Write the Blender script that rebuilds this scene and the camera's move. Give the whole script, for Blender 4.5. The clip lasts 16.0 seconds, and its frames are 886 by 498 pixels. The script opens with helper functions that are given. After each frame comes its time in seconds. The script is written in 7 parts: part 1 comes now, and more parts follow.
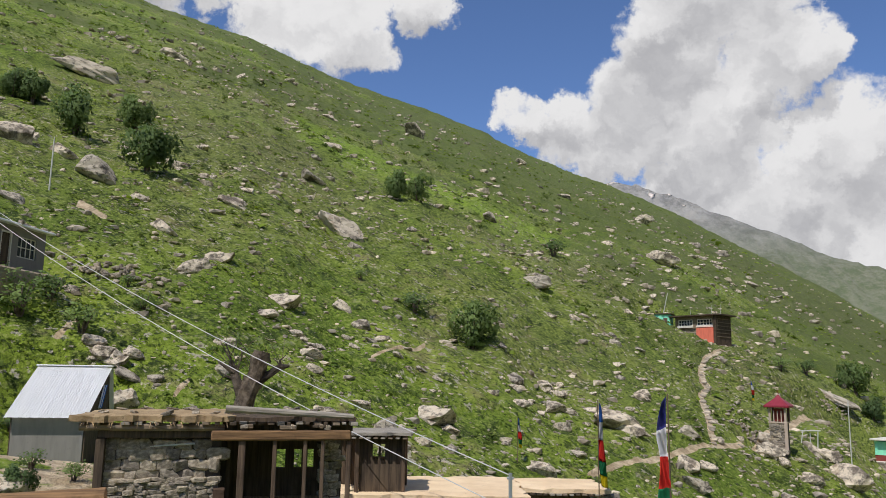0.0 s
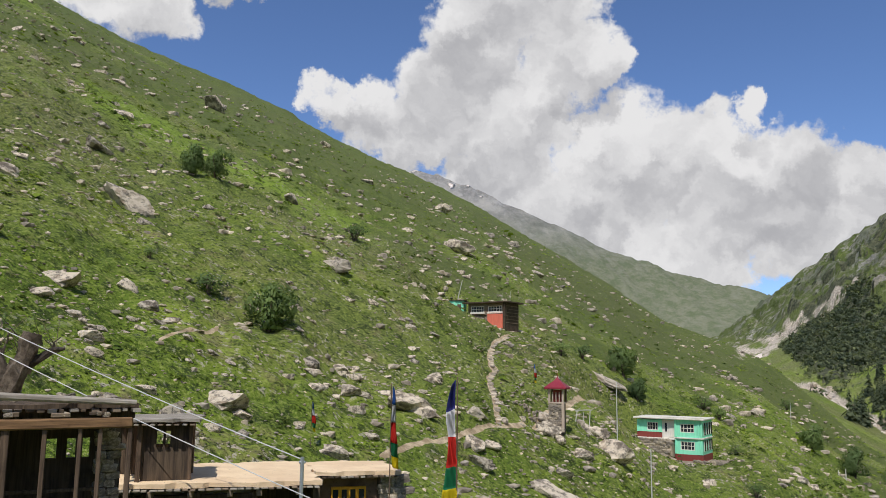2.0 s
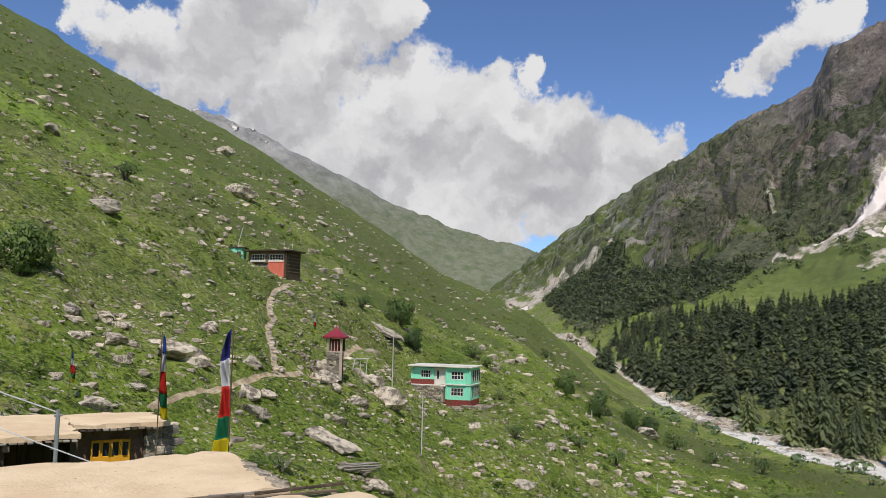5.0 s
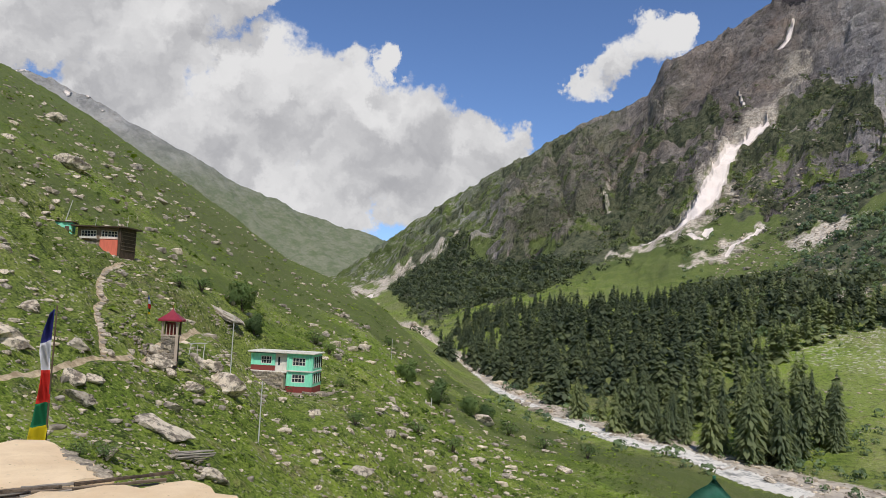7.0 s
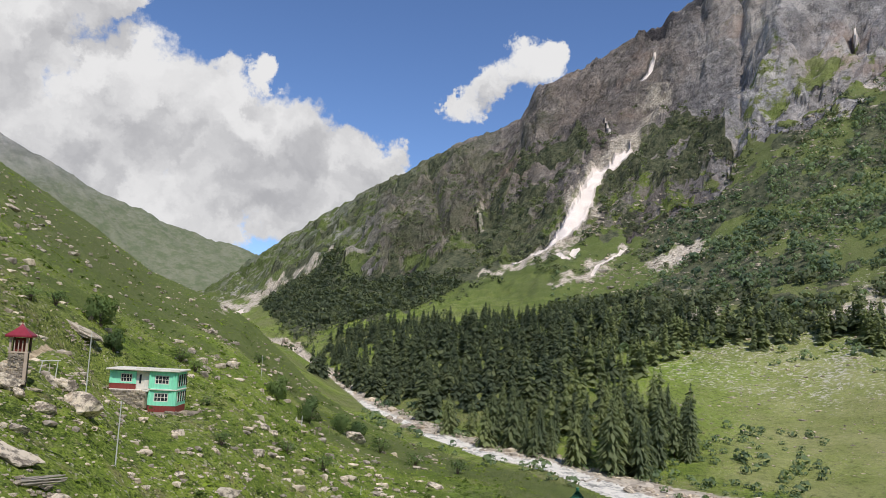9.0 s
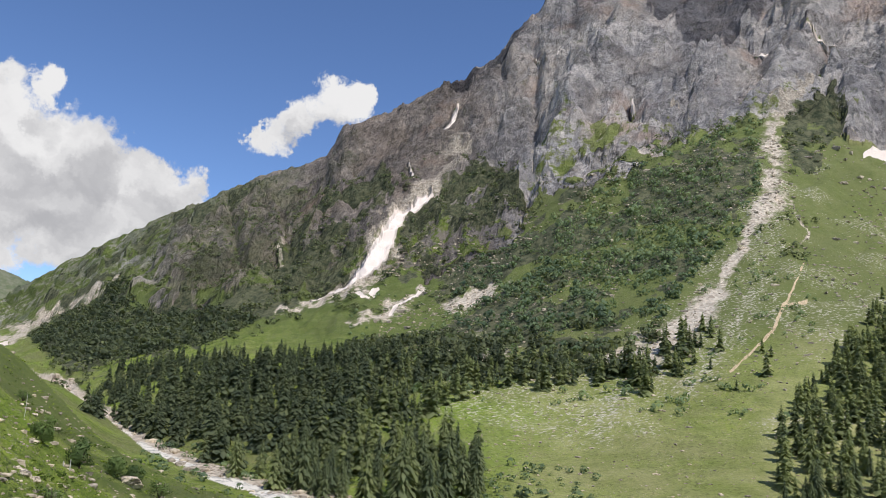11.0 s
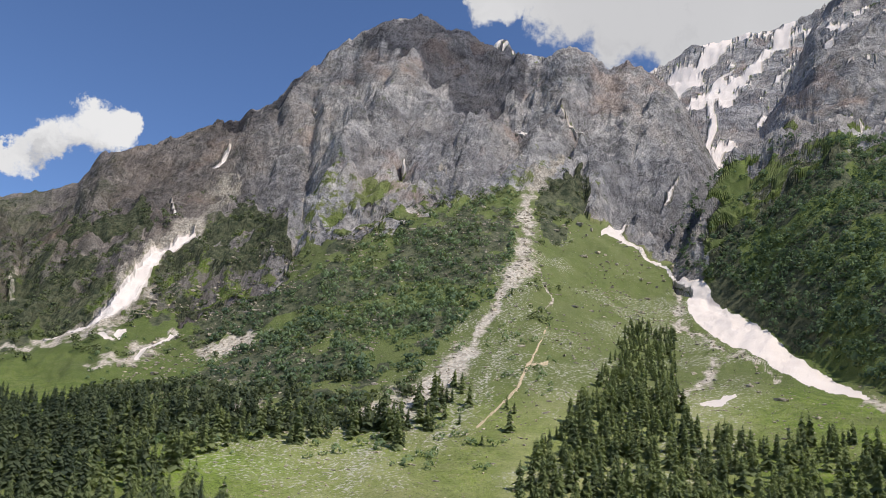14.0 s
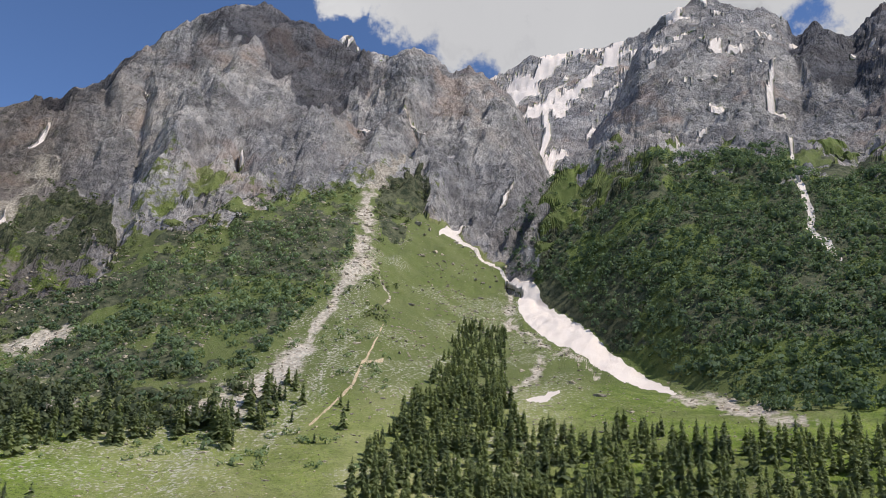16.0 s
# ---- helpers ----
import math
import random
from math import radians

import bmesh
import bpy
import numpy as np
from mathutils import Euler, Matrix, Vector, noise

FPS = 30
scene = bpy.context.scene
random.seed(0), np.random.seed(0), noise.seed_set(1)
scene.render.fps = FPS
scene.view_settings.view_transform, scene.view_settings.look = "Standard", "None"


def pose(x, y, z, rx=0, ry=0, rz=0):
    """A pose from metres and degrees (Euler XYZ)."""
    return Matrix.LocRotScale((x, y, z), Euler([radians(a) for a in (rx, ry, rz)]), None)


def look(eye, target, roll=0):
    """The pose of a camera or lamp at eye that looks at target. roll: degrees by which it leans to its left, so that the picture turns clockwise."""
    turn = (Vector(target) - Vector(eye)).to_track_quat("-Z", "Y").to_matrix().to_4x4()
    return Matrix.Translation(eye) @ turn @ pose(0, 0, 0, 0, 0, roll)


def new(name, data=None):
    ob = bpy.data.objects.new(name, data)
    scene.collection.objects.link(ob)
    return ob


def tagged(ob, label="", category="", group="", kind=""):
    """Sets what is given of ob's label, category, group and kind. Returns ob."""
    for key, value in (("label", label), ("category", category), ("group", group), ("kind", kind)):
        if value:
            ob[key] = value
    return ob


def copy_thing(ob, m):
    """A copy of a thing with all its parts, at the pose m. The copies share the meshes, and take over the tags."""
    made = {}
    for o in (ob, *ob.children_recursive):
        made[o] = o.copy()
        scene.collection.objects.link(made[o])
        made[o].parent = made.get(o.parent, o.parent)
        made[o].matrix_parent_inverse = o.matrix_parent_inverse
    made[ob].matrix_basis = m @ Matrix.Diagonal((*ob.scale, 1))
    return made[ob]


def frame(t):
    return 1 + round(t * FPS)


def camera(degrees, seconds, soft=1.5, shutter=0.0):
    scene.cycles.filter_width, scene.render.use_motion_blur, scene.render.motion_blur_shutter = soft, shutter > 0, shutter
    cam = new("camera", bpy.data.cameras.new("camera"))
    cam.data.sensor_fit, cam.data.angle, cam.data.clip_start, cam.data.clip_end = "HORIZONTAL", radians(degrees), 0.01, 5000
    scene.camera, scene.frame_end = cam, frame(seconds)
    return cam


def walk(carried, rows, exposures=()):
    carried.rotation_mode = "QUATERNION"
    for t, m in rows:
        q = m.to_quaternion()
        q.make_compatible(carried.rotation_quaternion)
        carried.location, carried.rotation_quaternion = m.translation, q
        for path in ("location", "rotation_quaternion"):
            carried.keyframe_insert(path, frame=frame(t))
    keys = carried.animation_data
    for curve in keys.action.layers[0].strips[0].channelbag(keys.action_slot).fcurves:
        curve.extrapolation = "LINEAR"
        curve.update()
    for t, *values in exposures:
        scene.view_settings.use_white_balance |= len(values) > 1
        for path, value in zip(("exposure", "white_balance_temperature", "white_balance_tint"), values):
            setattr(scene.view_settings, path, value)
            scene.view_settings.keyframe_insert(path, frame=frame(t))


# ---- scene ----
cam = camera(58.27, 16.0, soft=0.5)
EYE = 1.7
SWING = 0.06
# seconds and the camera's turn in degrees; it pivots on the spot at the end of a short arm
TURNS = [
    (0.0, 99.52, -0.78, -0.22),
    (0.5, 99.12, -0.60, -4.18),
    (1.0, 99.02, -0.76, -7.73),
    (1.5, 98.82, -0.86, -11.33),
    (2.0, 98.56, -0.67, -14.65),
    (2.5, 98.25, -0.63, -17.39),
    (3.0, 97.70, -0.83, -19.57),
    (3.5, 97.07, -0.81, -21.95),
    (4.0, 96.36, -0.90, -24.72),
    (6.5, 94.47, -2.28, -38.65),
    (7.0, 94.73, -2.72, -41.42),
    (7.5, 95.09, -3.01, -43.52),
    (8.0, 95.40, -2.95, -45.34),
    (10.5, 98.94, -3.23, -61.29),
    (11.0, 99.89, -3.42, -65.02),
    (11.5, 99.89, -3.52, -67.81),
    (12.0, 99.96, -3.38, -70.91),
    (12.5, 100.77, -3.39, -73.69),
    (13.0, 102.24, -3.56, -76.36),
    (13.5, 103.83, -4.04, -79.22),
    (14.0, 104.67, -3.97, -82.34),
    (14.5, 104.92, -3.61, -85.44),
    (15.0, 104.87, -3.12, -88.44),
    (15.5, 104.98, -2.80, -91.22),
    (16.0, 105.15, -2.73, -94.01),
]
walk(cam, [(t, pose(-SWING * math.sin(radians(rz)), SWING * (math.cos(radians(rz)) - 1), EYE, rx, ry, rz)) for t, rx, ry, rz in TURNS],
     [(0.0, 0.03), (4.0, 0.0), (6.5, -0.03), (8.0, -0.01), (10.5, 0.12), (12.5, 0.12), (14.0, 0.07), (16.0, 0.03)])

# ---------------------------------------------------------------- light
SUN_AZ, SUN_EL = 207.0, 57.0
CLOUDS = [  # bearing, height angle, radius in degrees
    (14.9, 19.5, 4.6), (17.5, 23.4, 4.5), (24.0, 22.0, 3.6), (26.5, 21.0, 2.0), (9.4, 17.6, 3.2), (5.0, 19.4, 1.5), (6.9, 18.2, 2.0), (12.4, 16.4, 2.6), (19.8, 17.0, 5.2), (18.9, 13.0, 4.9),
    (28.4, 14.2, 5.0), (33.0, 13.8, 4.0), (36.0, 17.2, 1.3), (34.5, 11.7, 5.6), (26.6, 10.8, 6.2), (32.9, 7.8, 4.4), (39.6, 12.6, 4.0), (44.3, 12.2, 2.6), (39.0, 9.1, 3.8), (43.0, 9.6, 2.4),
    (-8.6, 25.4, 4.0), (-12.8, 25.4, 3.6), (-2.4, 27.0, 2.4), (-5.2, 23.2, 1.7), (-20, 28, 4), (21, 27, 5), (56.4, 19.9, 1.7), (55.2, 19.3, 1.7), (54.0, 18.6, 1.6), (57.6, 20.3, 1.2), (51.0, 16.4, 1.0), (52.0, 16.6, 1.1), (52.9, 17.6, 1.4),
    (95, 33, 5.5), (106, 32, 6.5), (90, 33, 4.5), (84.5, 32.8, 2.6), (101, 29, 4.5), (115, 35, 6), (127, 31, 6), (140, 36, 11), (-45, 40, 10), (-80, 30, 9),
    (200, 35, 11), (240, 26, 9)]


def bearing(az, el=0.0, r=1.0):
    """The place at a bearing, a height angle and a level distance from the lookout."""
    a = radians(az)
    return Vector((r * math.sin(a), r * math.cos(a), EYE + r * math.tan(radians(el))))


class Nodes:
    """A short way to write node trees."""

    def __init__(self, tree):
        self.tree = tree
        tree.nodes.clear()

    def add(self, kind, values=None, **settings):
        node = self.tree.nodes.new(kind)
        for key, value in settings.items():
            setattr(node, key, value)
        for key, value in (values or {}).items():
            socket = node.inputs[key]
            if isinstance(value, bpy.types.NodeSocket):
                self.tree.links.new(value, socket)
            else:
                socket.default_value = value
        return node

    def math(self, op, a, b=0.0, c=0.0, clamp=False):
        return self.add("ShaderNodeMath", {0: a, 1: b, 2: c}, operation=op, use_clamp=clamp).outputs[0]

    def noise(self, vector, scale, detail=4.0, rough=0.55, out="Fac"):
        return self.add("ShaderNodeTexNoise", {"Vector": vector, "Scale": scale, "Detail": detail, "Roughness": rough}).outputs[out]

    def ramp(self, value, low, high, to_low=0.0, to_high=1.0):
        return self.add("ShaderNodeMapRange", {"Value": value, "From Min": low, "From Max": high, "To Min": to_low, "To Max": to_high}, interpolation_type="SMOOTHSTEP").outputs[0]

    def mix(self, fac, a, b, blend="MIX"):
        node = self.add("ShaderNodeMix", data_type="RGBA", blend_type=blend)
        for socket, value in ((node.inputs[0], fac), (node.inputs[6], a), (node.inputs[7], b)):
            if isinstance(value, bpy.types.NodeSocket):
                self.tree.links.new(value, socket)
            else:
                socket.default_value = (*value, 1.0) if isinstance(value, tuple) and len(value) == 3 else value
        return node.outputs[2]

    def attr(self, name):
        return self.add("ShaderNodeAttribute", attribute_name=name)


def make_world():
    world = bpy.data.worlds.new("sky")
    scene.world = world
    world.use_nodes = True
    n = Nodes(world.node_tree)
    sky = n.add("ShaderNodeTexSky", sky_type="NISHITA", sun_disc=False, sun_elevation=radians(SUN_EL), sun_rotation=radians(SUN_AZ), altitude=3000.0, air_density=1.0, dust_density=0.25, ozone_density=2.2)
    way = n.add("ShaderNodeTexCoord").outputs["Generated"]
    wisp = n.add("ShaderNodeTexNoise", {"Vector": way, "Scale": 11.0, "Detail": 9.0, "Roughness": 0.66}).outputs["Color"]
    shift = n.add("ShaderNodeVectorMath", {0: wisp, 1: (0.5, 0.5, 0.5)}, operation="SUBTRACT").outputs[0]
    shift = n.add("ShaderNodeVectorMath", {0: shift, "Scale": 0.13}, operation="SCALE").outputs[0]
    moved = n.add("ShaderNodeVectorMath", {0: way, 1: shift}, operation="ADD").outputs[0]
    moved = n.add("ShaderNodeVectorMath", {0: moved}, operation="NORMALIZE").outputs[0]
    lower = n.add("ShaderNodeVectorMath", {0: moved, 1: (0.0, 0.0, 0.045)}, operation="ADD").outputs[0]
    lower = n.add("ShaderNodeVectorMath", {0: lower}, operation="NORMALIZE").outputs[0]

    def cover(vector, some):
        total = 0.0
        for az, el, size in some:
            v = bearing(az, el) - Vector((0, 0, EYE))
            dot = n.add("ShaderNodeVectorMath", {0: vector, 1: v.normalized()}, operation="DOT_PRODUCT").outputs["Value"]
            near = n.ramp(dot, math.cos(radians(size * 1.25)), math.cos(radians(size * 0.15)))
            near = near if size > 1.8 else n.math("MULTIPLY", near, 0.72)
            total = near if total == 0.0 else n.math("MAXIMUM", total, near)
        return total

    body = cover(moved, CLOUDS)
    above = cover(lower, CLOUDS[:30])
    fine = n.noise(way, 26.0, 8.0, 0.62)
    thick = n.ramp(n.math("ADD", body, n.math("MULTIPLY", n.math("MULTIPLY_ADD", fine, 1.6, -0.8), n.math("MULTIPLY", body, 4.0, clamp=True))), 0.16, 0.66)
    lobes = n.noise(moved, 8.0, 4.0, 0.5)
    higher = n.add("ShaderNodeVectorMath", {0: moved, 1: (-0.006, -0.006, 0.02)}, operation="ADD").outputs[0]
    under = n.math("SUBTRACT", n.noise(higher, 8.0, 4.0, 0.5), lobes)
    shade = n.ramp(n.math("ADD", n.math("MULTIPLY_ADD", above, 0.66, 0.06), n.math("MULTIPLY_ADD", under, 2.6, n.math("MULTIPLY_ADD", n.noise(moved, 5.0, 3.0, 0.5), 1.4, -0.7))), 0.1, 1.1)
    grey = cover(moved, [(97, 33, 13), (111, 33, 13), (128, 33, 12), (84, 39, 8)])
    shade = n.math("ADD", shade, n.math("MULTIPLY", grey, 0.6), clamp=True)
    cloud = n.mix(shade, (7.1, 7.05, 7.1), (3.9, 3.9, 4.1))
    tint = n.mix(1.0, sky.outputs[0], (0.98, 1.1, 1.3), "MULTIPLY")
    colour = n.mix(thick, tint, cloud)
    n.add("ShaderNodeOutputWorld", {"Surface": n.add("ShaderNodeBackground", {"Color": colour, "Strength": 0.11}).outputs[0]})


make_world()
sun = new("sun", bpy.data.lights.new("sun", "SUN"))
sun.data.energy, sun.data.angle, sun.data.color = 3.6, radians(0.6), (1.0, 0.955, 0.89)
sun.matrix_world = look(bearing(SUN_AZ, SUN_EL, 60.0), (0, 0, EYE))
scene.view_settings.exposure = 0.0

# ---------------------------------------------------------------- materials


def material(name, build, rough=0.85, bump=0.0, **shader):
    """A node material; build(n, place) returns the colour, or the colour and the relief."""
    m = bpy.data.materials.new(name)
    m.use_nodes = True
    n = Nodes(m.node_tree)
    place = n.add("ShaderNodeTexCoord").outputs["Object"]
    made = build(n, place)
    colour, relief = made if isinstance(made, tuple) else (made, None)
    values = {"Base Color": colour, "Roughness": rough, "Specular IOR Level": 0.25}
    values.update({k.replace("_", " "): v for k, v in shader.items()})
    if relief is not None:
        values["Normal"] = n.add("ShaderNodeBump", {"Height": relief, "Strength": 1.0, "Distance": bump}).outputs[0]
    n.add("ShaderNodeOutputMaterial", {"Surface": n.add("ShaderNodeBsdfPrincipled", values).outputs[0]})
    return m


def ground_colour(n, p):
    a, b = n.attr("cover_a"), n.attr("cover_b")
    split_a = n.add("ShaderNodeSeparateColor", {"Color": a.outputs["Color"]}).outputs
    split_b = n.add("ShaderNodeSeparateColor", {"Color": b.outputs["Color"]}).outputs
    rock, snow, scree = split_a[0], split_a[1], split_a[2]
    split_c = n.add("ShaderNodeSeparateColor", {"Color": n.attr("cover_c").outputs["Color"]}).outputs
    path, water, lush = split_b[0], split_b[1], split_b[2]
    big, mid, small, tiny = n.noise(p, 0.011, 5), n.noise(p, 0.09, 5), n.noise(p, 0.55, 7, 0.72), n.noise(p, 3.5, 3, 0.7)
    grass = n.mix(n.ramp(mid, 0.35, 0.68), (0.125, 0.195, 0.017), (0.26, 0.345, 0.036))
    grass = n.mix(n.ramp(big, 0.42, 0.66), grass, (0.17, 0.185, 0.06))
    grass = n.mix(n.math("MULTIPLY", a.outputs["Alpha"], 0.8), grass, (0.33, 0.315, 0.155))
    grass = n.mix(lush, grass, (0.245, 0.38, 0.03))
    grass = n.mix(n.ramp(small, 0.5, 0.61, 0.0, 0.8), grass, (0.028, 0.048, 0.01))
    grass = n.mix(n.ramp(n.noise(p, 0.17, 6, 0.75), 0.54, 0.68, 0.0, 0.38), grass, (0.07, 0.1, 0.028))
    soil = n.ramp(n.math("MULTIPLY_ADD", n.noise(p, 0.33, 6, 0.72), 0.8, n.math("MULTIPLY", mid, 0.3)), 0.58, 0.69, 0.0, 0.52)
    grass = n.mix(soil, grass, (0.3, 0.23, 0.135))
    grit = n.ramp(n.noise(p, 1.9, 3, 0.6), 0.59, 0.63, 0.0, 0.9)
    grass = n.mix(n.math("MULTIPLY", grit, n.ramp(mid, 0.4, 0.55)), grass, (0.5, 0.45, 0.36))
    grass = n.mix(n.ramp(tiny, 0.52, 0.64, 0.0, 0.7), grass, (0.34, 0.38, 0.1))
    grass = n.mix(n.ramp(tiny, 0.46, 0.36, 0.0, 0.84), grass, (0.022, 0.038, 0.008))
    straw = n.mix(n.ramp(n.noise(p, 0.06, 7, 0.72), 0.38, 0.62), (0.27, 0.3, 0.085), (0.45, 0.43, 0.2))
    grass = n.mix(n.math("MULTIPLY", a.outputs["Alpha"], 0.75), grass, straw)
    tilted = n.add("ShaderNodeMapping", {"Vector": p, "Rotation": (0.2, 0.5, 0.0)}).outputs[0]
    bedded = n.add("ShaderNodeMapping", {"Vector": n.add("ShaderNodeVectorMath", {0: tilted, 1: n.add("ShaderNodeVectorMath", {0: n.noise(p, 0.012, 4, 0.6, "Color"), "Scale": 60.0}, operation="SCALE").outputs[0]}, operation="ADD").outputs[0], "Scale": (0.32, 0.32, 1.0)}).outputs[0]
    strata, cracks, crumbs = n.noise(bedded, 0.075, 8, 0.72), n.noise(p, 0.11, 8, 0.74), n.noise(p, 0.45, 5, 0.75)
    stone = n.mix(n.ramp(n.noise(p, 0.02, 8, 0.68), 0.36, 0.64), (0.3, 0.29, 0.285), (0.56, 0.53, 0.505))
    stone = n.mix(n.ramp(strata, 0.52, 0.62, 0.0, 0.55), stone, (0.15, 0.145, 0.145))
    stone = n.mix(n.ramp(strata, 0.47, 0.36, 0.0, 0.6), stone, (0.76, 0.72, 0.68))
    broad = n.noise(bedded, 0.026, 7, 0.66)
    stone = n.mix(n.ramp(broad, 0.52, 0.64, 0.0, 0.45), stone, (0.22, 0.21, 0.205))
    stone = n.mix(n.ramp(broad, 0.47, 0.36, 0.0, 0.5), stone, (0.74, 0.69, 0.64))
    stone = n.mix(n.ramp(n.noise(p, 0.009, 6, 0.7), 0.45, 0.6, 0.0, 0.45), stone, (0.33, 0.28, 0.24))
    stone = n.mix(n.ramp(n.noise(p, 0.035, 8, 0.75), 0.57, 0.65, 0.0, 0.6), stone, (0.12, 0.14, 0.06))
    stone = n.mix(n.ramp(cracks, 0.54, 0.66, 0.0, 0.65), stone, (0.12, 0.115, 0.115))
    # shadowed crevices of the face, painted as dark noise patches
    stone = n.mix(n.ramp(n.noise(tilted, 0.042, 7, 0.72), 0.55, 0.64, 0.0, 0.7), stone, (0.115, 0.11, 0.115))
    stone = n.mix(n.ramp(crumbs, 0.52, 0.68, 0.0, 0.4), stone, (0.7, 0.66, 0.61))
    stone = n.mix(n.ramp(crumbs, 0.48, 0.34, 0.0, 0.4), stone, (0.13, 0.125, 0.13))
    stone = n.mix(n.ramp(n.noise(p, 0.006, 5, 0.6), 0.56, 0.68, 0.0, 0.5), stone, (0.47, 0.33, 0.25))
    stone = n.mix(1.0, stone, n.mix(n.ramp(n.noise(p, 0.0065, 5, 0.6), 0.36, 0.64), (0.73, 0.725, 0.76), (1.25, 1.2, 1.17)), "MULTIPLY")
    # shade on the summit faces, painted by darkening the stone
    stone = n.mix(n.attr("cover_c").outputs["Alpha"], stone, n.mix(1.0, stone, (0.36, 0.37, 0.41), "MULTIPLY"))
    rubble = n.add("ShaderNodeTexVoronoi", {"Vector": p, "Scale": 0.45}).outputs["Color"]
    rubble = n.add("ShaderNodeSeparateColor", {"Color": rubble}).outputs[0]
    gravel = n.mix(rubble, (0.34, 0.285, 0.225), (0.7, 0.61, 0.5))
    dirt = n.mix(n.ramp(n.noise(p, 0.9, 6, 0.7), 0.35, 0.65), (0.42, 0.31, 0.19), (0.78, 0.63, 0.43))
    ice = n.mix(n.noise(p, 0.03, 6, 0.65), (0.76, 0.64, 0.56), (0.92, 0.82, 0.74))
    foam = n.mix(n.ramp(n.noise(p, 0.22, 6, 0.7), 0.36, 0.52), (0.3, 0.29, 0.26), (0.84, 0.79, 0.71))
    ragged = n.math("MULTIPLY_ADD", n.noise(p, 0.05, 8, 0.72), 1.0, -0.5)
    close = n.math("MULTIPLY_ADD", n.noise(p, 0.5, 6, 0.7), 1.0, -0.5)

    def edge(mask, noise_value, amount=0.9, low=0.42, high=0.58):
        return n.ramp(n.math("MULTIPLY_ADD", noise_value, amount, mask), low, high)

    # west flank's shade put into the stone as a darker brownish tint
    stone = n.mix(split_c[1], stone, n.mix(1.0, stone, (0.6, 0.55, 0.5), "MULTIPLY"))
    dark_olive = n.mix(n.noise(p, 0.05, 8, 0.7), (0.06, 0.09, 0.022), (0.145, 0.165, 0.055))
    grass = n.mix(n.math("MULTIPLY", b.outputs["Alpha"], 0.85), grass, dark_olive)
    colour = n.mix(edge(rock, ragged, 1.6), grass, stone)
    bleak = n.mix(n.ramp(n.noise(p, 0.02, 9, 0.78), 0.36, 0.64), (0.12, 0.145, 0.08), (0.225, 0.225, 0.165))
    bleak = n.mix(n.ramp(n.add("ShaderNodeSeparateXYZ", {0: p}).outputs[2], 480.0, 900.0), bleak, n.mix(n.ramp(n.noise(p, 0.006, 9, 0.75), 0.35, 0.65), (0.2, 0.195, 0.19), (0.52, 0.49, 0.46)))
    colour = n.mix(n.ramp(b.outputs["Alpha"], 0.45, 0.85, 0.0, 0.55), colour, dark_olive)
    colour = n.mix(n.ramp(b.outputs["Alpha"], 0.9, 1.0, 0.0, 0.85), colour, bleak)
    thicket = n.mix(n.ramp(n.noise(p, 0.12, 7, 0.75), 0.38, 0.62), (0.04, 0.052, 0.026), (0.135, 0.135, 0.075))
    colour = n.mix(edge(split_c[0], ragged, 1.2, 0.4, 0.6), colour, thicket)
    colour = n.mix(edge(scree, ragged, 1.3, 0.35, 0.65), colour, gravel)
    specks = n.ramp(n.math("ADD", n.math("MULTIPLY", n.noise(p, 0.42, 4, 0.75), 1.0), n.math("MULTIPLY", split_c[2], 0.3)), 0.71, 0.78)
    colour = n.mix(n.math("MULTIPLY", specks, n.ramp(split_c[2], 0.05, 0.2, 0.0, 0.85)), colour, n.mix(rubble, (0.42, 0.38, 0.31), (0.7, 0.65, 0.56)))
    colour = n.mix(edge(path, close, 0.9), colour, dirt)
    colour = n.mix(edge(snow, ragged, 0.55, 0.45, 0.55), colour, ice)
    colour = n.mix(edge(water, close, 0.7), colour, foam)
    relief = n.math("MULTIPLY_ADD", small, 0.95, n.math("MULTIPLY", tiny, 0.14))
    relief = n.math("ADD", relief, n.math("MULTIPLY", rock, n.math("MULTIPLY_ADD", cracks, 9.0, n.math("MULTIPLY_ADD", crumbs, 2.5, n.math("MULTIPLY_ADD", strata, 11.0, n.math("MULTIPLY", broad, 22.0))))))
    return colour, relief


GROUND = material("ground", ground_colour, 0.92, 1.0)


def mottled(dark, light, scale=1.0, depth=0.5):
    """Colour that wanders between two tones at two scales, with relief and a change from piece to piece."""
    def build(n, p):
        coarse, fine = n.noise(p, 1.3 * scale, 5, 0.6), n.noise(p, 9.0 * scale, 5, 0.7)
        colour = n.mix(n.ramp(coarse, 0.3, 0.7), dark, light)
        colour = n.mix(n.ramp(fine, 0.5, 0.75, 0.0, 0.6), colour, tuple(c * 0.45 for c in dark))
        lot = n.math("FRACT", n.math("ADD", n.add("ShaderNodeObjectInfo").outputs["Random"], n.add("ShaderNodeNewGeometry").outputs["Random Per Island"]))
        colour = n.mix(1.0, colour, n.add("ShaderNodeCombineColor", {0: n.ramp(lot, 0, 1, 0.58, 1.12), 1: n.ramp(lot, 0, 1, 0.58, 1.09), 2: n.ramp(lot, 0, 1, 0.6, 1.04)}).outputs[0], "MULTIPLY")
        return colour, n.math("MULTIPLY_ADD", coarse, depth, fine)
    return build


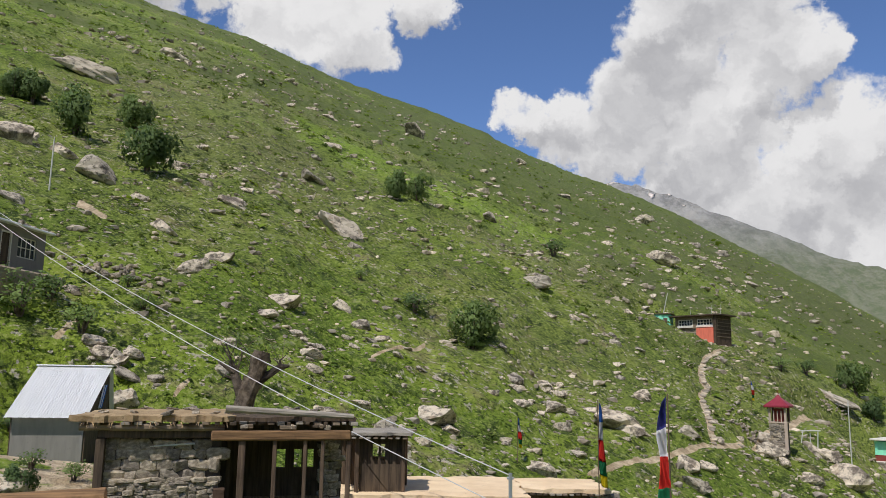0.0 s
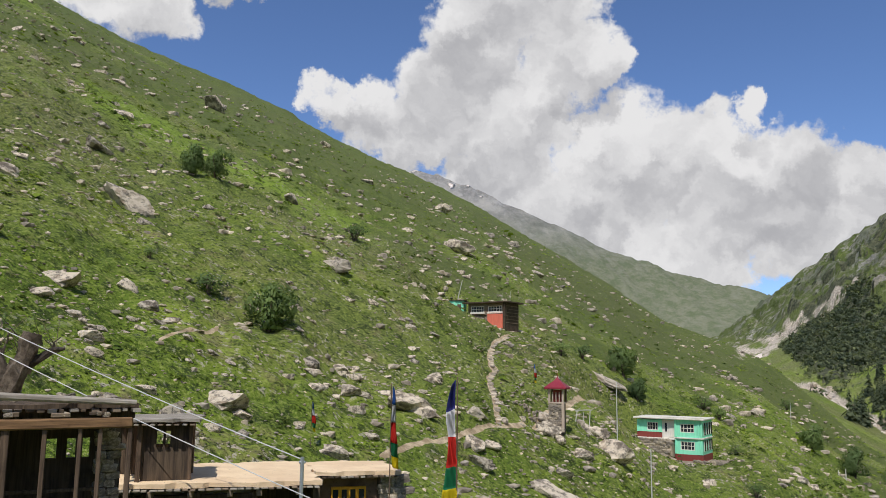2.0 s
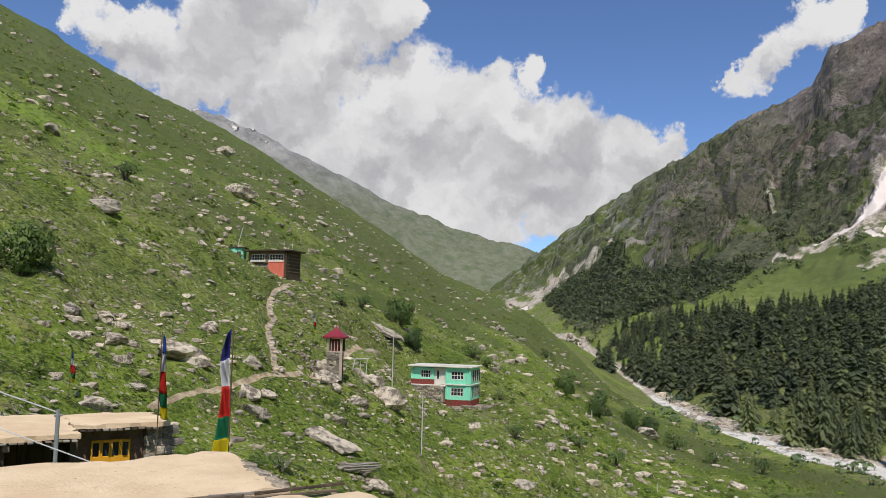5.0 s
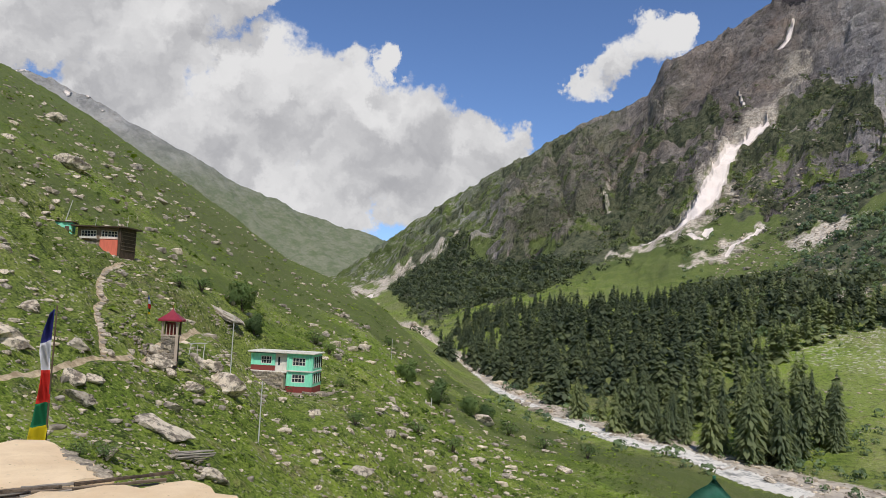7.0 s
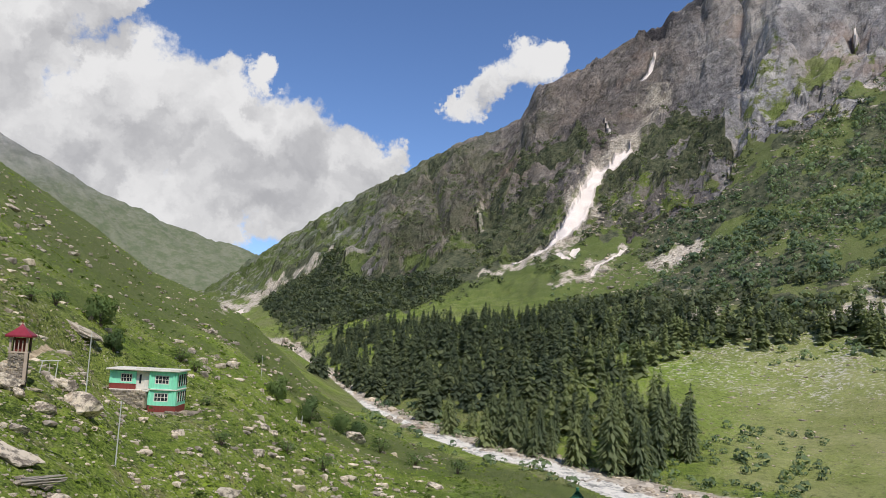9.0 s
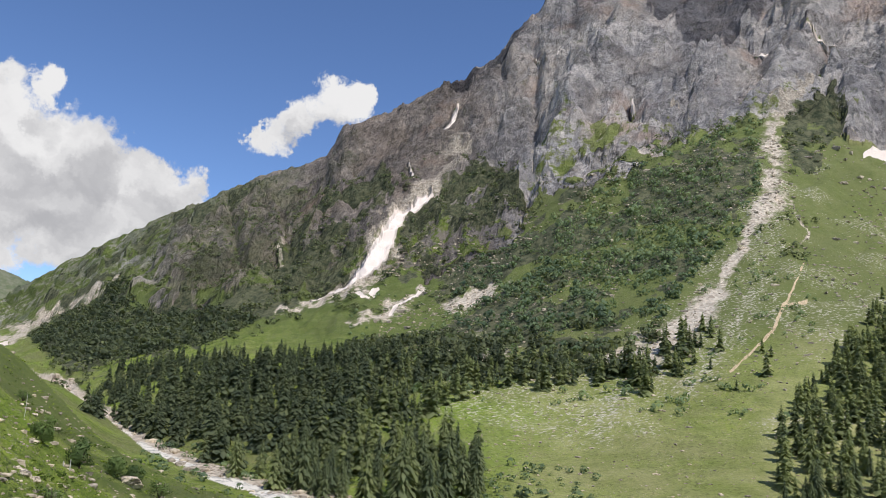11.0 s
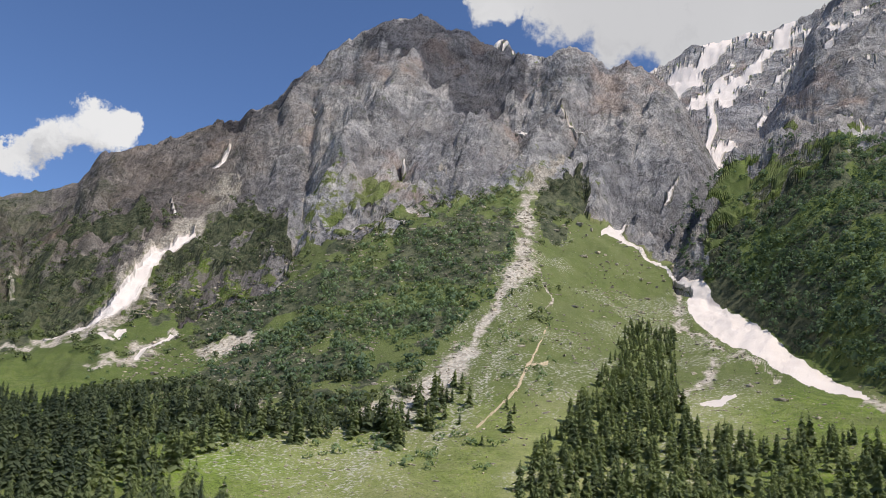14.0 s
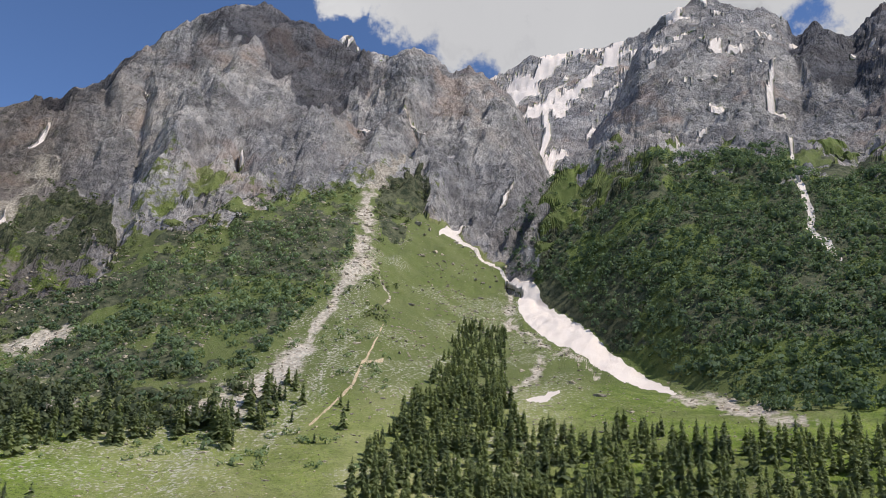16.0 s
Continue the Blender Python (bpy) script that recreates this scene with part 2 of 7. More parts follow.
def leafy(dark, light):
    def build(n, p):
        one = n.add("ShaderNodeNewGeometry").outputs["Random Per Island"]
        lot = n.add("ShaderNodeObjectInfo").outputs["Random"]
        colour = n.mix(n.math("MULTIPLY_ADD", one, 0.5, 0.25), dark, light)
        tone = n.math("ADD", n.math("MULTIPLY_ADD", n.noise(p, 0.11, 2), 0.9, n.math("MULTIPLY", n.noise(p, 0.016, 3), 0.5)), n.math("MULTIPLY_ADD", lot, 0.3, -0.15))
        return n.mix(1.0, colour, n.mix(n.ramp(tone, 0.45, 0.95), (0.62, 0.66, 0.7), (1.4, 1.32, 1.08)), "MULTIPLY")
    return build


def leaf_material(name, dark, light, through_share=0.4):
    m = bpy.data.materials.new(name)
    m.use_nodes = True
    n = Nodes(m.node_tree)
    colour = leafy(dark, light)(n, n.add("ShaderNodeTexCoord").outputs["Object"])
    front = n.add("ShaderNodeBsdfPrincipled", {"Base Color": colour, "Roughness": 0.75, "Specular IOR Level": 0.2}).outputs[0]
    behind = n.add("ShaderNodeBsdfTranslucent", {"Color": n.mix(1.0, colour, (1.2, 1.25, 0.8), "MULTIPLY")}).outputs[0]
    n.add("ShaderNodeOutputMaterial", {"Surface": n.add("ShaderNodeMixShader", {0: through_share, 1: front, 2: behind}).outputs[0]})
    return m


def granite(n, p):
    """Weathered granite: pale and dark patches, lichen and cracks."""
    info = n.add("ShaderNodeObjectInfo").outputs["Random"]
    q = n.add("ShaderNodeVectorMath", {0: p, 1: n.add("ShaderNodeCombineXYZ", {0: n.math("MULTIPLY", info, 37.0), 1: info, 2: 0.0}).outputs[0]}, operation="ADD").outputs[0]
    big, mid, fine = n.noise(q, 2.2, 6, 0.65), n.noise(q, 7.0, 6, 0.7), n.noise(q, 26.0, 4, 0.7)
    colour = n.mix(n.ramp(big, 0.38, 0.53), (0.15, 0.125, 0.1), (0.64, 0.56, 0.45))
    colour = n.mix(n.ramp(mid, 0.5, 0.62, 0.0, 0.8), colour, (0.09, 0.082, 0.072))
    colour = n.mix(n.ramp(n.noise(q, 3.6, 5, 0.6), 0.58, 0.66, 0.0, 0.6), colour, (0.3, 0.22, 0.15))
    colour = n.mix(n.ramp(fine, 0.5, 0.75, 0.0, 0.35), colour, (0.66, 0.61, 0.52))
    colour = n.mix(1.0, colour, n.add("ShaderNodeCombineColor", {0: n.ramp(info, 0, 1, 0.7, 1.1), 1: n.ramp(info, 0, 1, 0.7, 1.07), 2: n.ramp(info, 0, 1, 0.7, 1.03)}).outputs[0], "MULTIPLY")
    return colour, n.math("MULTIPLY_ADD", mid, 0.6, n.math("MULTIPLY", fine, 0.3))


BOULDER = material("boulder", granite, 0.9, 0.08)
STONE = material("stone", mottled((0.3, 0.25, 0.19), (0.76, 0.66, 0.52), 0.8), 0.9, 0.05)
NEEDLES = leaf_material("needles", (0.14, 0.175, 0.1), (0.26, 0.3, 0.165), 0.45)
# darker copy of the needles, with the wood's shade put into the colour
SHADED_NEEDLES = leaf_material("shaded_needles", (0.09, 0.118, 0.075), (0.17, 0.2, 0.12))
LEAVES = leaf_material("leaves", (0.095, 0.15, 0.055), (0.23, 0.32, 0.13))
WEED = leaf_material("weed", (0.1, 0.16, 0.022), (0.27, 0.36, 0.05), 0.3)
LOW_SCRUB = leaf_material("low_scrub", (0.045, 0.078, 0.016), (0.125, 0.18, 0.036), 0.3)
BARK = material("bark", mottled((0.075, 0.058, 0.045), (0.24, 0.195, 0.155), 2.6), 0.95, 0.07)

# ---------------------------------------------------------------- terrain


def value_noise(x, y, seed=0):
    xi, yi = np.floor(x), np.floor(y)
    fx, fy = x - xi, y - yi
    fx, fy = fx * fx * fx * (fx * (fx * 6 - 15) + 10), fy * fy * fy * (fy * (fy * 6 - 15) + 10)
    xi, yi = xi.astype(np.int64), yi.astype(np.int64)

    def corner(i, j):
        k = ((xi + i) * 374761393 + (yi + j) * 668265263 + seed * 1442695041) & 0xFFFFFFFF
        k = ((k ^ (k >> 13)) * 1274126177) & 0xFFFFFFFF
        return ((k ^ (k >> 16)) & 0xFFFF) / 65535.0

    a, b, c, d = corner(0, 0), corner(1, 0), corner(0, 1), corner(1, 1)
    return (a + (b - a) * fx) * (1 - fy) + (c + (d - c) * fx) * fy


def fbm(x, y, octaves, seed=0, ridged=False, gain=0.5):
    total, amp, norm = 0.0, 1.0, 0.0
    for k in range(octaves):
        v = value_noise(x * 2.03**k + 17.3 * k, y * 2.03**k - 9.1 * k, seed + k)
        total = total + amp * ((1 - abs(2 * v - 1)) if ridged else v)
        norm, amp = norm + amp, amp * gain
    return total / norm


def smooth(v, low, high):
    s = np.clip((v - low) / (high - low), 0, 1)
    return s * s * (3 - 2 * s)


def spread(table, az, soft=1.2):
    """Rows of bearing and values, read at the bearings az."""
    t = np.array(table, float)
    dense = np.arange(-180, 180.01, 0.1)
    out = []
    for k in range(1, t.shape[1]):
        width = soft if k + 2 < t.shape[1] or (k + 1 < t.shape[1] and t.shape[1] > 4 and k != t.shape[1] - 2) else 0.12
        values = np.interp(dense, t[:, 0], t[:, k])
        reach = max(2, int(width * 30))
        kernel = np.exp(-0.5 * (np.arange(-reach, reach + 1) * 0.1 / width) ** 2)
        values = np.convolve(np.pad(values, reach, "edge"), kernel / kernel.sum(), "valid")
        out.append(np.interp(az, dense, values))
    return out


# the near hill: bearing, height angle of its skyline, distance of its skyline
HILL = [(-180, -12, 220), (-150, -2, 350), (-120, 18, 450), (-90, 25, 450), (-60, 27, 440), (-30, 26, 430), (-22.4, 24.9, 440), (-14.2, 23.5, 460), (-7.2, 21.1, 480), (-2, 19.7, 490),
        (3, 18, 500), (7.3, 15.9, 510), (11.4, 14.3, 520), (16.8, 11.9, 520), (21.6, 9, 500), (26, 6.4, 470), (30, 3.6, 450), (33.8, 1.9, 430), (36.3, 0.6, 410), (39.5, -1.9, 380),
        (42.2, -4.2, 330), (45.2, -6.1, 300), (48.9, -7.6, 262), (54.4, -8.6, 244), (58, -9.2, 236), (61.4, -10.2, 220), (67, -10.8, 212), (80, -11.5, 205), (130, -12, 200), (180, -12, 220)]
# the river: bearing, height angle, distance
RIVER = [(-180, -11, 240), (30, 0.3, 1100), (36, -0.3, 920), (39.5, -1.1, 790), (41.5, -2.3, 620), (45.2, -4.9, 400), (48.9, -6.4, 318), (54, -7.9, 272), (58, -8.5, 258), (62, -9.6, 236), (67, -10.4, 224), (75, -11, 214), (130, -11.5, 210), (180, -11, 240)]
# the mountain across: bearing; height angle and distance of the wood's middle, of the foot of the rocks, and of the skyline
MOUNTAIN = [
    (-180.0, 0.0, 500.0, 3.0, 800.0, 6.0, 1200.0), (20.0, -0.2, 1800.0, 0.2, 2000.0, 0.3, 2200.0), (33.5, 0.6, 1500.0, 1.4, 1800.0, 2.3, 2050.0), (37.0, 0.85, 1317, 2.4, 1633, 5.09, 1967),
    (37.7, 0.9, 1280, 2.6, 1600, 5.73, 1950), (38.5, 0.96, 1220, 2.92, 1550, 6.28, 1936), (40.0, 1.07, 1108, 3.52, 1456, 7.31, 1910), (41.5, 1.18, 995, 4.12, 1363, 8.26, 1884),
    (42.9, 1.2, 926, 4.14, 1299, 9.14, 1856), (44.5, 1.2, 854, 4.06, 1231, 10.24, 1824), (45.7, 1.2, 800, 4.0, 1180, 11.06, 1800), (47.5, 1.17, 730, 4.43, 1130, 12.0, 1760),
    (49.0, 1.15, 672, 4.79, 1088, 12.78, 1727), (49.7, 1.09, 652, 4.94, 1072, 13.15, 1713), (50.5, 0.97, 635, 5.12, 1055, 13.68, 1698), (51.6, 0.8, 612, 5.36, 1032, 14.41, 1678),
    (53.5, 0.51, 575, 5.74, 995, 15.01, 1646), (54.0, 0.43, 569, 5.83, 989, 15.16, 1642), (55.0, 0.27, 556, 6.01, 976, 15.84, 1632), (55.5, 0.19, 550, 6.1, 970, 16.17, 1628),
    (56.5, 0.08, 538, 6.53, 958, 18.08, 1618), (58.0, -0.04, 520, 7.04, 940, 18.51, 1600), (58.9, -0.14, 513, 7.3, 940, 18.82, 1593), (59.5, -0.22, 509, 7.46, 940, 19.0, 1589),
    (60.5, -0.34, 501, 7.74, 940, 19.78, 1581), (61.0, -0.4, 498, 7.88, 940, 19.95, 1578), (62.5, -0.5, 487, 8.34, 943, 20.8, 1569), (63.0, -0.52, 485, 8.49, 945, 21.09, 1567),
    (64.0, -0.55, 479, 8.79, 951, 21.46, 1565), (65.4, -0.59, 472, 9.33, 958, 22.03, 1561), (66.1, -0.64, 469, 9.65, 963, 22.99, 1559), (67.0, -0.71, 465, 10.06, 970, 23.51, 1555),
    (68.0, -0.78, 461, 10.59, 977, 24.09, 1551), (68.5, -0.78, 460, 10.86, 981, 24.98, 1550), (69.2, -0.76, 460, 11.25, 987, 25.64, 1550), (70.0, -0.73, 460, 12.02, 995, 26.02, 1550),
    (70.6, -0.71, 460, 12.67, 1000, 26.38, 1550), (71.2, -0.69, 460, 13.31, 1005, 27.48, 1552), (72.3, -0.64, 460, 14.4, 1013, 28.41, 1557), (73.0, -0.61, 460, 15.02, 1018, 28.7, 1559),
    (74.0, -0.54, 460, 15.79, 1028, 29.57, 1564), (74.5, -0.5, 460, 15.99, 1032, 29.67, 1566), (75.3, -0.43, 460, 16.32, 1040, 30.09, 1570), (76.0, -0.34, 457, 16.6, 1043, 30.31, 1578),
    (76.6, -0.27, 455, 16.83, 1045, 30.49, 1586), (77.5, -0.17, 451, 17.15, 1049, 30.71, 1596), (78.0, -0.1, 450, 17.32, 1051, 30.83, 1602), (79.0, 0.02, 450, 17.59, 1057, 30.76, 1613),
    (79.6, 0.09, 450, 17.76, 1060, 30.7, 1620), (80.5, 0.18, 450, 18.0, 1062, 30.12, 1615), (82.0, 0.33, 450, 18.33, 1067, 29.99, 1607), (83.3, 0.47, 450, 18.48, 1070, 29.31, 1599),
    (84.2, 0.58, 450, 18.56, 1075, 29.05, 1586), (85.0, 0.67, 450, 18.62, 1078, 28.7, 1575), (85.6, 0.72, 450, 18.67, 1080, 28.43, 1565), (86.5, 0.79, 450, 18.67, 1080, 28.14, 1545),
    (87.0, 0.82, 450, 18.66, 1080, 27.98, 1534), (88.0, 0.89, 450, 18.62, 1080, 28.0, 1512), (89.2, 0.98, 450, 18.4, 1080, 28.87, 1488), (89.8, 1.02, 450, 18.29, 1080, 29.16, 1478),
    (91.0, 1.1, 450, 17.98, 1080, 28.9, 1464), (91.9, 1.16, 450, 17.48, 1080, 28.7, 1454), (92.5, 1.2, 450, 17.15, 1078, 28.26, 1448), (93.3, 1.25, 450, 16.71, 1072, 27.69, 1442),
    (94.0, 1.3, 450, 16.3, 1067, 27.99, 1437), (94.6, 1.34, 450, 15.94, 1062, 28.24, 1432), (95.5, 1.39, 450, 15.41, 1055, 27.97, 1428), (96.7, 1.47, 450, 14.84, 1046, 27.13, 1423),
    (97.8, 1.54, 450, 14.52, 1036, 26.38, 1418), (98.5, 1.59, 450, 14.31, 1026, 25.45, 1413), (99.0, 1.62, 450, 14.16, 1019, 24.76, 1409), (99.9, 1.68, 450, 13.75, 1014, 23.16, 1404),
    (103, 1.86, 450, 11.89, 1000, 17, 1400), (106, 2.03, 450, 10.6, 1000, 13, 1400), (110, 2.25, 450, 9.25, 1000, 12, 1400), (130, 3.05, 450, 9.97, 1000, 10, 1400), (180, 0, 500, 3, 800, 6, 1200)]
# the wooded spur: bearing, height angle and distance of its foot, and of its skyline
SPUR = [
    (95.6, 9.0, 900, 9.6, 960), (97.62, 12.2, 935, 13.0, 1000), (98.56, 12.6, 945, 15.0, 1020), (99.5, 12.9, 950, 17.6, 1060), (100.52, 11.9, 930, 19.6, 1100), (102.02, 10.7, 885, 21.3, 1140),
    (104.0, 9.6, 835, 22.4, 1170), (106.27, 7.9, 740, 23.36, 1190), (109.23, 6.3, 660, 23.62, 1200), (110.18, 5.7, 620, 22.86, 1200), (112.75, 4.02, 560, 21.99, 1180), (118.03, 3.66, 540, 22.24, 1180),
    (122.2, 3.23, 530, 21.81, 1200), (129.3, 3.27, 520, 22.06, 1200), (149.76, 1.65, 500, 16.65, 1100), (169.94, -1.15, 500, 5.85, 900), (180.0, -5.0, 400, -4.0, 600)]
# farther skylines: bearing, height angle; each with its foot and distance
PEAK_EAST = [
    (103, 18), (105, 23), (107.87, 29.65), (109.17, 30.55), (110.47, 31.34), (111.32, 31.33), (112.99, 31.51), (115.02, 31.19), (116.79, 30.76), (118.08, 29.86), (119.13, 28.63), (119.53, 28.92),
    (120.32, 29.32), (121.03, 29.02), (121.68, 28.21), (122.71, 27.68), (123.49, 28.39), (124.62, 29.19), (132, 28), (150, 20), (170, 8), (180, 2)]
SNOW_RIDGE = [
    (82, 20), (83.04, 27.57), (83.63, 28.22), (84.2, 29.09), (84.83, 29.5), (85.55, 29.0), (86.25, 28.72), (87.12, 28.95), (88.27, 28.74), (89.72, 27.42), (93.41, 25.66), (95.58, 26.92), (96.44, 27.52),
    (97.77, 27.93), (99.54, 28.59), (102.2, 28.86), (103.52, 29.27), (104.83, 29.07), (106.57, 29.43), (107.87, 29.8), (108.74, 30.4), (115, 24), (120, 15)]
FAR_RIDGE = [(-60, 12), (-20, 15), (5, 15), (10.5, 14.2), (14.2, 14.1), (16.5, 13), (20.5, 11.2), (25.6, 8.7), (29.6, 7.3), (32.8, 6.2), (35.3, 5.6), (37, 5.1), (44, 3), (60, 2)]

# strips down the slopes: bearing, height angle, half width, all in degrees
SNOW_STRIPS = [
    [(64.82, 19.75, 0.12), (64.51, 19.14, 0.28), (63.93, 18.39, 0.16)], [(61.41, 16.11, 0.16), (61.8, 15.3, 0.28), (62.16, 14.72, 0.16)],
    [(63.36, 14.05, 0.12), (62.67, 13.36, 0.36), (61.64, 12.31, 0.53), (60.86, 11.02, 0.69), (60.1, 9.75, 0.73), (59.32, 8.67, 0.65), (58.2, 7.57, 0.45), (56.88, 6.76, 0.2), (55.24, 5.95, 0.08)],
    [(63.5, 7.21, 0.08), (62.45, 6.51, 0.24), (61.41, 5.82, 0.32), (60.93, 5.31, 0.2)], [(58.48, 6.46, 0.32), (59.11, 6.34, 0.2)], [(59.44, 6.64, 0.32), (60.05, 6.75, 0.2)],
    [(93.04, 16.3, 0.16), (93.89, 16.22, 0.36), (94.98, 15.57, 0.2), (96.92, 14.5, 0.16), (98.2, 13.53, 0.2), (99.79, 12.96, 0.65), (99.82, 11.55, 1.14), (101.35, 9.98, 1.22), (103.56, 8.64, 1.09), (105.72, 7.31, 0.97), (107.82, 6.31, 0.61), (109.87, 5.39, 0.12)],
    [(95.04, 17.08, 0.12), (94.1, 16.43, 0.32)], [(98.24, 19.61, 0.32), (97.42, 18.5, 0.2)],
    [(100.93, 25.4, 0.65), (100.72, 24.81, 0.41), (100.87, 23.63, 0.36), (100.63, 22.44, 0.36), (100.64, 21.64, 0.2)],
    [(117.67, 26.87, 0.16), (117.03, 25.87, 0.2), (117.33, 24.73, 0.36), (117.84, 23.93, 0.57)], [(118.26, 22.04, 0.2), (118.26, 21.11, 0.16)],
    [(118.39, 19.8, 0.24), (118.73, 18.47, 0.32), (119.04, 16.96, 0.32), (119.23, 15.65, 0.32), (120.03, 14.85, 0.24), (120.8, 13.88, 0.08)],
    [(86.44, 23.2, 0.12), (88.14, 23.6, 0.16), (90.25, 23.75, 0.12), (91.51, 23.73, 0.08)], [(99.83, 4.5, 0.16), (101.02, 4.9, 0.36), (102.0, 5.17, 0.2)], [(35.93, 1.05, 0.24), (36.32, 1.27, 0.2)],
    [(70.61, 24.04, 0.12), (70.79, 23.59, 0.12)], [(77.93, 21.93, 0.12), (78.07, 21.33, 0.12)], [(112.86, 24.64, 0.28), (114.04, 24.45, 0.32)], [(110.0, 23.44, 0.2), (110.57, 22.25, 0.16)],
    [(111.59, 22.65, 0.12), (112.6, 23.26, 0.16)], [(116.54, 27.2, 0.16), (117.48, 26.9, 0.2)], [(109.59, 30.33, 0.12), (111.49, 30.52, 0.16)], [(110.47, 31.34, 0.16), (112.98, 31.3, 0.16)],
    [(107.21, 29.02, 0.2), (104.83, 27.63, 0.28), (102.23, 25.97, 0.41), (100.71, 25.21, 0.32)]]
SCREE_STRIPS = [
    [(84.48, 8.55, 0.4), (83.08, 6.47, 1.0), (81.0, 4.2, 1.3), (79.2, 2.9, 0.7)], [(65.45, 6.02, 0.57), (68.25, 7.06, 0.49)], [(65.67, 2.87, 0.73), (67.83, 3.4, 0.57)],
    [(89.9, 21.88, 0.25), (89.31, 21.04, 0.45), (88.52, 19.97, 0.7), (87.55, 18.69, 0.72), (87.23, 17.45, 0.6), (87.34, 16.03, 0.85), (87.59, 14.42, 1.05), (86.94, 13.16, 0.95), (86.0, 12.08, 0.6), (85.14, 10.2, 0.55), (84.1, 8.32, 0.65), (83.05, 6.86, 0.89), (81.61, 5.58, 1.01), (79.82, 4.3, 0.73)],
    [(88.36, 13.66, 0.32), (89.07, 12.49, 0.16), (89.26, 10.88, 0.16)],
    [(65.59, 18.63, 0.3), (64.79, 16.92, 0.85), (63.6, 15.52, 0.95), (63.3, 14.3, 0.6), (61.42, 12.48, 0.73), (59.94, 9.53, 0.97), (58.43, 7.22, 0.81), (56.1, 6.06, 0.41), (53.23, 4.71, 0.16)],
    [(63.32, 7.12, 0.32), (61.26, 5.61, 0.65), (57.81, 4.22, 0.32)], [(42.62, 5.65, 0.08), (40.23, 4.31, 0.2), (37.85, 2.97, 0.36), (36.3, 1.67, 0.57), (35.11, 1.21, 0.49)],
    [(109.69, 5.47, 0.41), (111.52, 5.13, 0.57), (113.66, 4.62, 0.65), (116.4, 3.95, 0.57), (118.39, 3.64, 0.32)], [(67.99, 7.27, 0.24), (66.09, 6.69, 0.2)],
    [(66.61, 2.44, 0.57), (68.1, 2.95, 0.57), (66.9, 3.24, 0.32)], [(76.45, 2.81, 0.41), (78.79, 3.77, 0.81), (80.72, 5.09, 0.65)], [(98.62, 5.32, 0.32), (100.79, 6.98, 0.41)],
    [(70.68, 18.05, 0.12), (70.73, 16.44, 0.12), (71.23, 14.87, 0.16)], [(80.53, 20.88, 0.08), (82.11, 19.76, 0.12)], [(53.11, 10.85, 0.08), (52.6, 7.8, 0.16)],
    [(98.22, 12.92, 0.32), (98.5, 10.1, 0.32), (100.76, 8.56, 0.28), (104.74, 6.7, 0.24)], [(68.1, 7.46, 0.36), (65.73, 5.91, 0.32)], [(66.76, 1.94, 0.65), (68.74, 2.85, 0.81)]]
# thickets of scrub: corners by bearing and height angle
THICKETS = [
    [(55.61, 12.21), (58.06, 14.69), (59.9, 15.53), (60.42, 12.86), (59.21, 11.67), (57.91, 9.16), (55.48, 6.6), (53.51, 4.94), (51.77, 3.8), (49.94, 3.5), (51.97, 6.17), (52.47, 9.0), (54.04, 10.89)],
    [(62.67, 14.74), (64.71, 16.81), (68.68, 16.21), (70.22, 13.32), (67.69, 11.02), (65.44, 9.04), (62.58, 8.42), (59.68, 6.99), (59.83, 8.91), (61.14, 11.41)],
    [(36.8, 2.3), (38.7, 4.6), (41.6, 6.5), (42.9, 5.7), (44.2, 3.7), (47.9, 4.3), (51.77, 3.8), (49.18, 2.26), (44.4, 0.9), (40.6, 0.2), (38.6, 0.6), (37.3, 1.7)],
    [(38.0, 5.6), (46.0, 10.4), (51.89, 13.84), (50.73, 11.59), (45.0, 8.2)], [(88.6, 19.58), (91.34, 20.97), (91.74, 18.29), (89.84, 15.25), (88.26, 16.05)],
    [(50.37, 2.86), (53.26, 5.05), (57.05, 7.36), (58.91, 9.53), (60.89, 13.55), (58.13, 14.14), (54.93, 13.04), (53.53, 10.69), (51.82, 7.73), (49.49, 3.96)],
    [(38.92, 0.14), (44.06, 2.94), (52.4, 5.78), (55.62, 5.24), (51.47, 3.33), (44.26, 1.25), (40.11, -1.4)]]
CRAGS = [
    [(62.49, 9.61), (63.52, 7.89), (66.45, 9.02), (69.91, 10.89), (70.42, 13.33), (69.03, 14.33), (67.77, 12.63), (65.11, 10.72)],
    [(71.06, 14.18), (72.39, 16.39), (75.38, 17.92), (77.95, 17.41), (81.23, 19.36), (81.33, 18.06), (78.18, 15.82), (74.15, 14.52)],
    [(90.65, 20.72), (94.0, 22.05), (97.05, 20.84), (96.69, 17.21), (92.47, 16.73), (91.1, 18.75)],
    [(98.32, 14.1), (99.98, 19.62), (108.95, 23.03), (109.19, 20.74), (106.05, 18.66), (102.43, 16.45), (100.04, 14.11)],
    [(42.5, 5.3), (48.0, 10.4), (52.25, 12.6), (53.29, 10.92), (51.95, 6.97), (49.08, 3.96), (44.7, 2.9)]]
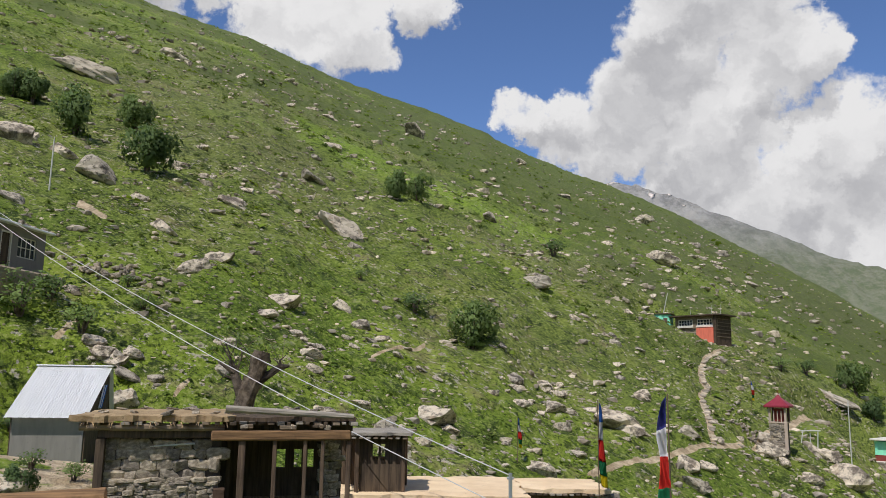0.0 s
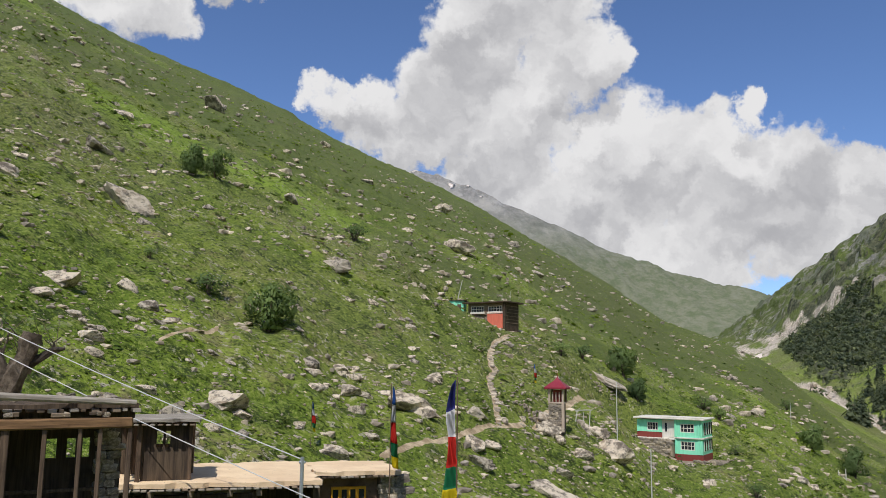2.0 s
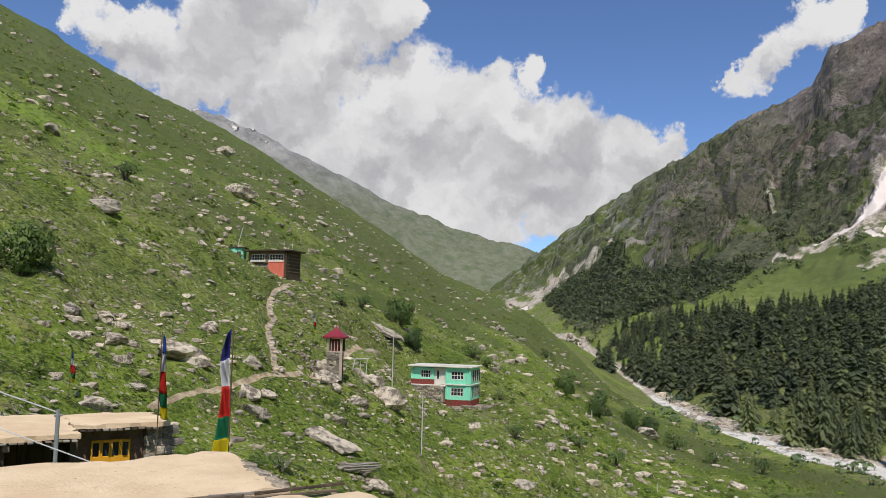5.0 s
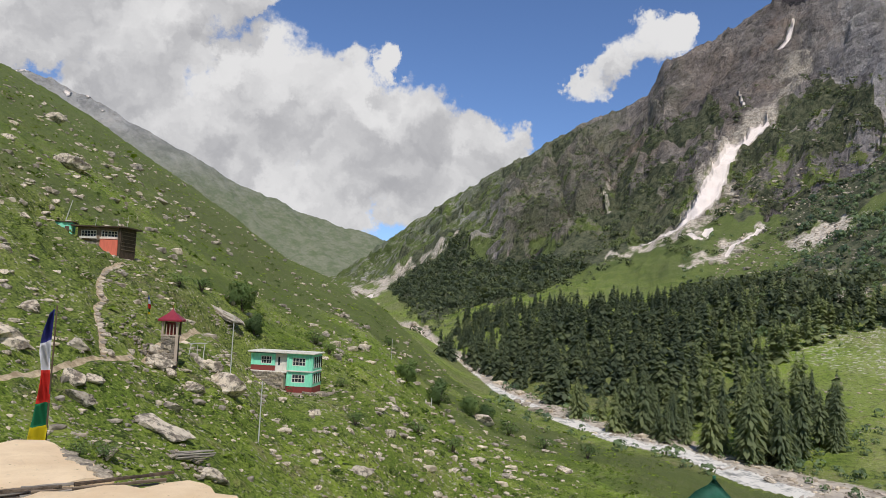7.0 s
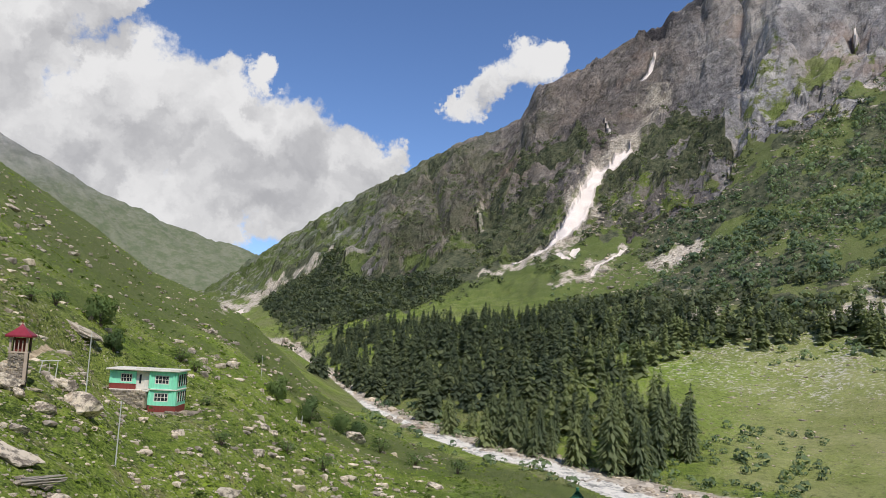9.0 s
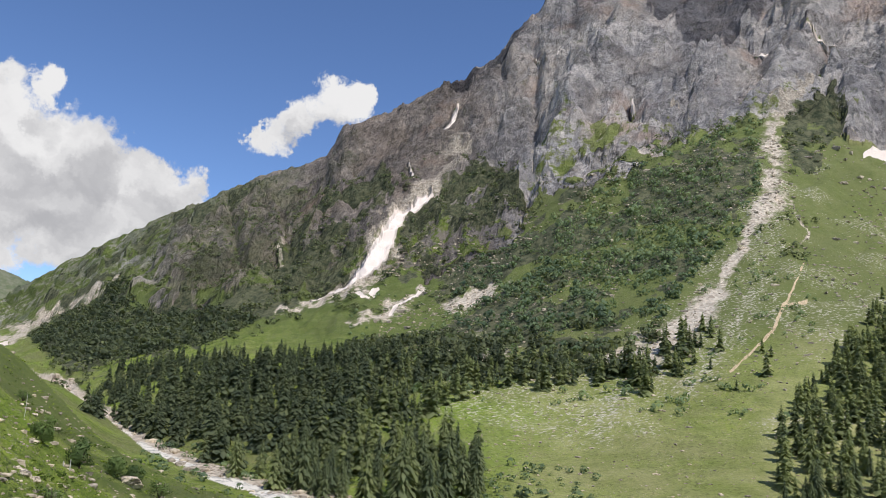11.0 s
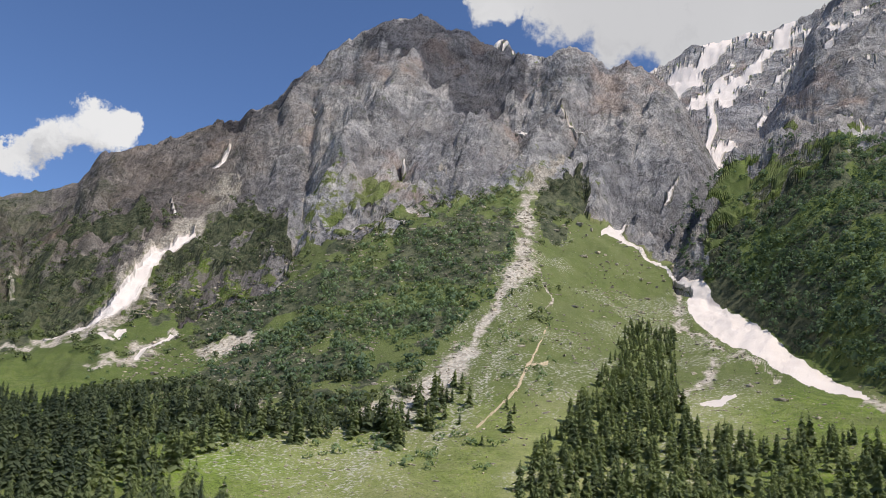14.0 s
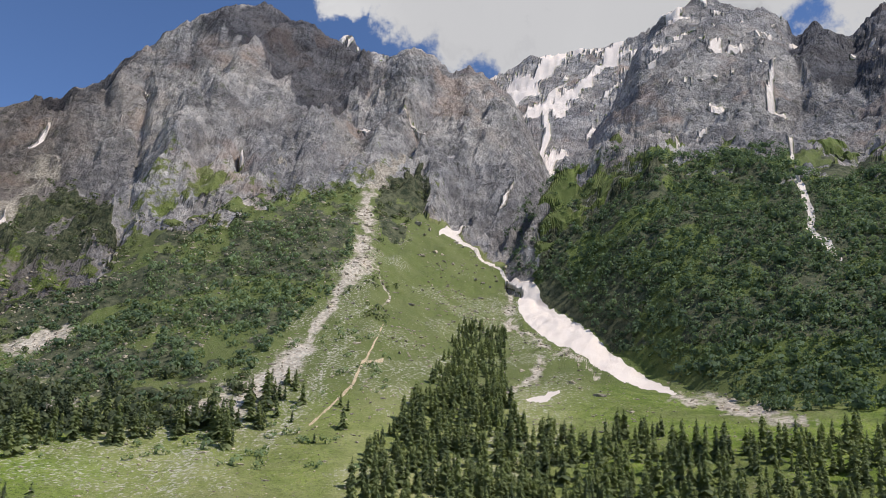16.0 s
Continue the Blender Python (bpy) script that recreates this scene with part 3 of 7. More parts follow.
# upper rock faces darkened by colour to stand for shade: corners by bearing and height angle
SHADED_CAPS = [[(72.72, 28.28), (75.32, 30.26), (78.61, 31.34), (81.58, 30.62), (84.37, 29.56), (87.19, 28.19), (86.9, 26.42), (85.91, 25.23), (83.35, 24.69), (81.7, 25.86), (79.65, 26.82), (76.53, 27.79), (74.04, 27.72)], [(63.18, 20.66), (65.01, 22.05), (68.06, 24.42), (69.33, 25.93), (73.06, 28.71), (72.8, 27.77), (69.99, 25.48), (68.58, 23.61), (66.17, 21.59), (64.96, 20.39)], [(118.58, 28.9), (120.35, 29.67), (122.41, 28.25), (124.93, 29.47), (124.42, 24.75), (121.41, 25.25), (118.95, 26.34)]]
GROVE = [
    (71.37, 10.3), (75.58, 14.23), (80.89, 17.23), (85.8, 19.18), (86.66, 17.24), (85.96, 14.48), (84.35, 11.66), (80.44, 7.37), (77.29, 5.13), (75.14, 6.97), (73.53, 8.35)]
COULOIRS = [[(a, e, w * 0.75) for a, e, w in line] for line in (
    [(82.27, 29.46, 0.6), (83.87, 26.47, 0.8), (85.83, 23.8, 0.9), (86.88, 22.17, 0.7)], [(67.61, 23.85, 0.6), (68.54, 21.32, 0.7), (65.9, 18.2, 0.8)],
    [(70.72, 23.99, 0.4), (70.95, 19.09, 0.6), (70.81, 15.97, 0.6), (70.18, 12.61, 0.5)], [(87.42, 27.72, 0.5), (86.7, 25.46, 0.6), (86.38, 23.24, 0.5)],
    [(92.81, 28.08, 0.5), (91.64, 24.9, 0.6), (90.34, 22.0, 0.6)], [(77.81, 24.93, 0.5), (78.0, 21.63, 0.6), (77.94, 20.02, 0.5)], [(95.97, 25.68, 0.5), (95.11, 20.81, 0.7), (93.85, 17.22, 0.6)],
    [(73.87, 26.04, 0.5), (75.49, 22.65, 0.6), (75.13, 18.51, 0.6)], [(81.05, 25.06, 0.5), (82.03, 21.92, 0.6), (81.45, 19.07, 0.6)], [(52.33, 12.6, 0.4), (53.76, 8.51, 0.6)],
    [(48.97, 11.47, 0.4), (49.91, 6.89, 0.6)])]
TRAIL_STRIPS = [
    [(89.2, 9.38, 0.08), (88.91, 8.55, 0.1), (88.01, 6.79, 0.2), (87.36, 5.18, 0.18), (86.28, 4.07, 0.16), (85.48, 3.12, 0.15), (84.57, 2.2, 0.2)], [(88.0, 6.6, 0.3), (89.3, 6.9, 0.2)],
    [(19.31, 2.28, 0.2), (18.73, 1.96, 0.2), (18.13, 1.56, 0.2), (18.01, 0.89, 0.2), (18.0, 0.3, 0.2), (18.38, -0.12, 0.2), (17.9, -0.79, 0.2), (18.12, -1.56, 0.2), (18.34, -2.22, 0.2), (18.62, -3.93, 0.2)],
    [(10.4, -6.0, 0.22), (12.2, -5.5, 0.22), (14.6, -4.9, 0.22), (16.3, -4.4, 0.22), (18.62, -4.12, 0.19), (20.53, -3.69, 0.22), (22.05, -3.16, 0.26), (23.44, -2.55, 0.26), (24.23, -2.01, 0.26), (25.45, -1.68, 0.24), (26.5, -1.54, 0.22)],
    [(-4.8, 1.0, 0.13), (-3.2, 1.6, 0.13), (-1.2, 2.0, 0.13)],
    [(-25.6, 2.0, 0.25), (-24.6, 3.0, 0.2)],
    [(-18.1, -1.4, 0.13), (-17.6, -0.8, 0.16), (-17.2, -0.4, 0.1)],
    [(-24.9, 10.6, 0.35), (-23.4, 10.1, 0.25)]]


def inside(az, el, polygon):
    """Which places lie in a polygon of bearings and height angles."""
    hit = np.zeros(az.shape, bool)
    for (a0, e0), (a1, e1) in zip(polygon, polygon[1:] + polygon[:1]):
        if e0 != e1:
            hit ^= ((e0 > el) != (e1 > el)) & (az < (a1 - a0) * (el - e0) / (e1 - e0) + a0)
    return hit


def cells(x, y, seed):
    """Distance to the nearest of scattered points, one to a unit square."""
    i, j = np.floor(x).astype(np.int64), np.floor(y).astype(np.int64)
    best = np.full(x.shape, 9.0)
    for a in (-1, 0, 1):
        for b in (-1, 0, 1):
            h = ((i + a) * 374761393 + (j + b) * 668265263 + seed * 974711) & 0x7FFFFFFF
            h = ((h ^ (h >> 13)) * 1274126177) & 0x7FFFFFFF
            h = h ^ (h >> 16)
            px, py = i + a + (h & 1023) / 1023.0, j + b + ((h >> 10) & 1023) / 1023.0
            best = np.minimum(best, np.abs(x - px) * 0.6 + np.abs(y - py) * 0.4 + 0.4 * np.hypot(x - px, y - py))
    return best


def strip(lines, az, el, soft=0.35):
    """How far each place lies within the strips: 1 inside, 0 outside."""
    out = np.zeros(az.shape)
    for line in lines:
        for (a0, e0, w0), (a1, e1, w1) in zip(line, line[1:]):
            pad = max(w0, w1) * 1.8 + 0.1
            sel = (az > min(a0, a1) - pad) & (az < max(a0, a1) + pad) & (el > min(e0, e1) - pad) & (el < max(e0, e1) + pad)
            if not sel.any():
                continue
            a, e = az[sel], el[sel]
            da, de = a1 - a0, e1 - e0
            k = np.clip(((a - a0) * da + (e - e0) * de) / (da * da + de * de), 0, 1)
            far, w = np.hypot(a - a0 - k * da, e - e0 - k * de), w0 + (w1 - w0) * k
            out[sel] = np.maximum(out[sel], np.clip((w * (1 + soft) - far) / (w * 2 * soft), 0, 1))
    return out


def layer(az, r, *rows, tail=-0.7, round_off=0.0):
    """A slope through heights and distances that grow outward, with a fall behind the last; nothing before the first."""
    zs, rs = [q * np.tan(np.radians(e)) for e, q in rows], [q for e, q in rows]
    z = np.full(r.shape, -400.0)
    grades = [(z1 - z0) / (r1 - r0) for z0, z1, r0, r1 in zip(zs, zs[1:], rs, rs[1:])]
    bends = [grades[0], *[np.minimum(0.5 * (g0 + g1), 2.2 * np.minimum(np.abs(g0), np.abs(g1))) for g0, g1 in zip(grades, grades[1:])], grades[-1]]
    for n, (z0, z1, r0, r1) in enumerate(zip(zs, zs[1:], rs, rs[1:])):
        k, span = np.clip((r - r0) / (r1 - r0), 0, 1), r1 - r0
        curve = z0 * (1 + 2 * k) * (1 - k) ** 2 + z1 * k * k * (3 - 2 * k) + span * (bends[n] * k * (1 - k) ** 2 - bends[n + 1] * k * k * (1 - k))
        z = np.where(r >= r0, curve, z)
    return np.where(r > rs[-1], zs[-1] + tail * (r - rs[-1]), z)


def base_height(az, r):
    """Heights over the eye without relief, and which landform lies on top."""
    el, far = spread(HILL, az, 0.5)
    drop = 20.0
    lift = np.tan(np.radians(el)) + drop / far
    hill = r * lift - drop
    hill = np.where(r > far, far * lift - drop - 0.9 * (r - far) - 0.0004 * (r - far) ** 2, hill)
    yard = np.interp(az, [-180, -14, -7, -2, 180], [-3.4, -3.4, -4.2, -5.5, -5.5]) + np.interp(az, [-180, -14, -7, -2, 180], [0, 0, 0.8, 2.1, 2.1]) * (1 - smooth(r, 4, 9)) + np.clip(-0.13 * r * np.sin(np.radians(az)), -0.5, 2.2) + 1.55 * (1 - smooth(r, 4, 9)) - 0.03 * np.maximum(0, r - 12)
    edge0 = np.interp(az, [-60, 5, 14, 20, 120, 180], [26, 25, 21, 13, 12, 14])
    hill = yard + (hill - yard) * smooth(r, edge0, edge0 * 1.5)
    r_el, r_far = spread(RIVER, az)
    bed = r_far * np.tan(np.radians(r_el))
    floor = np.where(r > 0.96 * far, bed + 0.004 * np.maximum(0, r - r_far), -400.0)
    me0, mr0, me1, mr1, me2, mr2 = spread(MOUNTAIN, az)
    mountain = layer(az, r, (r_el, r_far + 20 + 0.02 * r_far), (me0, mr0), (me1, mr1), (me2, mr2))
    se0, sr0, se1, sr1 = spread(SPUR, az)
    below = layer(az, sr0, (r_el, r_far + 20 + 0.02 * r_far), (me0, mr0), (me1, mr1), (me2, mr2))
    se0 = np.degrees(np.arctan2(np.minimum(sr0 * np.tan(np.radians(se0)), below - 3.0), sr0))
    spur = np.where(az > 95.3, layer(az, r, (se0, sr0), (se1, sr1), tail=-0.35), -400.0)
    pe, = spread(PEAK_EAST, az)
    east = np.where(az > 104, layer(az, r, (pe * 0 + 16, r * 0 + 1380), (pe * 0.45 + 12.5, r * 0 + 1700), (pe, r * 0 + 2250)), -400.0)
    de, = spread(SNOW_RIDGE, az)
    snow = np.where((az > 82) & (az < 120), layer(az, r, (de * 0 + 17, r * 0 + 2000), (de * 0 + 21.5, r * 0 + 2600), (de, r * 0 + 3300)), -400.0)
    fe, = spread(FAR_RIDGE, az)
    fade = smooth(az, -60, -40) * (1 - smooth(az, 46, 60))
    distant = np.where(fade > 0, layer(az, r, (fe * 0 - 0.2, r * 0 + 3150), (fe * 0.5, r * 0 + 3560), (fe, r * 0 + 4000)), -400.0)
    crease = np.maximum(0, 26.0 - np.abs(mountain - spur)) ** 2 / 104.0 * smooth(r - sr0, 0, 70)
    mountain, spur = mountain + crease, spur + crease
    stack = np.stack([hill, floor, mountain, spur, east, snow, distant])
    return stack.max(0), stack.argmax(0), (far, r_far, mr0, mr1, mr2, sr0, sr1)


def terrain(az, r, detail=True):
    """Height over the eye and the cover masks at bearings and level distances."""
    z, kind, (far, r_far, mr0, mr1, mr2, sr0, sr1) = base_height(az, r)
    el = np.degrees(np.arctan2(z, r))
    low = el - np.interp(az, [63, 72, 80, 88, 96, 104, 112, 120], [0, 0.67, 1.27, 1.85, 2.4, 2.88, 3.32, 3.7])  # the foot of the range climbs eastward
    x, y = r * np.sin(np.radians(az)), r * np.cos(np.radians(az))
    crest, _ = spread(HILL, az, 0.5)
    n_big, n_mid = fbm(x / 160, y / 160, 5, 3), fbm(x / 45, y / 45, 5, 11)
    climb = np.clip((r - mr1) / (mr2 - mr1), -1, 1)
    spur_climb = np.clip((r - sr0) / (sr1 - sr0), 0, 1)
    rock = np.zeros(z.shape)
    on = kind == 2
    west = smooth(az, 44, 64) * 0.75 + 0.25 * smooth(climb, 0.0, 0.5) * smooth(az, 36, 50)
    rock[on] = np.clip(0.64 + 1.3 * climb[on] + 1.3 * (n_big[on] - 0.5) + 0.5 * (n_mid[on] - 0.5), 0, 1) * smooth(climb[on], -0.06, 0.07) * (0.42 + 0.58 * west[on])
    rock[on] = np.maximum(rock[on], smooth(climb[on], -0.03, 0.05) * (1 - smooth(climb[on], 0.1, 0.3)) * 0.62 * smooth(n_mid[on], 0.4, 0.6))
    on = kind == 3
    rock[on] = smooth(spur_climb[on] * 1.1 + 0.9 * (n_mid[on] - 0.5) - 0.10 * smooth(az[on], 111, 114), 0.78, 1.0) * 0.8
    rock[kind == 4] = np.clip(0.55 + 1.4 * smooth(low[kind == 4], 17, 21) + 0.8 * (n_mid[kind == 4] - 0.5), 0, 1)
    rock[kind == 5] = 1
    rock[kind == 6] = np.clip(0.5 + 0.08 * (el[kind == 6] - 8), 0, 1)
    on = (kind == 0) & (r > 120)
    rock[on] = 0.0
    shift_a, shift_e = fbm(az / 0.9, el / 0.9, 4, 101, gain=0.6) - 0.5, fbm(az / 0.9, el / 0.9, 4, 121, gain=0.6) - 0.5
    snow = strip([[(p, q, w * (0.58 if p < 70 else 0.75)) for p, q, w in line] for line in SNOW_STRIPS], az + 0.6 * shift_a, el + 0.6 * shift_e)
    scree = strip(SCREE_STRIPS, az + 1.5 * shift_a, el + 1.5 * shift_e, 1.1) * (0.55 + 0.9 * (fbm(x / 16, y / 16, 4, 231, gain=0.65) - 0.28))
    path = strip([[(p, q, w * (0.9 if p < 60 else 0.5)) for p, q, w in line] for line in TRAIL_STRIPS], az + 0.22 * shift_a, el + 0.22 * shift_e, 0.5) * (0.6 + 0.75 * fbm(x / 2.5, y / 2.5, 3, 141))
    on = kind == 5
    snow[on] = np.maximum(snow[on], smooth(0.8 * fbm(az[on] / 1.5 - el[on] / 1.2, (el[on] + az[on]) / 3.2, 6, 31, gain=0.65) + 0.2 * n_mid[on], 0.525, 0.555))
    on = kind == 6
    snow[on] = np.maximum(snow[on], smooth(n_mid[on] + (el[on] - 13.1) * 0.14 * smooth(az[on], 10, 13) + (np.maximum(el[on] - 5.9, -9) * 0.3 - 0.1) * smooth(az[on], 30, 32) * (el[on] > 5.2), 0.62, 0.75))
    on = kind == 4
    snow[on] = np.maximum(snow[on], smooth(0.6 * n_mid[on] + 0.4 * fbm(az[on] / 0.8, el[on] / 0.35, 4, 211) + 0.02 * (low[on] - 24) + 0.05 * (1 - smooth(az[on], 108, 114)), 0.68, 0.71))
    half = np.interp(r_far, [200, 300, 420, 1000], [13.0, 16.0, 20.0, 34.0])
    wander = (n_mid - 0.5) * half * 1.2
    braid = fbm(x / 26, y / 26, 4, 161)
    water = (1 - smooth(abs(r - r_far + wander), half * 0.55, half * 0.9)) * np.where(braid < 0.54, 1.0, 0.2)
    water[(kind == 0) & (r < far * 0.9)] = 0
    beach = 1 - smooth(abs(r - r_far - half * 0.8), half * 1.1, half * np.interp(az, [38, 41, 46, 50], [2.8, 2.8, 2.4, 1.7]))
    beach[(kind == 0) & (r < far * 0.93)] = 0
    scree = np.maximum(scree, beach * 0.85)
    scrub = np.zeros(z.shape)
    rock = np.maximum(rock, (kind == 3) * (1 - smooth(az + 0.8 * shift_a, 99.6, 100.6)) * smooth(low, 8, 10))
    wa, we = az + 2.0 * shift_a, el + 2.0 * shift_e
    for polygon in THICKETS:
        scrub = np.maximum(scrub, inside(wa, we, polygon) * 1.0)
    scrub = np.maximum(scrub, 0.8 * inside(wa, we, GROVE))
    scrub = np.maximum(scrub, (kind == 2) * smooth(az, 62, 66) * (1 - smooth(az, 79, 83)) * smooth(low, 1.5, 3) * (1 - smooth(climb, -0.1, 0.0)) * 0.9 * smooth(n_mid, 0.46, 0.56))
    scrub = scrub * ((kind == 2) | (kind == 3)) * (1 - np.clip(snow + scree, 0, 1))
    scrub = np.maximum(scrub, (kind == 3) * 1.0 * (1 - smooth(rock, 0.1, 0.5)) * (low > 5.5) * (1 - np.clip(snow + scree, 0, 1)))
    rock = rock * (1 - np.clip(snow * 1.2, 0, 1))
    for polygon in CRAGS:
        rock = np.maximum(rock, inside(wa, we, polygon) * 0.95 * smooth(n_mid, 0.3, 0.5) * (1 - np.clip(snow + scree, 0, 1)))
    scrub = scrub * (0.35 + 0.65 * smooth(n_mid, 0.36, 0.52)) * np.where(rock > 0.75, 0.75, 1.0)
    rock = rock * (1 - 0.5 * scrub * smooth(n_mid, 0.3, 0.6))
    # where the rock of the west flank is tinted darker, as painted shade
    brown = (kind == 2) * np.clip((1 - smooth(az, 63, 72)) * smooth(az, 42, 47) * 1.0, 0, 1)
    # mask of the shade painted on the upper faces
    cap_shade = np.zeros(z.shape)
    for polygon in SHADED_CAPS:
        cap_shade = np.maximum(cap_shade, inside(az + 1.6 * shift_a, el + 1.6 * shift_e, polygon) * 1.0)
    lush = np.zeros(z.shape)
    lush = np.maximum(lush, (kind == 0) * smooth(fbm(x / 70 + 5, y / 70, 4, 77), 0.48, 0.62) * 0.75 * smooth(r, 60, 110) * (1 - smooth(r, 150, 250)))
    lush = np.maximum(lush, 0.38 * (kind == 2) * smooth(el, -6.5, -5) * (1 - smooth(el + 0.8 * shift_e, -1.2, -0.6)) * smooth(az, 61, 63) * (1 - smooth(az + 6 * shift_a, 70, 73)))
    lush = np.maximum(lush, 0.9 * (kind == 0) * (abs(az + 2 * shift_a - 53) < 1.6) * (abs(el + shift_e + 10.6) < 0.45))
    stony = (kind == 2) * smooth(low, -6.5, -3.0) * (1 - smooth(climb, -0.3, -0.02)) * (0.2 + 0.4 * smooth(n_mid, 0.42, 0.62)) * smooth(az, 58, 66) * (1 - smooth(az, 100, 112))
    stony = np.maximum(stony, (kind == 2) * smooth(az, 66, 71) * (1 - smooth(az, 80, 84)) * smooth(low, -5, -2) * (1 - smooth(low, 0.3, 1.2)) * 0.55 * smooth(fbm(x / 14, y / 14, 4, 201), 0.45, 0.62))
    stony = np.maximum(stony, (kind == 2) * strip([[(84.5, 8.5, 0.8), (82.0, 5.0, 2.6), (79.0, 2.0, 2.6), (75.8, -1.9, 1.6)], [(86.5, 8.3, 0.8), (84.8, 4.5, 1.2), (82.0, 1.0, 1.4)], [(66.0, 6.2, 1.0), (70.0, 6.5, 1.4), (66.5, 3.0, 1.5)]], az + 2 * shift_a, el + 2 * shift_e, 0.9) * 0.75)
    path = np.maximum(path, 0.75 * (kind == 0) * smooth(-az, 21, 24) * (r < 34) * (1 - smooth(r, 26, 34)) * (az > -60) * smooth(fbm(x / 3, y / 3, 3, 171), 0.42, 0.55))
    if detail:
        hilly = kind == 0
        relief = np.where(hilly, (1 - 0.8 * path) * smooth(r, 26, 45) * (1 - smooth(r, 300, 500)) * np.interp(r, [30, 110], [0.3, 1.0]) * (fbm(x / 1.9, y / 1.9, 4, 151, gain=0.6) - 0.5), 0.0)
        calm = 1 - 0.75 * strip([[(p, q, w * 2.2) for p, q, w in line] for line in TRAIL_STRIPS[2:4]], az, el, 0.8)
        relief = relief + np.where(hilly, calm * smooth(r, 18, 60) * (2.6 * (n_mid - 0.5) + 1.9 * (fbm(x / 9, y / 9, 4, 5, True) - 0.6) + smooth(r, 150, 400) * 7.0 * (n_big - 0.5)), 0.0)
        couloir = strip(COULOIRS, az + 0.8 * shift_a, el + 0.8 * shift_e, 1.0)
        bend_a, bend_b = 26 * (n_mid - 0.5), 26 * (fbm(x / 45 + 9, y / 45, 4, 191) - 0.5)
        u, v = np.radians(az) * 1300 + 70 * (n_big - 0.5), z + 50 * (n_big - 0.5)
        ribs = fbm((u - 0.45 * v) / 170, (v + 0.2 * u) / 330, 4, 51, True)
        chunks = fbm((u + 0.4 * v) / 74, (v - 0.4 * u) / 50, 5, 61, True, 0.6)
        crag = 110 * (ribs - 0.62) + 44 * (chunks - 0.6) + 24 * (0.5 - cells((u + bend_a) / 52, (v - 0.3 * u + bend_b) / 40, 3)) + 8 * (0.5 - cells((u + bend_a) / 19, (v - 0.3 * u + bend_b) / 15, 4)) - 26 * couloir
        for deep, tall in ((26, 66.0), (10, 27.0), (5, 13.0)):
            ledge = (v - 0.45 * u + 2.2 * bend_a) / tall
            ledge = ledge - np.floor(ledge)
            crag = crag + deep * (smooth(ledge, 0.3, 0.7) - ledge) * smooth(n_mid, 0.3, 0.55)
        rough_rock = np.clip(rock * 1.2, 0, 1) * (1 - 0.93 * np.maximum(snow, 0.7 * scree)) * np.where(kind == 2, 0.3 + 0.7 * smooth(climb, -0.1, 0.12), np.where(kind == 3, 0.55, 1.0))
        relief = relief + np.where((kind == 2) | (kind == 3), smooth(r, 500, 900) * (8 * (n_mid - 0.5) + crag * (0.16 + 0.26 * smooth(climb, -0.05, 0.1) + 0.58 * rough_rock) * (1 - 0.88 * smooth(climb, 0.84, 0.98) * (kind == 2)) + (kind == 2) * smooth(climb, 0.8, 0.98) * 20 * (fbm(u / 22, v / 60, 4, 241, True, 0.6) - 0.6)), 0.0)
        relief = relief + np.where(kind == 4, crag * 0.9, 0.0) + np.where(kind == 5, crag * 0.8, 0.0)
        relief = relief + np.where(kind == 6, 60 * (fbm(np.radians(az) * 4000 / 210 + z / 300, z / 1000, 5, 71, True, 0.6) - 0.6), 0.0)
        relief = relief + np.where((kind == 2) & (r < 700), 4.0 * (n_mid - 0.5) * smooth(r - r_far, 15, 60), 0.0)
        z = z + relief - (1.5 * snow + 2.0 * scree) * smooth(r, 480, 760) * (kind != 5) * (kind != 6) + 1.2 * beach * (fbm(x / 4, y / 4, 3, 91) - 0.5)
    z = level_pads(az, r, z)
    dry = np.clip((kind == 2) * smooth(az, 66, 74) * (1 - smooth(az, 99, 106)) * (0.55 + 1.2 * (n_mid - 0.5)) * (0.65 + 0.6 * smooth(az, 84, 90)), 0, 1)
    # cover_b's alpha: dark olive, near the hill's crest too; paints west-flank shade
    return z, np.stack([rock, snow, scree, dry], -1), np.stack([path, water, lush, np.where(kind == 6, 1.0, 0.7 * (kind == 0) * (r > 60) * (1 - smooth(crest - el + 9 * (n_mid - 0.5), 0.55 * np.interp(az, [-30, -12, 0, 12, 25, 38], [1.5, 3.0, 5.0, 6.5, 6.0, 3.0]), np.interp(az, [-30, -12, 0, 12, 25, 38], [1.5, 3.0, 5.0, 6.5, 6.0, 3.0]))) + 0.75 * (kind == 2) * (1 - smooth(az, 50, 68)) * smooth(climb, -0.2, 0.05) * (0.55 + 0.9 * (n_mid - 0.5)) + 0.7 * (1 - 0.75 * np.clip(rock, 0, 1)) * ((kind == 2) | (kind == 4)) * smooth(low, 0, 4) + 0.7 * (kind == 3) * (1 - 0.6 * rock))], -1), kind, np.stack([scrub, brown, stony * (1 - np.clip(2 * scrub, 0, 1)), cap_shade], -1)


# levelled ground: bearing, distance, radius, height over the eye
PADS = [(30.6, 110.0, 10.0, -11.4), (17.4, 119.0, 7.5, 5.4), (15.5, 121.0, 3.5, 7.9), (22.7, 75.0, 2.5, -5.6), (-25.0, 35.0, 3.5, -3.3), (-29.5, 45.0, 6.0, 4.9)]


def level_pads(az, r, z):
    x, y = r * np.sin(np.radians(az)), r * np.cos(np.radians(az))
    for a, d, size, height in PADS:
        near = 1 - smooth(np.hypot(x - d * math.sin(radians(a)), y - d * math.cos(radians(a))), size * 0.7, size * 1.7)
        z = z + near * (np.minimum(z, height) - z)
    return z


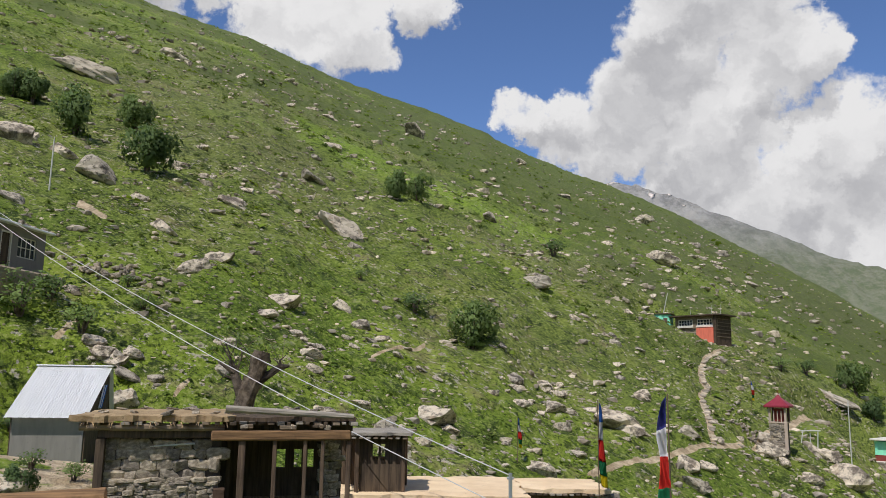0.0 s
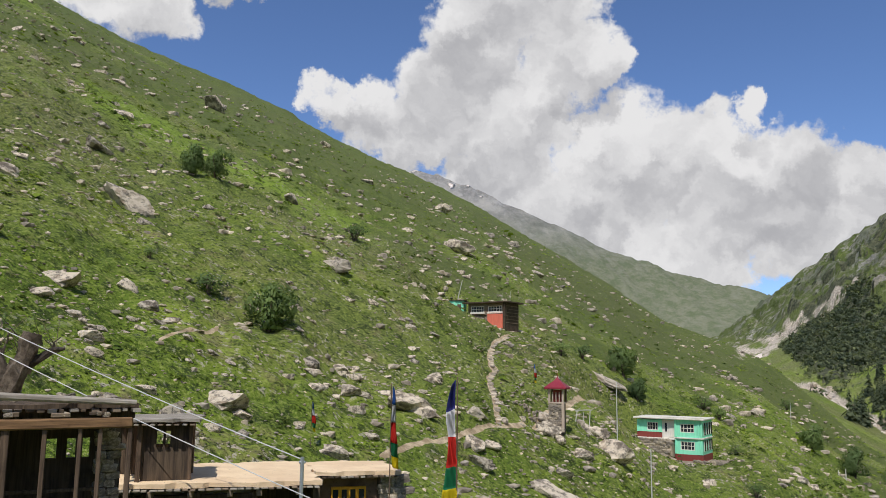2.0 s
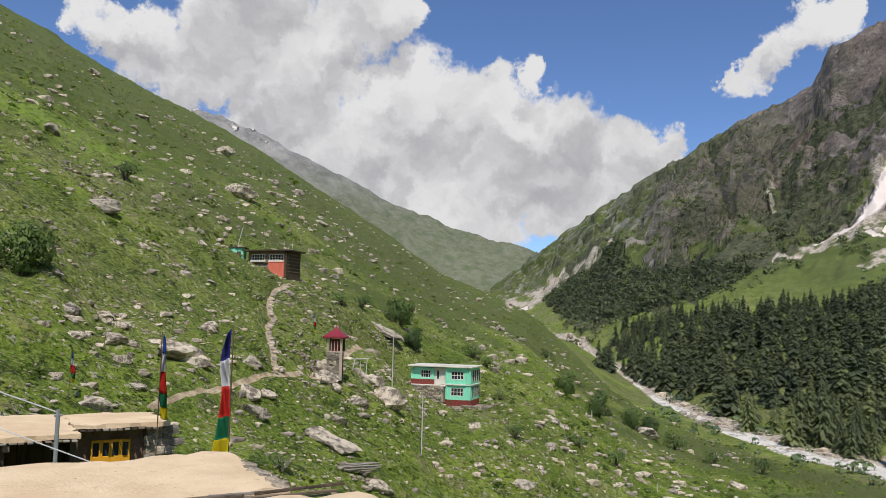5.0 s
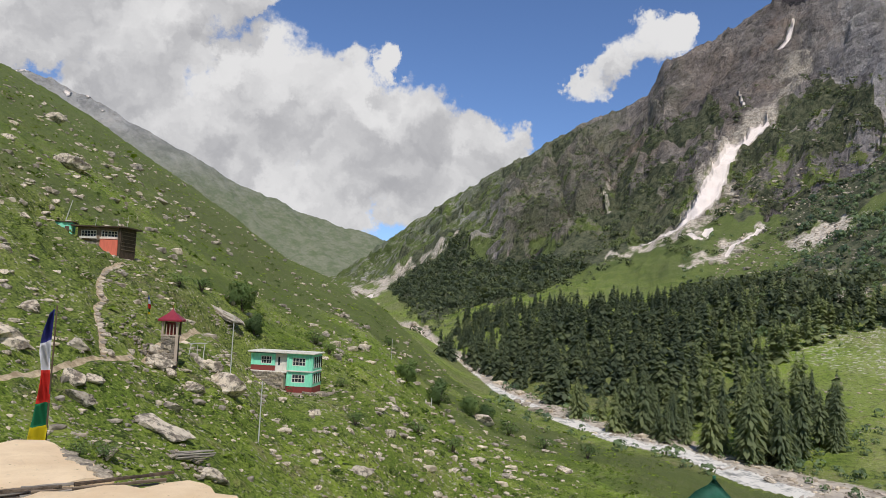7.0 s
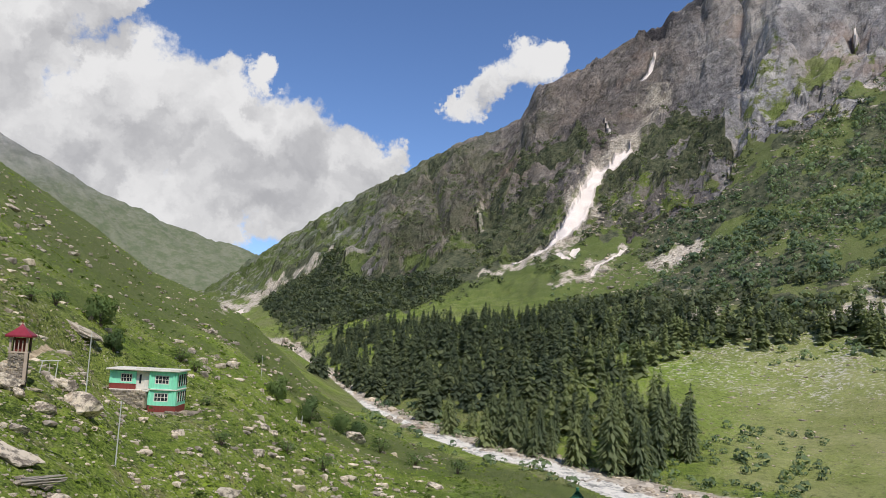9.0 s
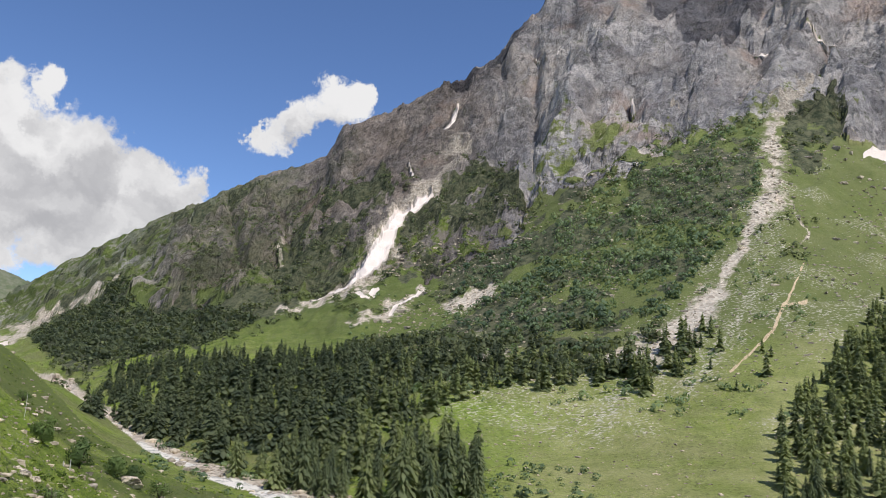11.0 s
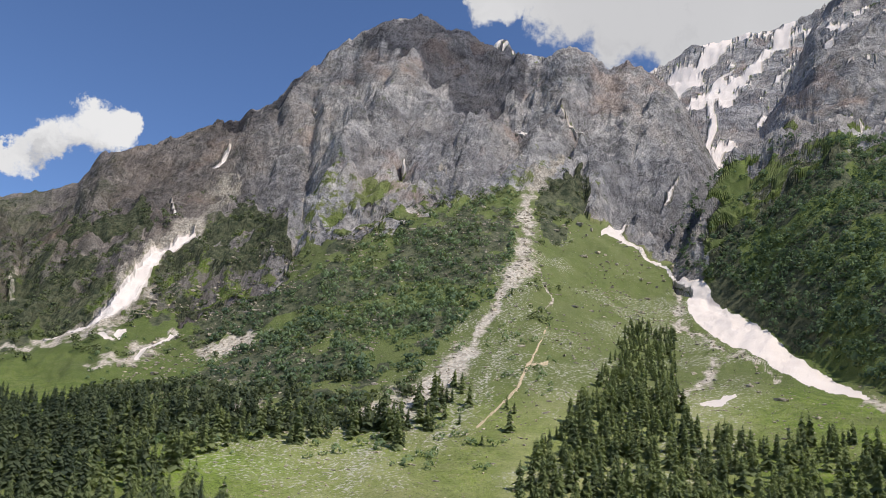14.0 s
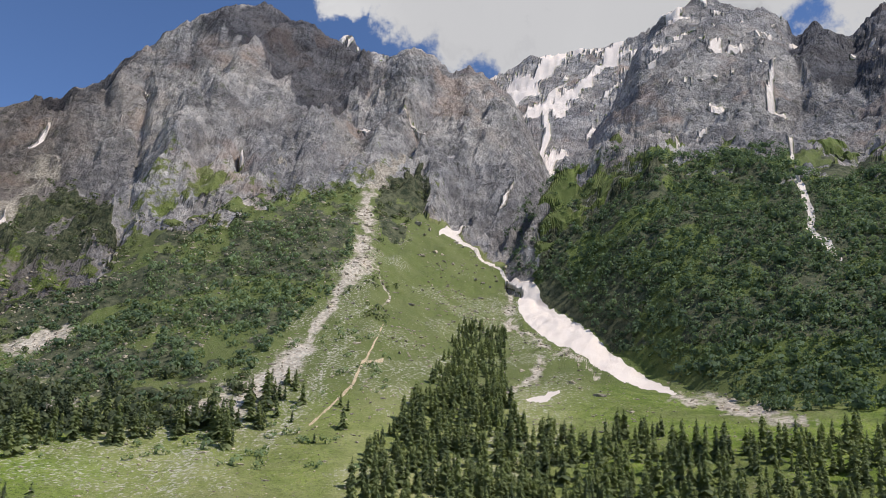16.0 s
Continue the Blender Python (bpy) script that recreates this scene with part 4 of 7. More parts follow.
def ground_at(x, y):
    z, *_ = terrain(np.array([math.degrees(math.atan2(x, y))]), np.array([math.hypot(x, y)]))
    return EYE + float(z[0])


def make_ground():
    az = np.concatenate([np.arange(-180, -33, 3.0), np.arange(-33, 127, 0.13), np.linspace(127, 180, 19)])
    fine = np.exp(np.linspace(np.log(2.0), np.log(4800.0), 1500))
    grid_a, grid_r = np.meshgrid(az, fine, indexing="ij")
    z, *_ = base_height(grid_a.ravel(), grid_r.ravel())
    el = np.degrees(np.arctan2(z.reshape(grid_a.shape), grid_r))
    seen = np.maximum.accumulate(el, 1) < el + 1.2
    step = np.abs(np.diff(el, axis=1)) * np.where(el[:, 1:] < -14, 0.15, 1.0) * np.where(seen[:, 1:], 1.0, 0.04) * np.where((el[:, 1:] > 5) & (grid_r[:, 1:] > 800) & (grid_r[:, 1:] < 2300), 2.4, 1.0) + np.diff(np.log(fine))[None] * 1.2
    steps = np.concatenate([np.zeros((len(az), 1)), np.cumsum(step, 1)], 1)
    rows = 430
    rad = np.stack([np.interp(np.linspace(0, s[-1], rows), s, fine) for s in steps])
    rad = np.log(rad)
    kernel = np.exp(-0.5 * (np.arange(-9, 10) / 4.0) ** 2)
    kernel /= kernel.sum()
    padded = np.concatenate([np.repeat(rad[:1], 9, 0), rad, np.repeat(rad[-1:], 9, 0)])
    rad = np.exp(sum(k * padded[i:i + len(az)] for i, k in enumerate(kernel)))
    a = np.repeat(az[:, None], rows, 1).ravel()
    r = rad.ravel()
    z, cover_a, cover_b, kind, cover_c = terrain(a, r)
    verts = np.stack([r * np.sin(np.radians(a)), r * np.cos(np.radians(a)), z + EYE], -1)
    i, j = np.meshgrid(np.arange(len(az) - 1), np.arange(rows - 1), indexing="ij")
    k = (i * rows + j).ravel()
    faces = np.stack([k, k + 1, k + rows + 1, k + rows], -1)
    inner = len(verts)
    verts = np.concatenate([verts, [[0, 0, EYE + z[::rows].mean()]]])
    fan = np.stack([np.arange(len(az) - 1) * rows, (np.arange(len(az) - 1) + 1) * rows, np.full(len(az) - 1, inner)], -1)
    mesh = mesh_from(verts, faces, "ground", fan)
    mesh.shade_smooth()
    craggy = np.zeros(len(mesh.polygons), bool)
    craggy[:len(faces)] = (cover_a[faces[:, 0], 0] < 0.3) | (cover_a[faces[:, 0], 1] > 0.4) | (r[faces[:, 0]] < 600) | (kind[faces[:, 0]] == 6)
    mesh.polygons.foreach_set("use_smooth", craggy)
    for name, cover in (("cover_a", cover_a), ("cover_b", cover_b), ("cover_c", cover_c)):
        layer_data = mesh.attributes.new(name, "FLOAT_COLOR", "POINT")
        values = np.zeros((len(verts), 4), np.float32)
        values[:inner] = cover
        layer_data.data.foreach_set("color", values.ravel())
    mesh.materials.append(GROUND)
    ground = tagged(new("ground", mesh), "steep grassy Himalayan slopes, rock faces, snow gullies and valley floor", "ground", kind="structure")
    return ground, a, r, z, kind, len(az), rows


def mesh_from(verts, quads, name, tris=None):
    """A mesh from arrays of corners."""
    mesh = bpy.data.meshes.new(name)
    verts = np.asarray(verts, np.float32)
    quads = np.asarray(quads, np.int32)
    loops = quads.ravel()
    counts = np.full(len(quads), quads.shape[1], np.int32)
    if tris is not None and len(tris):
        loops = np.concatenate([loops, np.asarray(tris, np.int32).ravel()])
        counts = np.concatenate([counts, np.full(len(tris), 3, np.int32)])
    mesh.vertices.add(len(verts))
    mesh.vertices.foreach_set("co", verts.ravel())
    mesh.loops.add(len(loops))
    mesh.loops.foreach_set("vertex_index", loops)
    mesh.polygons.add(len(counts))
    mesh.polygons.foreach_set("loop_start", np.concatenate([[0], np.cumsum(counts)[:-1]]).astype(np.int32))
    mesh.update(calc_edges=True)
    mesh.validate()
    return mesh


ground, *_ = make_ground()

# ---------------------------------------------------------------- ways to build things
TREND = np.linspace(np.log(13.0), np.log(1900.0), 2400)


def on_ground(az, el):
    """The place where the line of sight along a bearing and a height angle meets the ground."""
    r = np.exp(TREND)
    z, *_ = terrain(np.full(r.shape, float(az)), r)
    over = np.nonzero(z >= r * math.tan(radians(el)))[0]
    k = over[0] if len(over) else len(r) - 1
    return Vector((r[k] * math.sin(radians(az)), r[k] * math.cos(radians(az)), EYE + z[k]))


def part(name, bm, mat, parent=None, label=""):
    """Links a bmesh as one mesh object, under a thing or a part where one is given."""
    mesh = bpy.data.meshes.new(name)
    bm.to_mesh(mesh)
    bm.free()
    mesh.materials.append(mat)
    ob = new(name, mesh)
    ob.parent = parent
    return tagged(ob, label)


def shared(name, mesh, parent, m=None):
    """A part on a mesh that other parts use too."""
    ob = new(name, mesh)
    ob.parent = parent
    if m is not None:
        ob.matrix_basis = m
    return ob


def thing(name, m, label, category, group="", kind=""):
    ob = new(name)
    ob.empty_display_size = 0.2
    ob.matrix_basis = m
    return tagged(ob, label, category, group, kind)


def box(bm, x0, x1, y0, y1, z0, z1, bevel=0.0, jitter=0.0):
    made = bmesh.ops.create_cube(bm, size=1.0, matrix=Matrix.LocRotScale(((x0 + x1) / 2, (y0 + y1) / 2, (z0 + z1) / 2), None, (abs(x1 - x0), abs(y1 - y0), abs(z1 - z0))))
    if jitter:
        for v in made["verts"]:
            v.co += Vector([random.uniform(-jitter, jitter) for _ in range(3)])
    if bevel:
        edges = list({e for v in made["verts"] for e in v.link_edges})
        bmesh.ops.bevel(bm, geom=edges, offset=bevel, segments=1, affect="EDGES")


def limb(bm, points, radii, sides=8, knots=0.0):
    """A tapered round limb along points."""
    rings = []
    for k, (p, r) in enumerate(zip(points, radii)):
        p = Vector(p)
        ahead = (Vector(points[min(k + 1, len(points) - 1)]) - Vector(points[max(k - 1, 0)])).normalized()
        turn = ahead.to_track_quat("Z", "Y").to_matrix()
        rings.append([bm.verts.new(p + turn @ Vector((math.cos(a), math.sin(a), 0)) * r * (1 + random.uniform(-knots, knots))) for a in [2 * math.pi * i / sides for i in range(sides)]])
    for low, high in zip(rings, rings[1:]):
        for i in range(sides):
            bm.faces.new((low[i], low[(i + 1) % sides], high[(i + 1) % sides], high[i]))
    bm.faces.new(rings[0][::-1])
    bm.faces.new(rings[-1])


def plain_mesh(name, bm, mat):
    mesh = bpy.data.meshes.new(name)
    bm.to_mesh(mesh)
    bm.free()
    mesh.materials.append(mat)
    return mesh


# ---------------------------------------------------------------- boulders


def boulder_mesh(seed, detail=4, mat=None):
    """An angular boulder about 1 m across, flat-faced and worn."""
    rng = random.Random(seed)
    bm = bmesh.new()
    bmesh.ops.create_icosphere(bm, subdivisions=detail, radius=1.0)
    cuts = [(Vector((rng.gauss(0, 1), rng.gauss(0, 1), rng.gauss(0, 0.9))).normalized(), rng.uniform(0.34, 0.72)) for _ in range(11)]
    for v in bm.verts:
        d = v.co.normalized()
        r = min([h / max(d.dot(c), 0.05) for c, h in cuts] + [1.25])
        r *= 1 + 0.06 * noise.fractal(d * 2.2 + Vector((seed * 7.1, 0, 0)), 1.0, 2.0, 3) + 0.05 * noise.fractal(d * 7 + Vector((0, seed * 3.3, 0)), 0.8, 2.0, 2)
        r *= 1 - 0.09 * max(0.0, 1 - abs(noise.noise(d * 3.1 + Vector((seed * 1.7, 2.0, 0)))) * 9)
        v.co = d * r
    low, high = [[pick(v.co[k] for v in bm.verts) for k in range(3)] for pick in (min, max)]
    for v in bm.verts:
        v.co = Vector([((v.co[k] - low[k]) / (high[k] - low[k]) - 0.5) * wide for k, wide in enumerate((1.05, 0.85, 0.74))])
    return plain_mesh("boulder", bm, mat or BOULDER)


BOULDERS = [boulder_mesh(k, 3) for k in range(12)]
BIG_ROCKS = [
    [(-25.1, 20.5, 4.0), (-24.0, 13.7, 2.8), (-26.2, 14.7, 2.0), (-19.4, 10.3, 2.2), (-14.9, 12.4, 2.4), (-7.4, 11.2, 3.7), (-6.3, 9.7, 1.3), (-17.5, 7.9, 2.3), (-15.9, 8.6, 2.1), (-11.4, 5.8, 2.5), (-12.4, 4.8, 1.7), (-10.3, 3.4, 1.2), (-9.1, 1.9, 1.7), (-23.3, 2.5, 1.8), (-22.7, 1.7, 1.8), (-21.6, 1.4, 1.7), (-5.6, -1.4, 1.7), (-0.6, -1.8, 3.6), (-3.6, -3.0, 2.1), (-7.5, -2.4, 2.0), (12.2, -2.1, 4.0), (7.2, -5.7, 2.1), (8.2, -1.6, 1.5), (14.0, -0.7, 1.5), (16.9, -2.9, 1.9), (22.2, -3.6, 1.9), (17.0, -5.2, 1.7), (9.7, -4.7, 1.1), (8.9, 13.4, 1.0), (-9.6, 14.5, 1.9)],
    [(5.8, 15.8, 0.8), (19.6, 9.0, 1.1), (6.8, 7.5, 2.4), (-29.4, 15.5, 2.7), (-18.9, 14.6, 1.7), (-14.8, 0.6, 1.7), (-19.4, 0.0, 1.1), (-15.1, 2.7, 1.7), (-2.2, 18.0, 2.0), (-19.6, 21.9, 2.0), (26.1, -0.2, 2.9), (26.6, -5.4, 2.5), (25.3, -4.1, 1.7), (15.6, 8.8, 2.4), (14.5, 11.5, 1.4), (17.9, 9.7, 1.0), (21.4, 6.9, 1.1), (3.5, 11.8, 1.2), (-5.8, 4.1, 1.6), (-7.0, 5.3, 1.6), (-8.9, 0.9, 1.2), (-13.4, -1.5, 1.2), (-28.9, 11.4, 2.0), (-21.1, -1.2, 1.9), (-27.6, -6.3, 2.4), (9.1, -1.8, 1.2), (0.8, -3.3, 1.2), (3.6, 5.9, 0.7)],
    [(22.6, -8.0, 3.8), (19.1, -9.7, 1.9), (26.2, -11.3, 2.4), (36.2, -10.9, 1.6), (24.5, -5.7, 1.5), (17.3, -6.3, 1.9), (23.1, -7.0, 1.3), (13.1, -2.6, 2.5), (13.9, -0.6, 1.5), (24.9, -4.0, 1.6), (-21.6, -1.2, 2.6), (-21.2, 0.2, 1.6), (-22.2, 1.4, 2.0), (-20.8, 1.7, 1.7), (-27.2, -6.7, 2.6), (38.1, -8.4, 1.0), (18.2, -5.2, 1.2), (50.5, -10.2, 1.2), (38.4, -6.7, 0.8), (35.3, -8.3, 0.8), (32.8, -7.2, 1.0), (44.7, -7.2, 1.5), (64.0, -9.6, 1.1)]]


def place_boulder(spot, size, rng, label, group, flat=0.75):
    ob = new("boulder", rng.choice(BOULDERS))
    tall = size * rng.uniform(flat * 0.7, flat * 1.15)
    turn = -math.atan2(spot.x, spot.y) + rng.uniform(-0.7, 0.7) + (math.pi if rng.random() < 0.5 else 0.0)
    lean = rng.uniform(0.05, 0.5) * (1 if math.cos(turn) > 0 else -1)
    ob.matrix_basis = Matrix.LocRotScale(spot + Vector((0, 0, tall * 0.08)), Euler((rng.uniform(-0.25, 0.25), lean, turn)), (size, size * rng.uniform(0.6, 0.9), tall))
    return tagged(ob, label, "boulder", group)


rng = random.Random(5)
for rows in BIG_ROCKS:
    for az, el, wide in rows:
        spot = on_ground(az, el - wide * 0.18)
        size = radians(wide) * math.hypot(spot.x, spot.y) * 1.05
        place_boulder(spot, size, rng, "large angular grey granite boulder lying on the grassy slope", "large boulders on the hillside", 1.0 if az in (-24.0, -29.4, 22.2) else 0.4 if az == 26.1 else 0.6 if wide > 3.4 else 0.8)
for az, far, size in ((22.2, 73.3, 2.3), (22.9, 72.6, 1.1), (21.6, 73.0, 1.0)):
    x, y = far * math.sin(radians(az)), far * math.cos(radians(az))
    place_boulder(Vector((x, y, ground_at(x, y) + 0.25 * size)), size, rng, "dark split granite boulder leaning against the foot of the shrine", "large boulders on the hillside", 1.1)
count = 0
while count < 112:
    az, far = rng.uniform(-30, 46), math.exp(rng.uniform(math.log(36), math.log(330)))
    x, y = far * math.sin(radians(az)), far * math.cos(radians(az))
    if math.hypot(x + 1, y - 22) < 16 or fbm(np.array([x / 30]), np.array([y / 30]), 3, 7)[0] < 0.44:
        continue
    count += 1
    place_boulder(Vector((x, y, ground_at(x, y))), min(3.2, rng.lognormvariate(-0.1, 0.42)) * (far / 90) ** 0.5, rng, "weathered pale grey stone half sunk in the grass", "stones on the hillside")


def outcrop(az, el, n, wide, seed):
    rng = random.Random(seed)
    spot = on_ground(az, el)
    far = math.hypot(spot.x, spot.y)
    for k in range(n):
        a, r = az + rng.gauss(0, wide), far * (1 + rng.gauss(0, 0.025))
        x, y = r * math.sin(radians(a)), r * math.cos(radians(a))
        place_boulder(Vector((x, y, ground_at(x, y))), rng.uniform(0.5, 1.6) * (far / 100) ** 0.6, rng, "broken dark rock of an outcrop in the grass", "rocks of the outcrops", 0.6)


for n, (az, el, wide) in enumerate(((-2.2, 18.0, 0.9), (11.2, 13.2, 0.7), (15.6, 8.6, 0.7), (6.8, 7.3, 0.6), (-19.6, 21.7, 0.8), (9.5, 4.8, 1.4), (3.2, 3.6, 1.2), (12.5, 3.0, 1.3), (19.5, -2.9, 0.8), (-9.5, 2.6, 1.0), (-5.0, 2.5, 1.2), (-1.5, 0.8, 1.2), (26.0, -4.8, 0.8), (22.5, 6.5, 0.9))):
    outcrop(az, el, 8, wide, n)


def scatter_polar(n, az0, az1, r0, r1, seed, lean=1.0):
    """Random places between bearings and distances, evenly by area (lean 1) or by sight (lean 0)."""
    g = np.random.RandomState(seed)
    az = g.uniform(az0, az1, n)
    u = g.uniform(0, 1, n)
    r = np.sqrt(r0 * r0 + u * (r1 * r1 - r0 * r0)) if lean == 1.0 else np.exp(np.log(r0) + u * (np.log(r1) - np.log(r0)))
    return az, r, g


def rounded_normals(verts, middle, level=1.0):
    """Normals that point away from the middle of a crown, so that its leaves take the light as one body."""
    n = (verts - np.asarray(middle)) * (1, 1, level)
    return n / (np.linalg.norm(n, axis=1, keepdims=True) + 1e-6)


def turned_out(verts, faces, normals):
    """The faces, each wound so that it looks the way its corners' normals point."""
    a, b, c = verts[faces[:, 0]], verts[faces[:, 1]], verts[faces[:, 2]]
    wrong = (np.cross(b - a, c - a) * normals[faces].mean(1)).sum(1) < 0
    return np.where(wrong[:, None], faces[:, ::-1], faces)


def joined(name, verts, faces, places, scales, turns, mat, label, category, normals=None):
    """Many small copies of one shape as one object."""
    c, s = np.cos(turns)[:, None], np.sin(turns)[:, None]
    v = verts[None] * scales[:, None, :]
    x, y = v[..., 0] * c - v[..., 1] * s, v[..., 0] * s + v[..., 1] * c
    out = np.stack([x, y, v[..., 2]], -1) + places[:, None, :]
    if normals is not None:
        faces = turned_out(verts, faces, normals)
    f = (faces[None] + (np.arange(len(places)) * len(verts))[:, None, None]).reshape(-1, faces.shape[1])
    mesh = mesh_from(out.reshape(-1, 3), f, name)
    mesh.materials.append(mat)
    if normals is None:
        mesh.shade_flat()
    else:
        turned = np.stack([normals[:, 0] * c - normals[:, 1] * s, normals[:, 0] * s + normals[:, 1] * c, np.broadcast_to(normals[:, 2], (len(places), len(normals)))], -1)
        mesh.shade_smooth()
        mesh.normals_split_custom_set_from_vertices(turned.reshape(-1, 3))
    return tagged(new(name, mesh), label, category, kind="stuff")


def small_stone(seed):
    g = np.random.RandomState(seed)
    bm = bmesh.new()
    bmesh.ops.create_icosphere(bm, subdivisions=1, radius=0.5)
    v = np.array([p.co[:] for p in bm.verts])
    f = np.array([[q.index for q in p.verts] for p in bm.faces])
    bm.free()
    cuts = g.normal(size=(7, 3))
    cuts /= np.linalg.norm(cuts, axis=1, keepdims=True)
    v = v * g.uniform(0.85, 1.25, (len(v), 1))
    for cut in cuts:
        over = np.maximum(0, v @ cut - 0.3)
        v = v - over[:, None] * cut
    return v * (1.2, 0.9, 0.95), f


def stones(n, az0, az1, r0, r1, seed, size, keep, label, lean=0.0):
    az, r, g = scatter_polar(n, az0, az1, r0, r1, seed, lean)
    z, a, b, kind, _ = terrain(az, r)
    ok = keep(az, r, np.degrees(np.arctan2(z, r)), a, b, kind, g)
    az, r, z = az[ok], r[ok], z[ok]
    places = np.stack([r * np.sin(np.radians(az)), r * np.cos(np.radians(az)), z + EYE], -1)
    s = size(r, g)[:, None] * g.uniform(0.6, 1.5, (len(r), 3)) * (1.1, 0.85, 0.75)
    v, f = small_stone(seed)
    joined("stones", v, f, places + [0, 0, 0.02], s, g.uniform(0, 6.3, len(r)), STONE, label, "stones")


def clumped(az, r, g, low, scale=18.0):
    x, y = r * np.sin(np.radians(az)), r * np.cos(np.radians(az))
    return fbm(x / scale, y / scale, 4, 23) + g.uniform(-0.16, 0.16, len(r)) > low


stones(26000, -31, 52, 32, 460, 1, lambda r, g: 0.0024 * np.minimum(r, 170) * g.lognormal(-0.1, 1.0, len(r)).clip(0.15, 6) + 0.04, lambda az, r, el, a, b, k, g: (k == 0) & clumped(az, r, g, 0.52) & (g.uniform(0, 1, len(r)) < np.interp(el, [4, 14], [1.0, 0.45])) & (b[:, 0] < 0.3) & ~((abs(az + 6) < 22) & (r < 34)), "scattered pale stones strewn over the grass of the hillside")
stones(7000, -31, 46, 33, 125, 4, lambda r, g: 0.0021 * r * g.lognormal(0.0, 0.7, len(r)).clip(0.3, 4) + 0.05, lambda az, r, el, a, b, k, g: (k == 0) & clumped(az, r, g, 0.53, 9.0) & (b[:, 0] < 0.3) & ~((abs(az + 6) < 22) & (r < 34)), "angular stones strewn in clusters over the near grass")
stones(13000, 60, 118, 290, 1050, 2, lambda r, g: 0.0026 * r * g.lognormal(0.0, 0.45, len(r)), lambda az, r, el, a, b, k, g: (k == 2) & (clumped(az, r, g, 0.465, 60.0) | (a[:, 2] > 0.25)) & (a[:, 1] < 0.3), "pale rubble strewn over the grassy fans below the mountain", 1.0)
stones(4200, 39, 75, 215, 1000, 3, lambda r, g: 0.0046 * r * g.lognormal(0.0, 0.5, len(r)), lambda az, r, el, a, b, k, g: (a[:, 2] > 0.3) & (b[:, 1] < 0.75) & (el < 0.5), "grey river stones along the white water")



def rock_field(n, seed):
    """Middle-sized rocks in loose trains down the hillside."""
    az, r, g = scatter_polar(n, -31, 50, 38, 430, seed, 0.35)
    z, a, b, kind, _ = terrain(az, r)
    x, y = r * np.sin(np.radians(az)), r * np.cos(np.radians(az))
    ok = (kind == 0) & (b[:, 0] < 0.2) & (fbm(x / 24, y / 24, 4, 7) + g.uniform(-0.06, 0.06, n) > 0.54) & (g.uniform(0, 1, n) < np.interp(az, [20, 40], [1.0, 0.4]))
    places = np.stack([x, y, z + EYE], -1)[ok]
    size = np.clip(g.lognormal(-0.7, 0.55, ok.sum()), 0.22, 2.2) * np.clip(r[ok] / 100, 0.5, 2.2) ** 0.55
    for k in range(4):
        mesh = boulder_mesh(30 + seed + k, 2)
        v = np.array([p.co[:] for p in mesh.vertices])
        f = np.array([p.vertices[:] for p in mesh.polygons])
        some = slice(k, None, 4)
        m = size[some]
        joined("rock_field", v, f, places[some], np.stack([m * 1.25, m * 0.9, m * 0.85], -1), g.uniform(-0.6, 0.6, len(m)) + np.where(g.uniform(0, 1, len(m)) < 0.5, 0, math.pi), BOULDER, "weathered granite rocks in loose trains on the grass", "rocks")


rock_field(3600, 3)

# ---------------------------------------------------------------- plants


def quad_leaves(centres, sizes, normals, g):
    """Square leaves at the centres, facing along normals."""
    side = np.cross(normals, g.normal(size=normals.shape))
    side /= np.linalg.norm(side, axis=1, keepdims=True) + 1e-9
    up = np.cross(normals, side)
    s = sizes[:, None]
    v = np.stack([centres - side * s, centres - up * s * 0.7, centres + side * s, centres + up * s * 0.7], 1).reshape(-1, 3)
    return v, np.arange(len(v)).reshape(-1, 4)


def conifer_shape(seed, whorls, arms, bend, sprays=1, wide=1.0):
    """The crown of a fir 1 m tall: ragged whorls of level boughs, each a row of drooping sprays."""
    g = np.random.RandomState(seed)
    verts, faces = [], []
    for k in range(whorls):
        h = 0.1 + 0.88 * (k / (whorls - 1)) ** 0.92
        reach = 0.26 * (1 - h) ** 0.66 * g.uniform(0.62, 1.2) + 0.014
        for a in np.arange(arms) * 2 * math.pi / arms + g.uniform(0, 6.3):
            a += g.uniform(-0.35, 0.35)
            out, side = np.array([math.cos(a), math.sin(a), 0]), np.array([-math.sin(a), math.cos(a), 0])
            l, z = reach * g.uniform(0.5, 1.25), h + g.uniform(-0.03, 0.03)
            for m in range(sprays):
                near, tip = l * (m * 0.8 / sprays), l * min(1.0, (m + 1.25) / sprays)
                w = (tip - near) * g.uniform(0.28, 0.4) * wide
                sway = side * l * g.uniform(-0.12, 0.12)
                root = out * near + [0, 0, z + 0.014 - near * bend * 0.3]
                mid = out * (near * 0.42 + tip * 0.58) + sway * 0.5 + [0, 0, z - tip * bend * 0.35]
                end = out * tip + sway + [0, 0, z - tip * bend * g.uniform(0.5, 1.1)]
                base = len(verts)
                verts += [root, mid + side * w - [0, 0, w * 0.35], end, mid - side * w - [0, 0, w * 0.35]]
                faces.append([base, base + 1, base + 2, base + 3])
    return np.array(verts), np.array(faces)


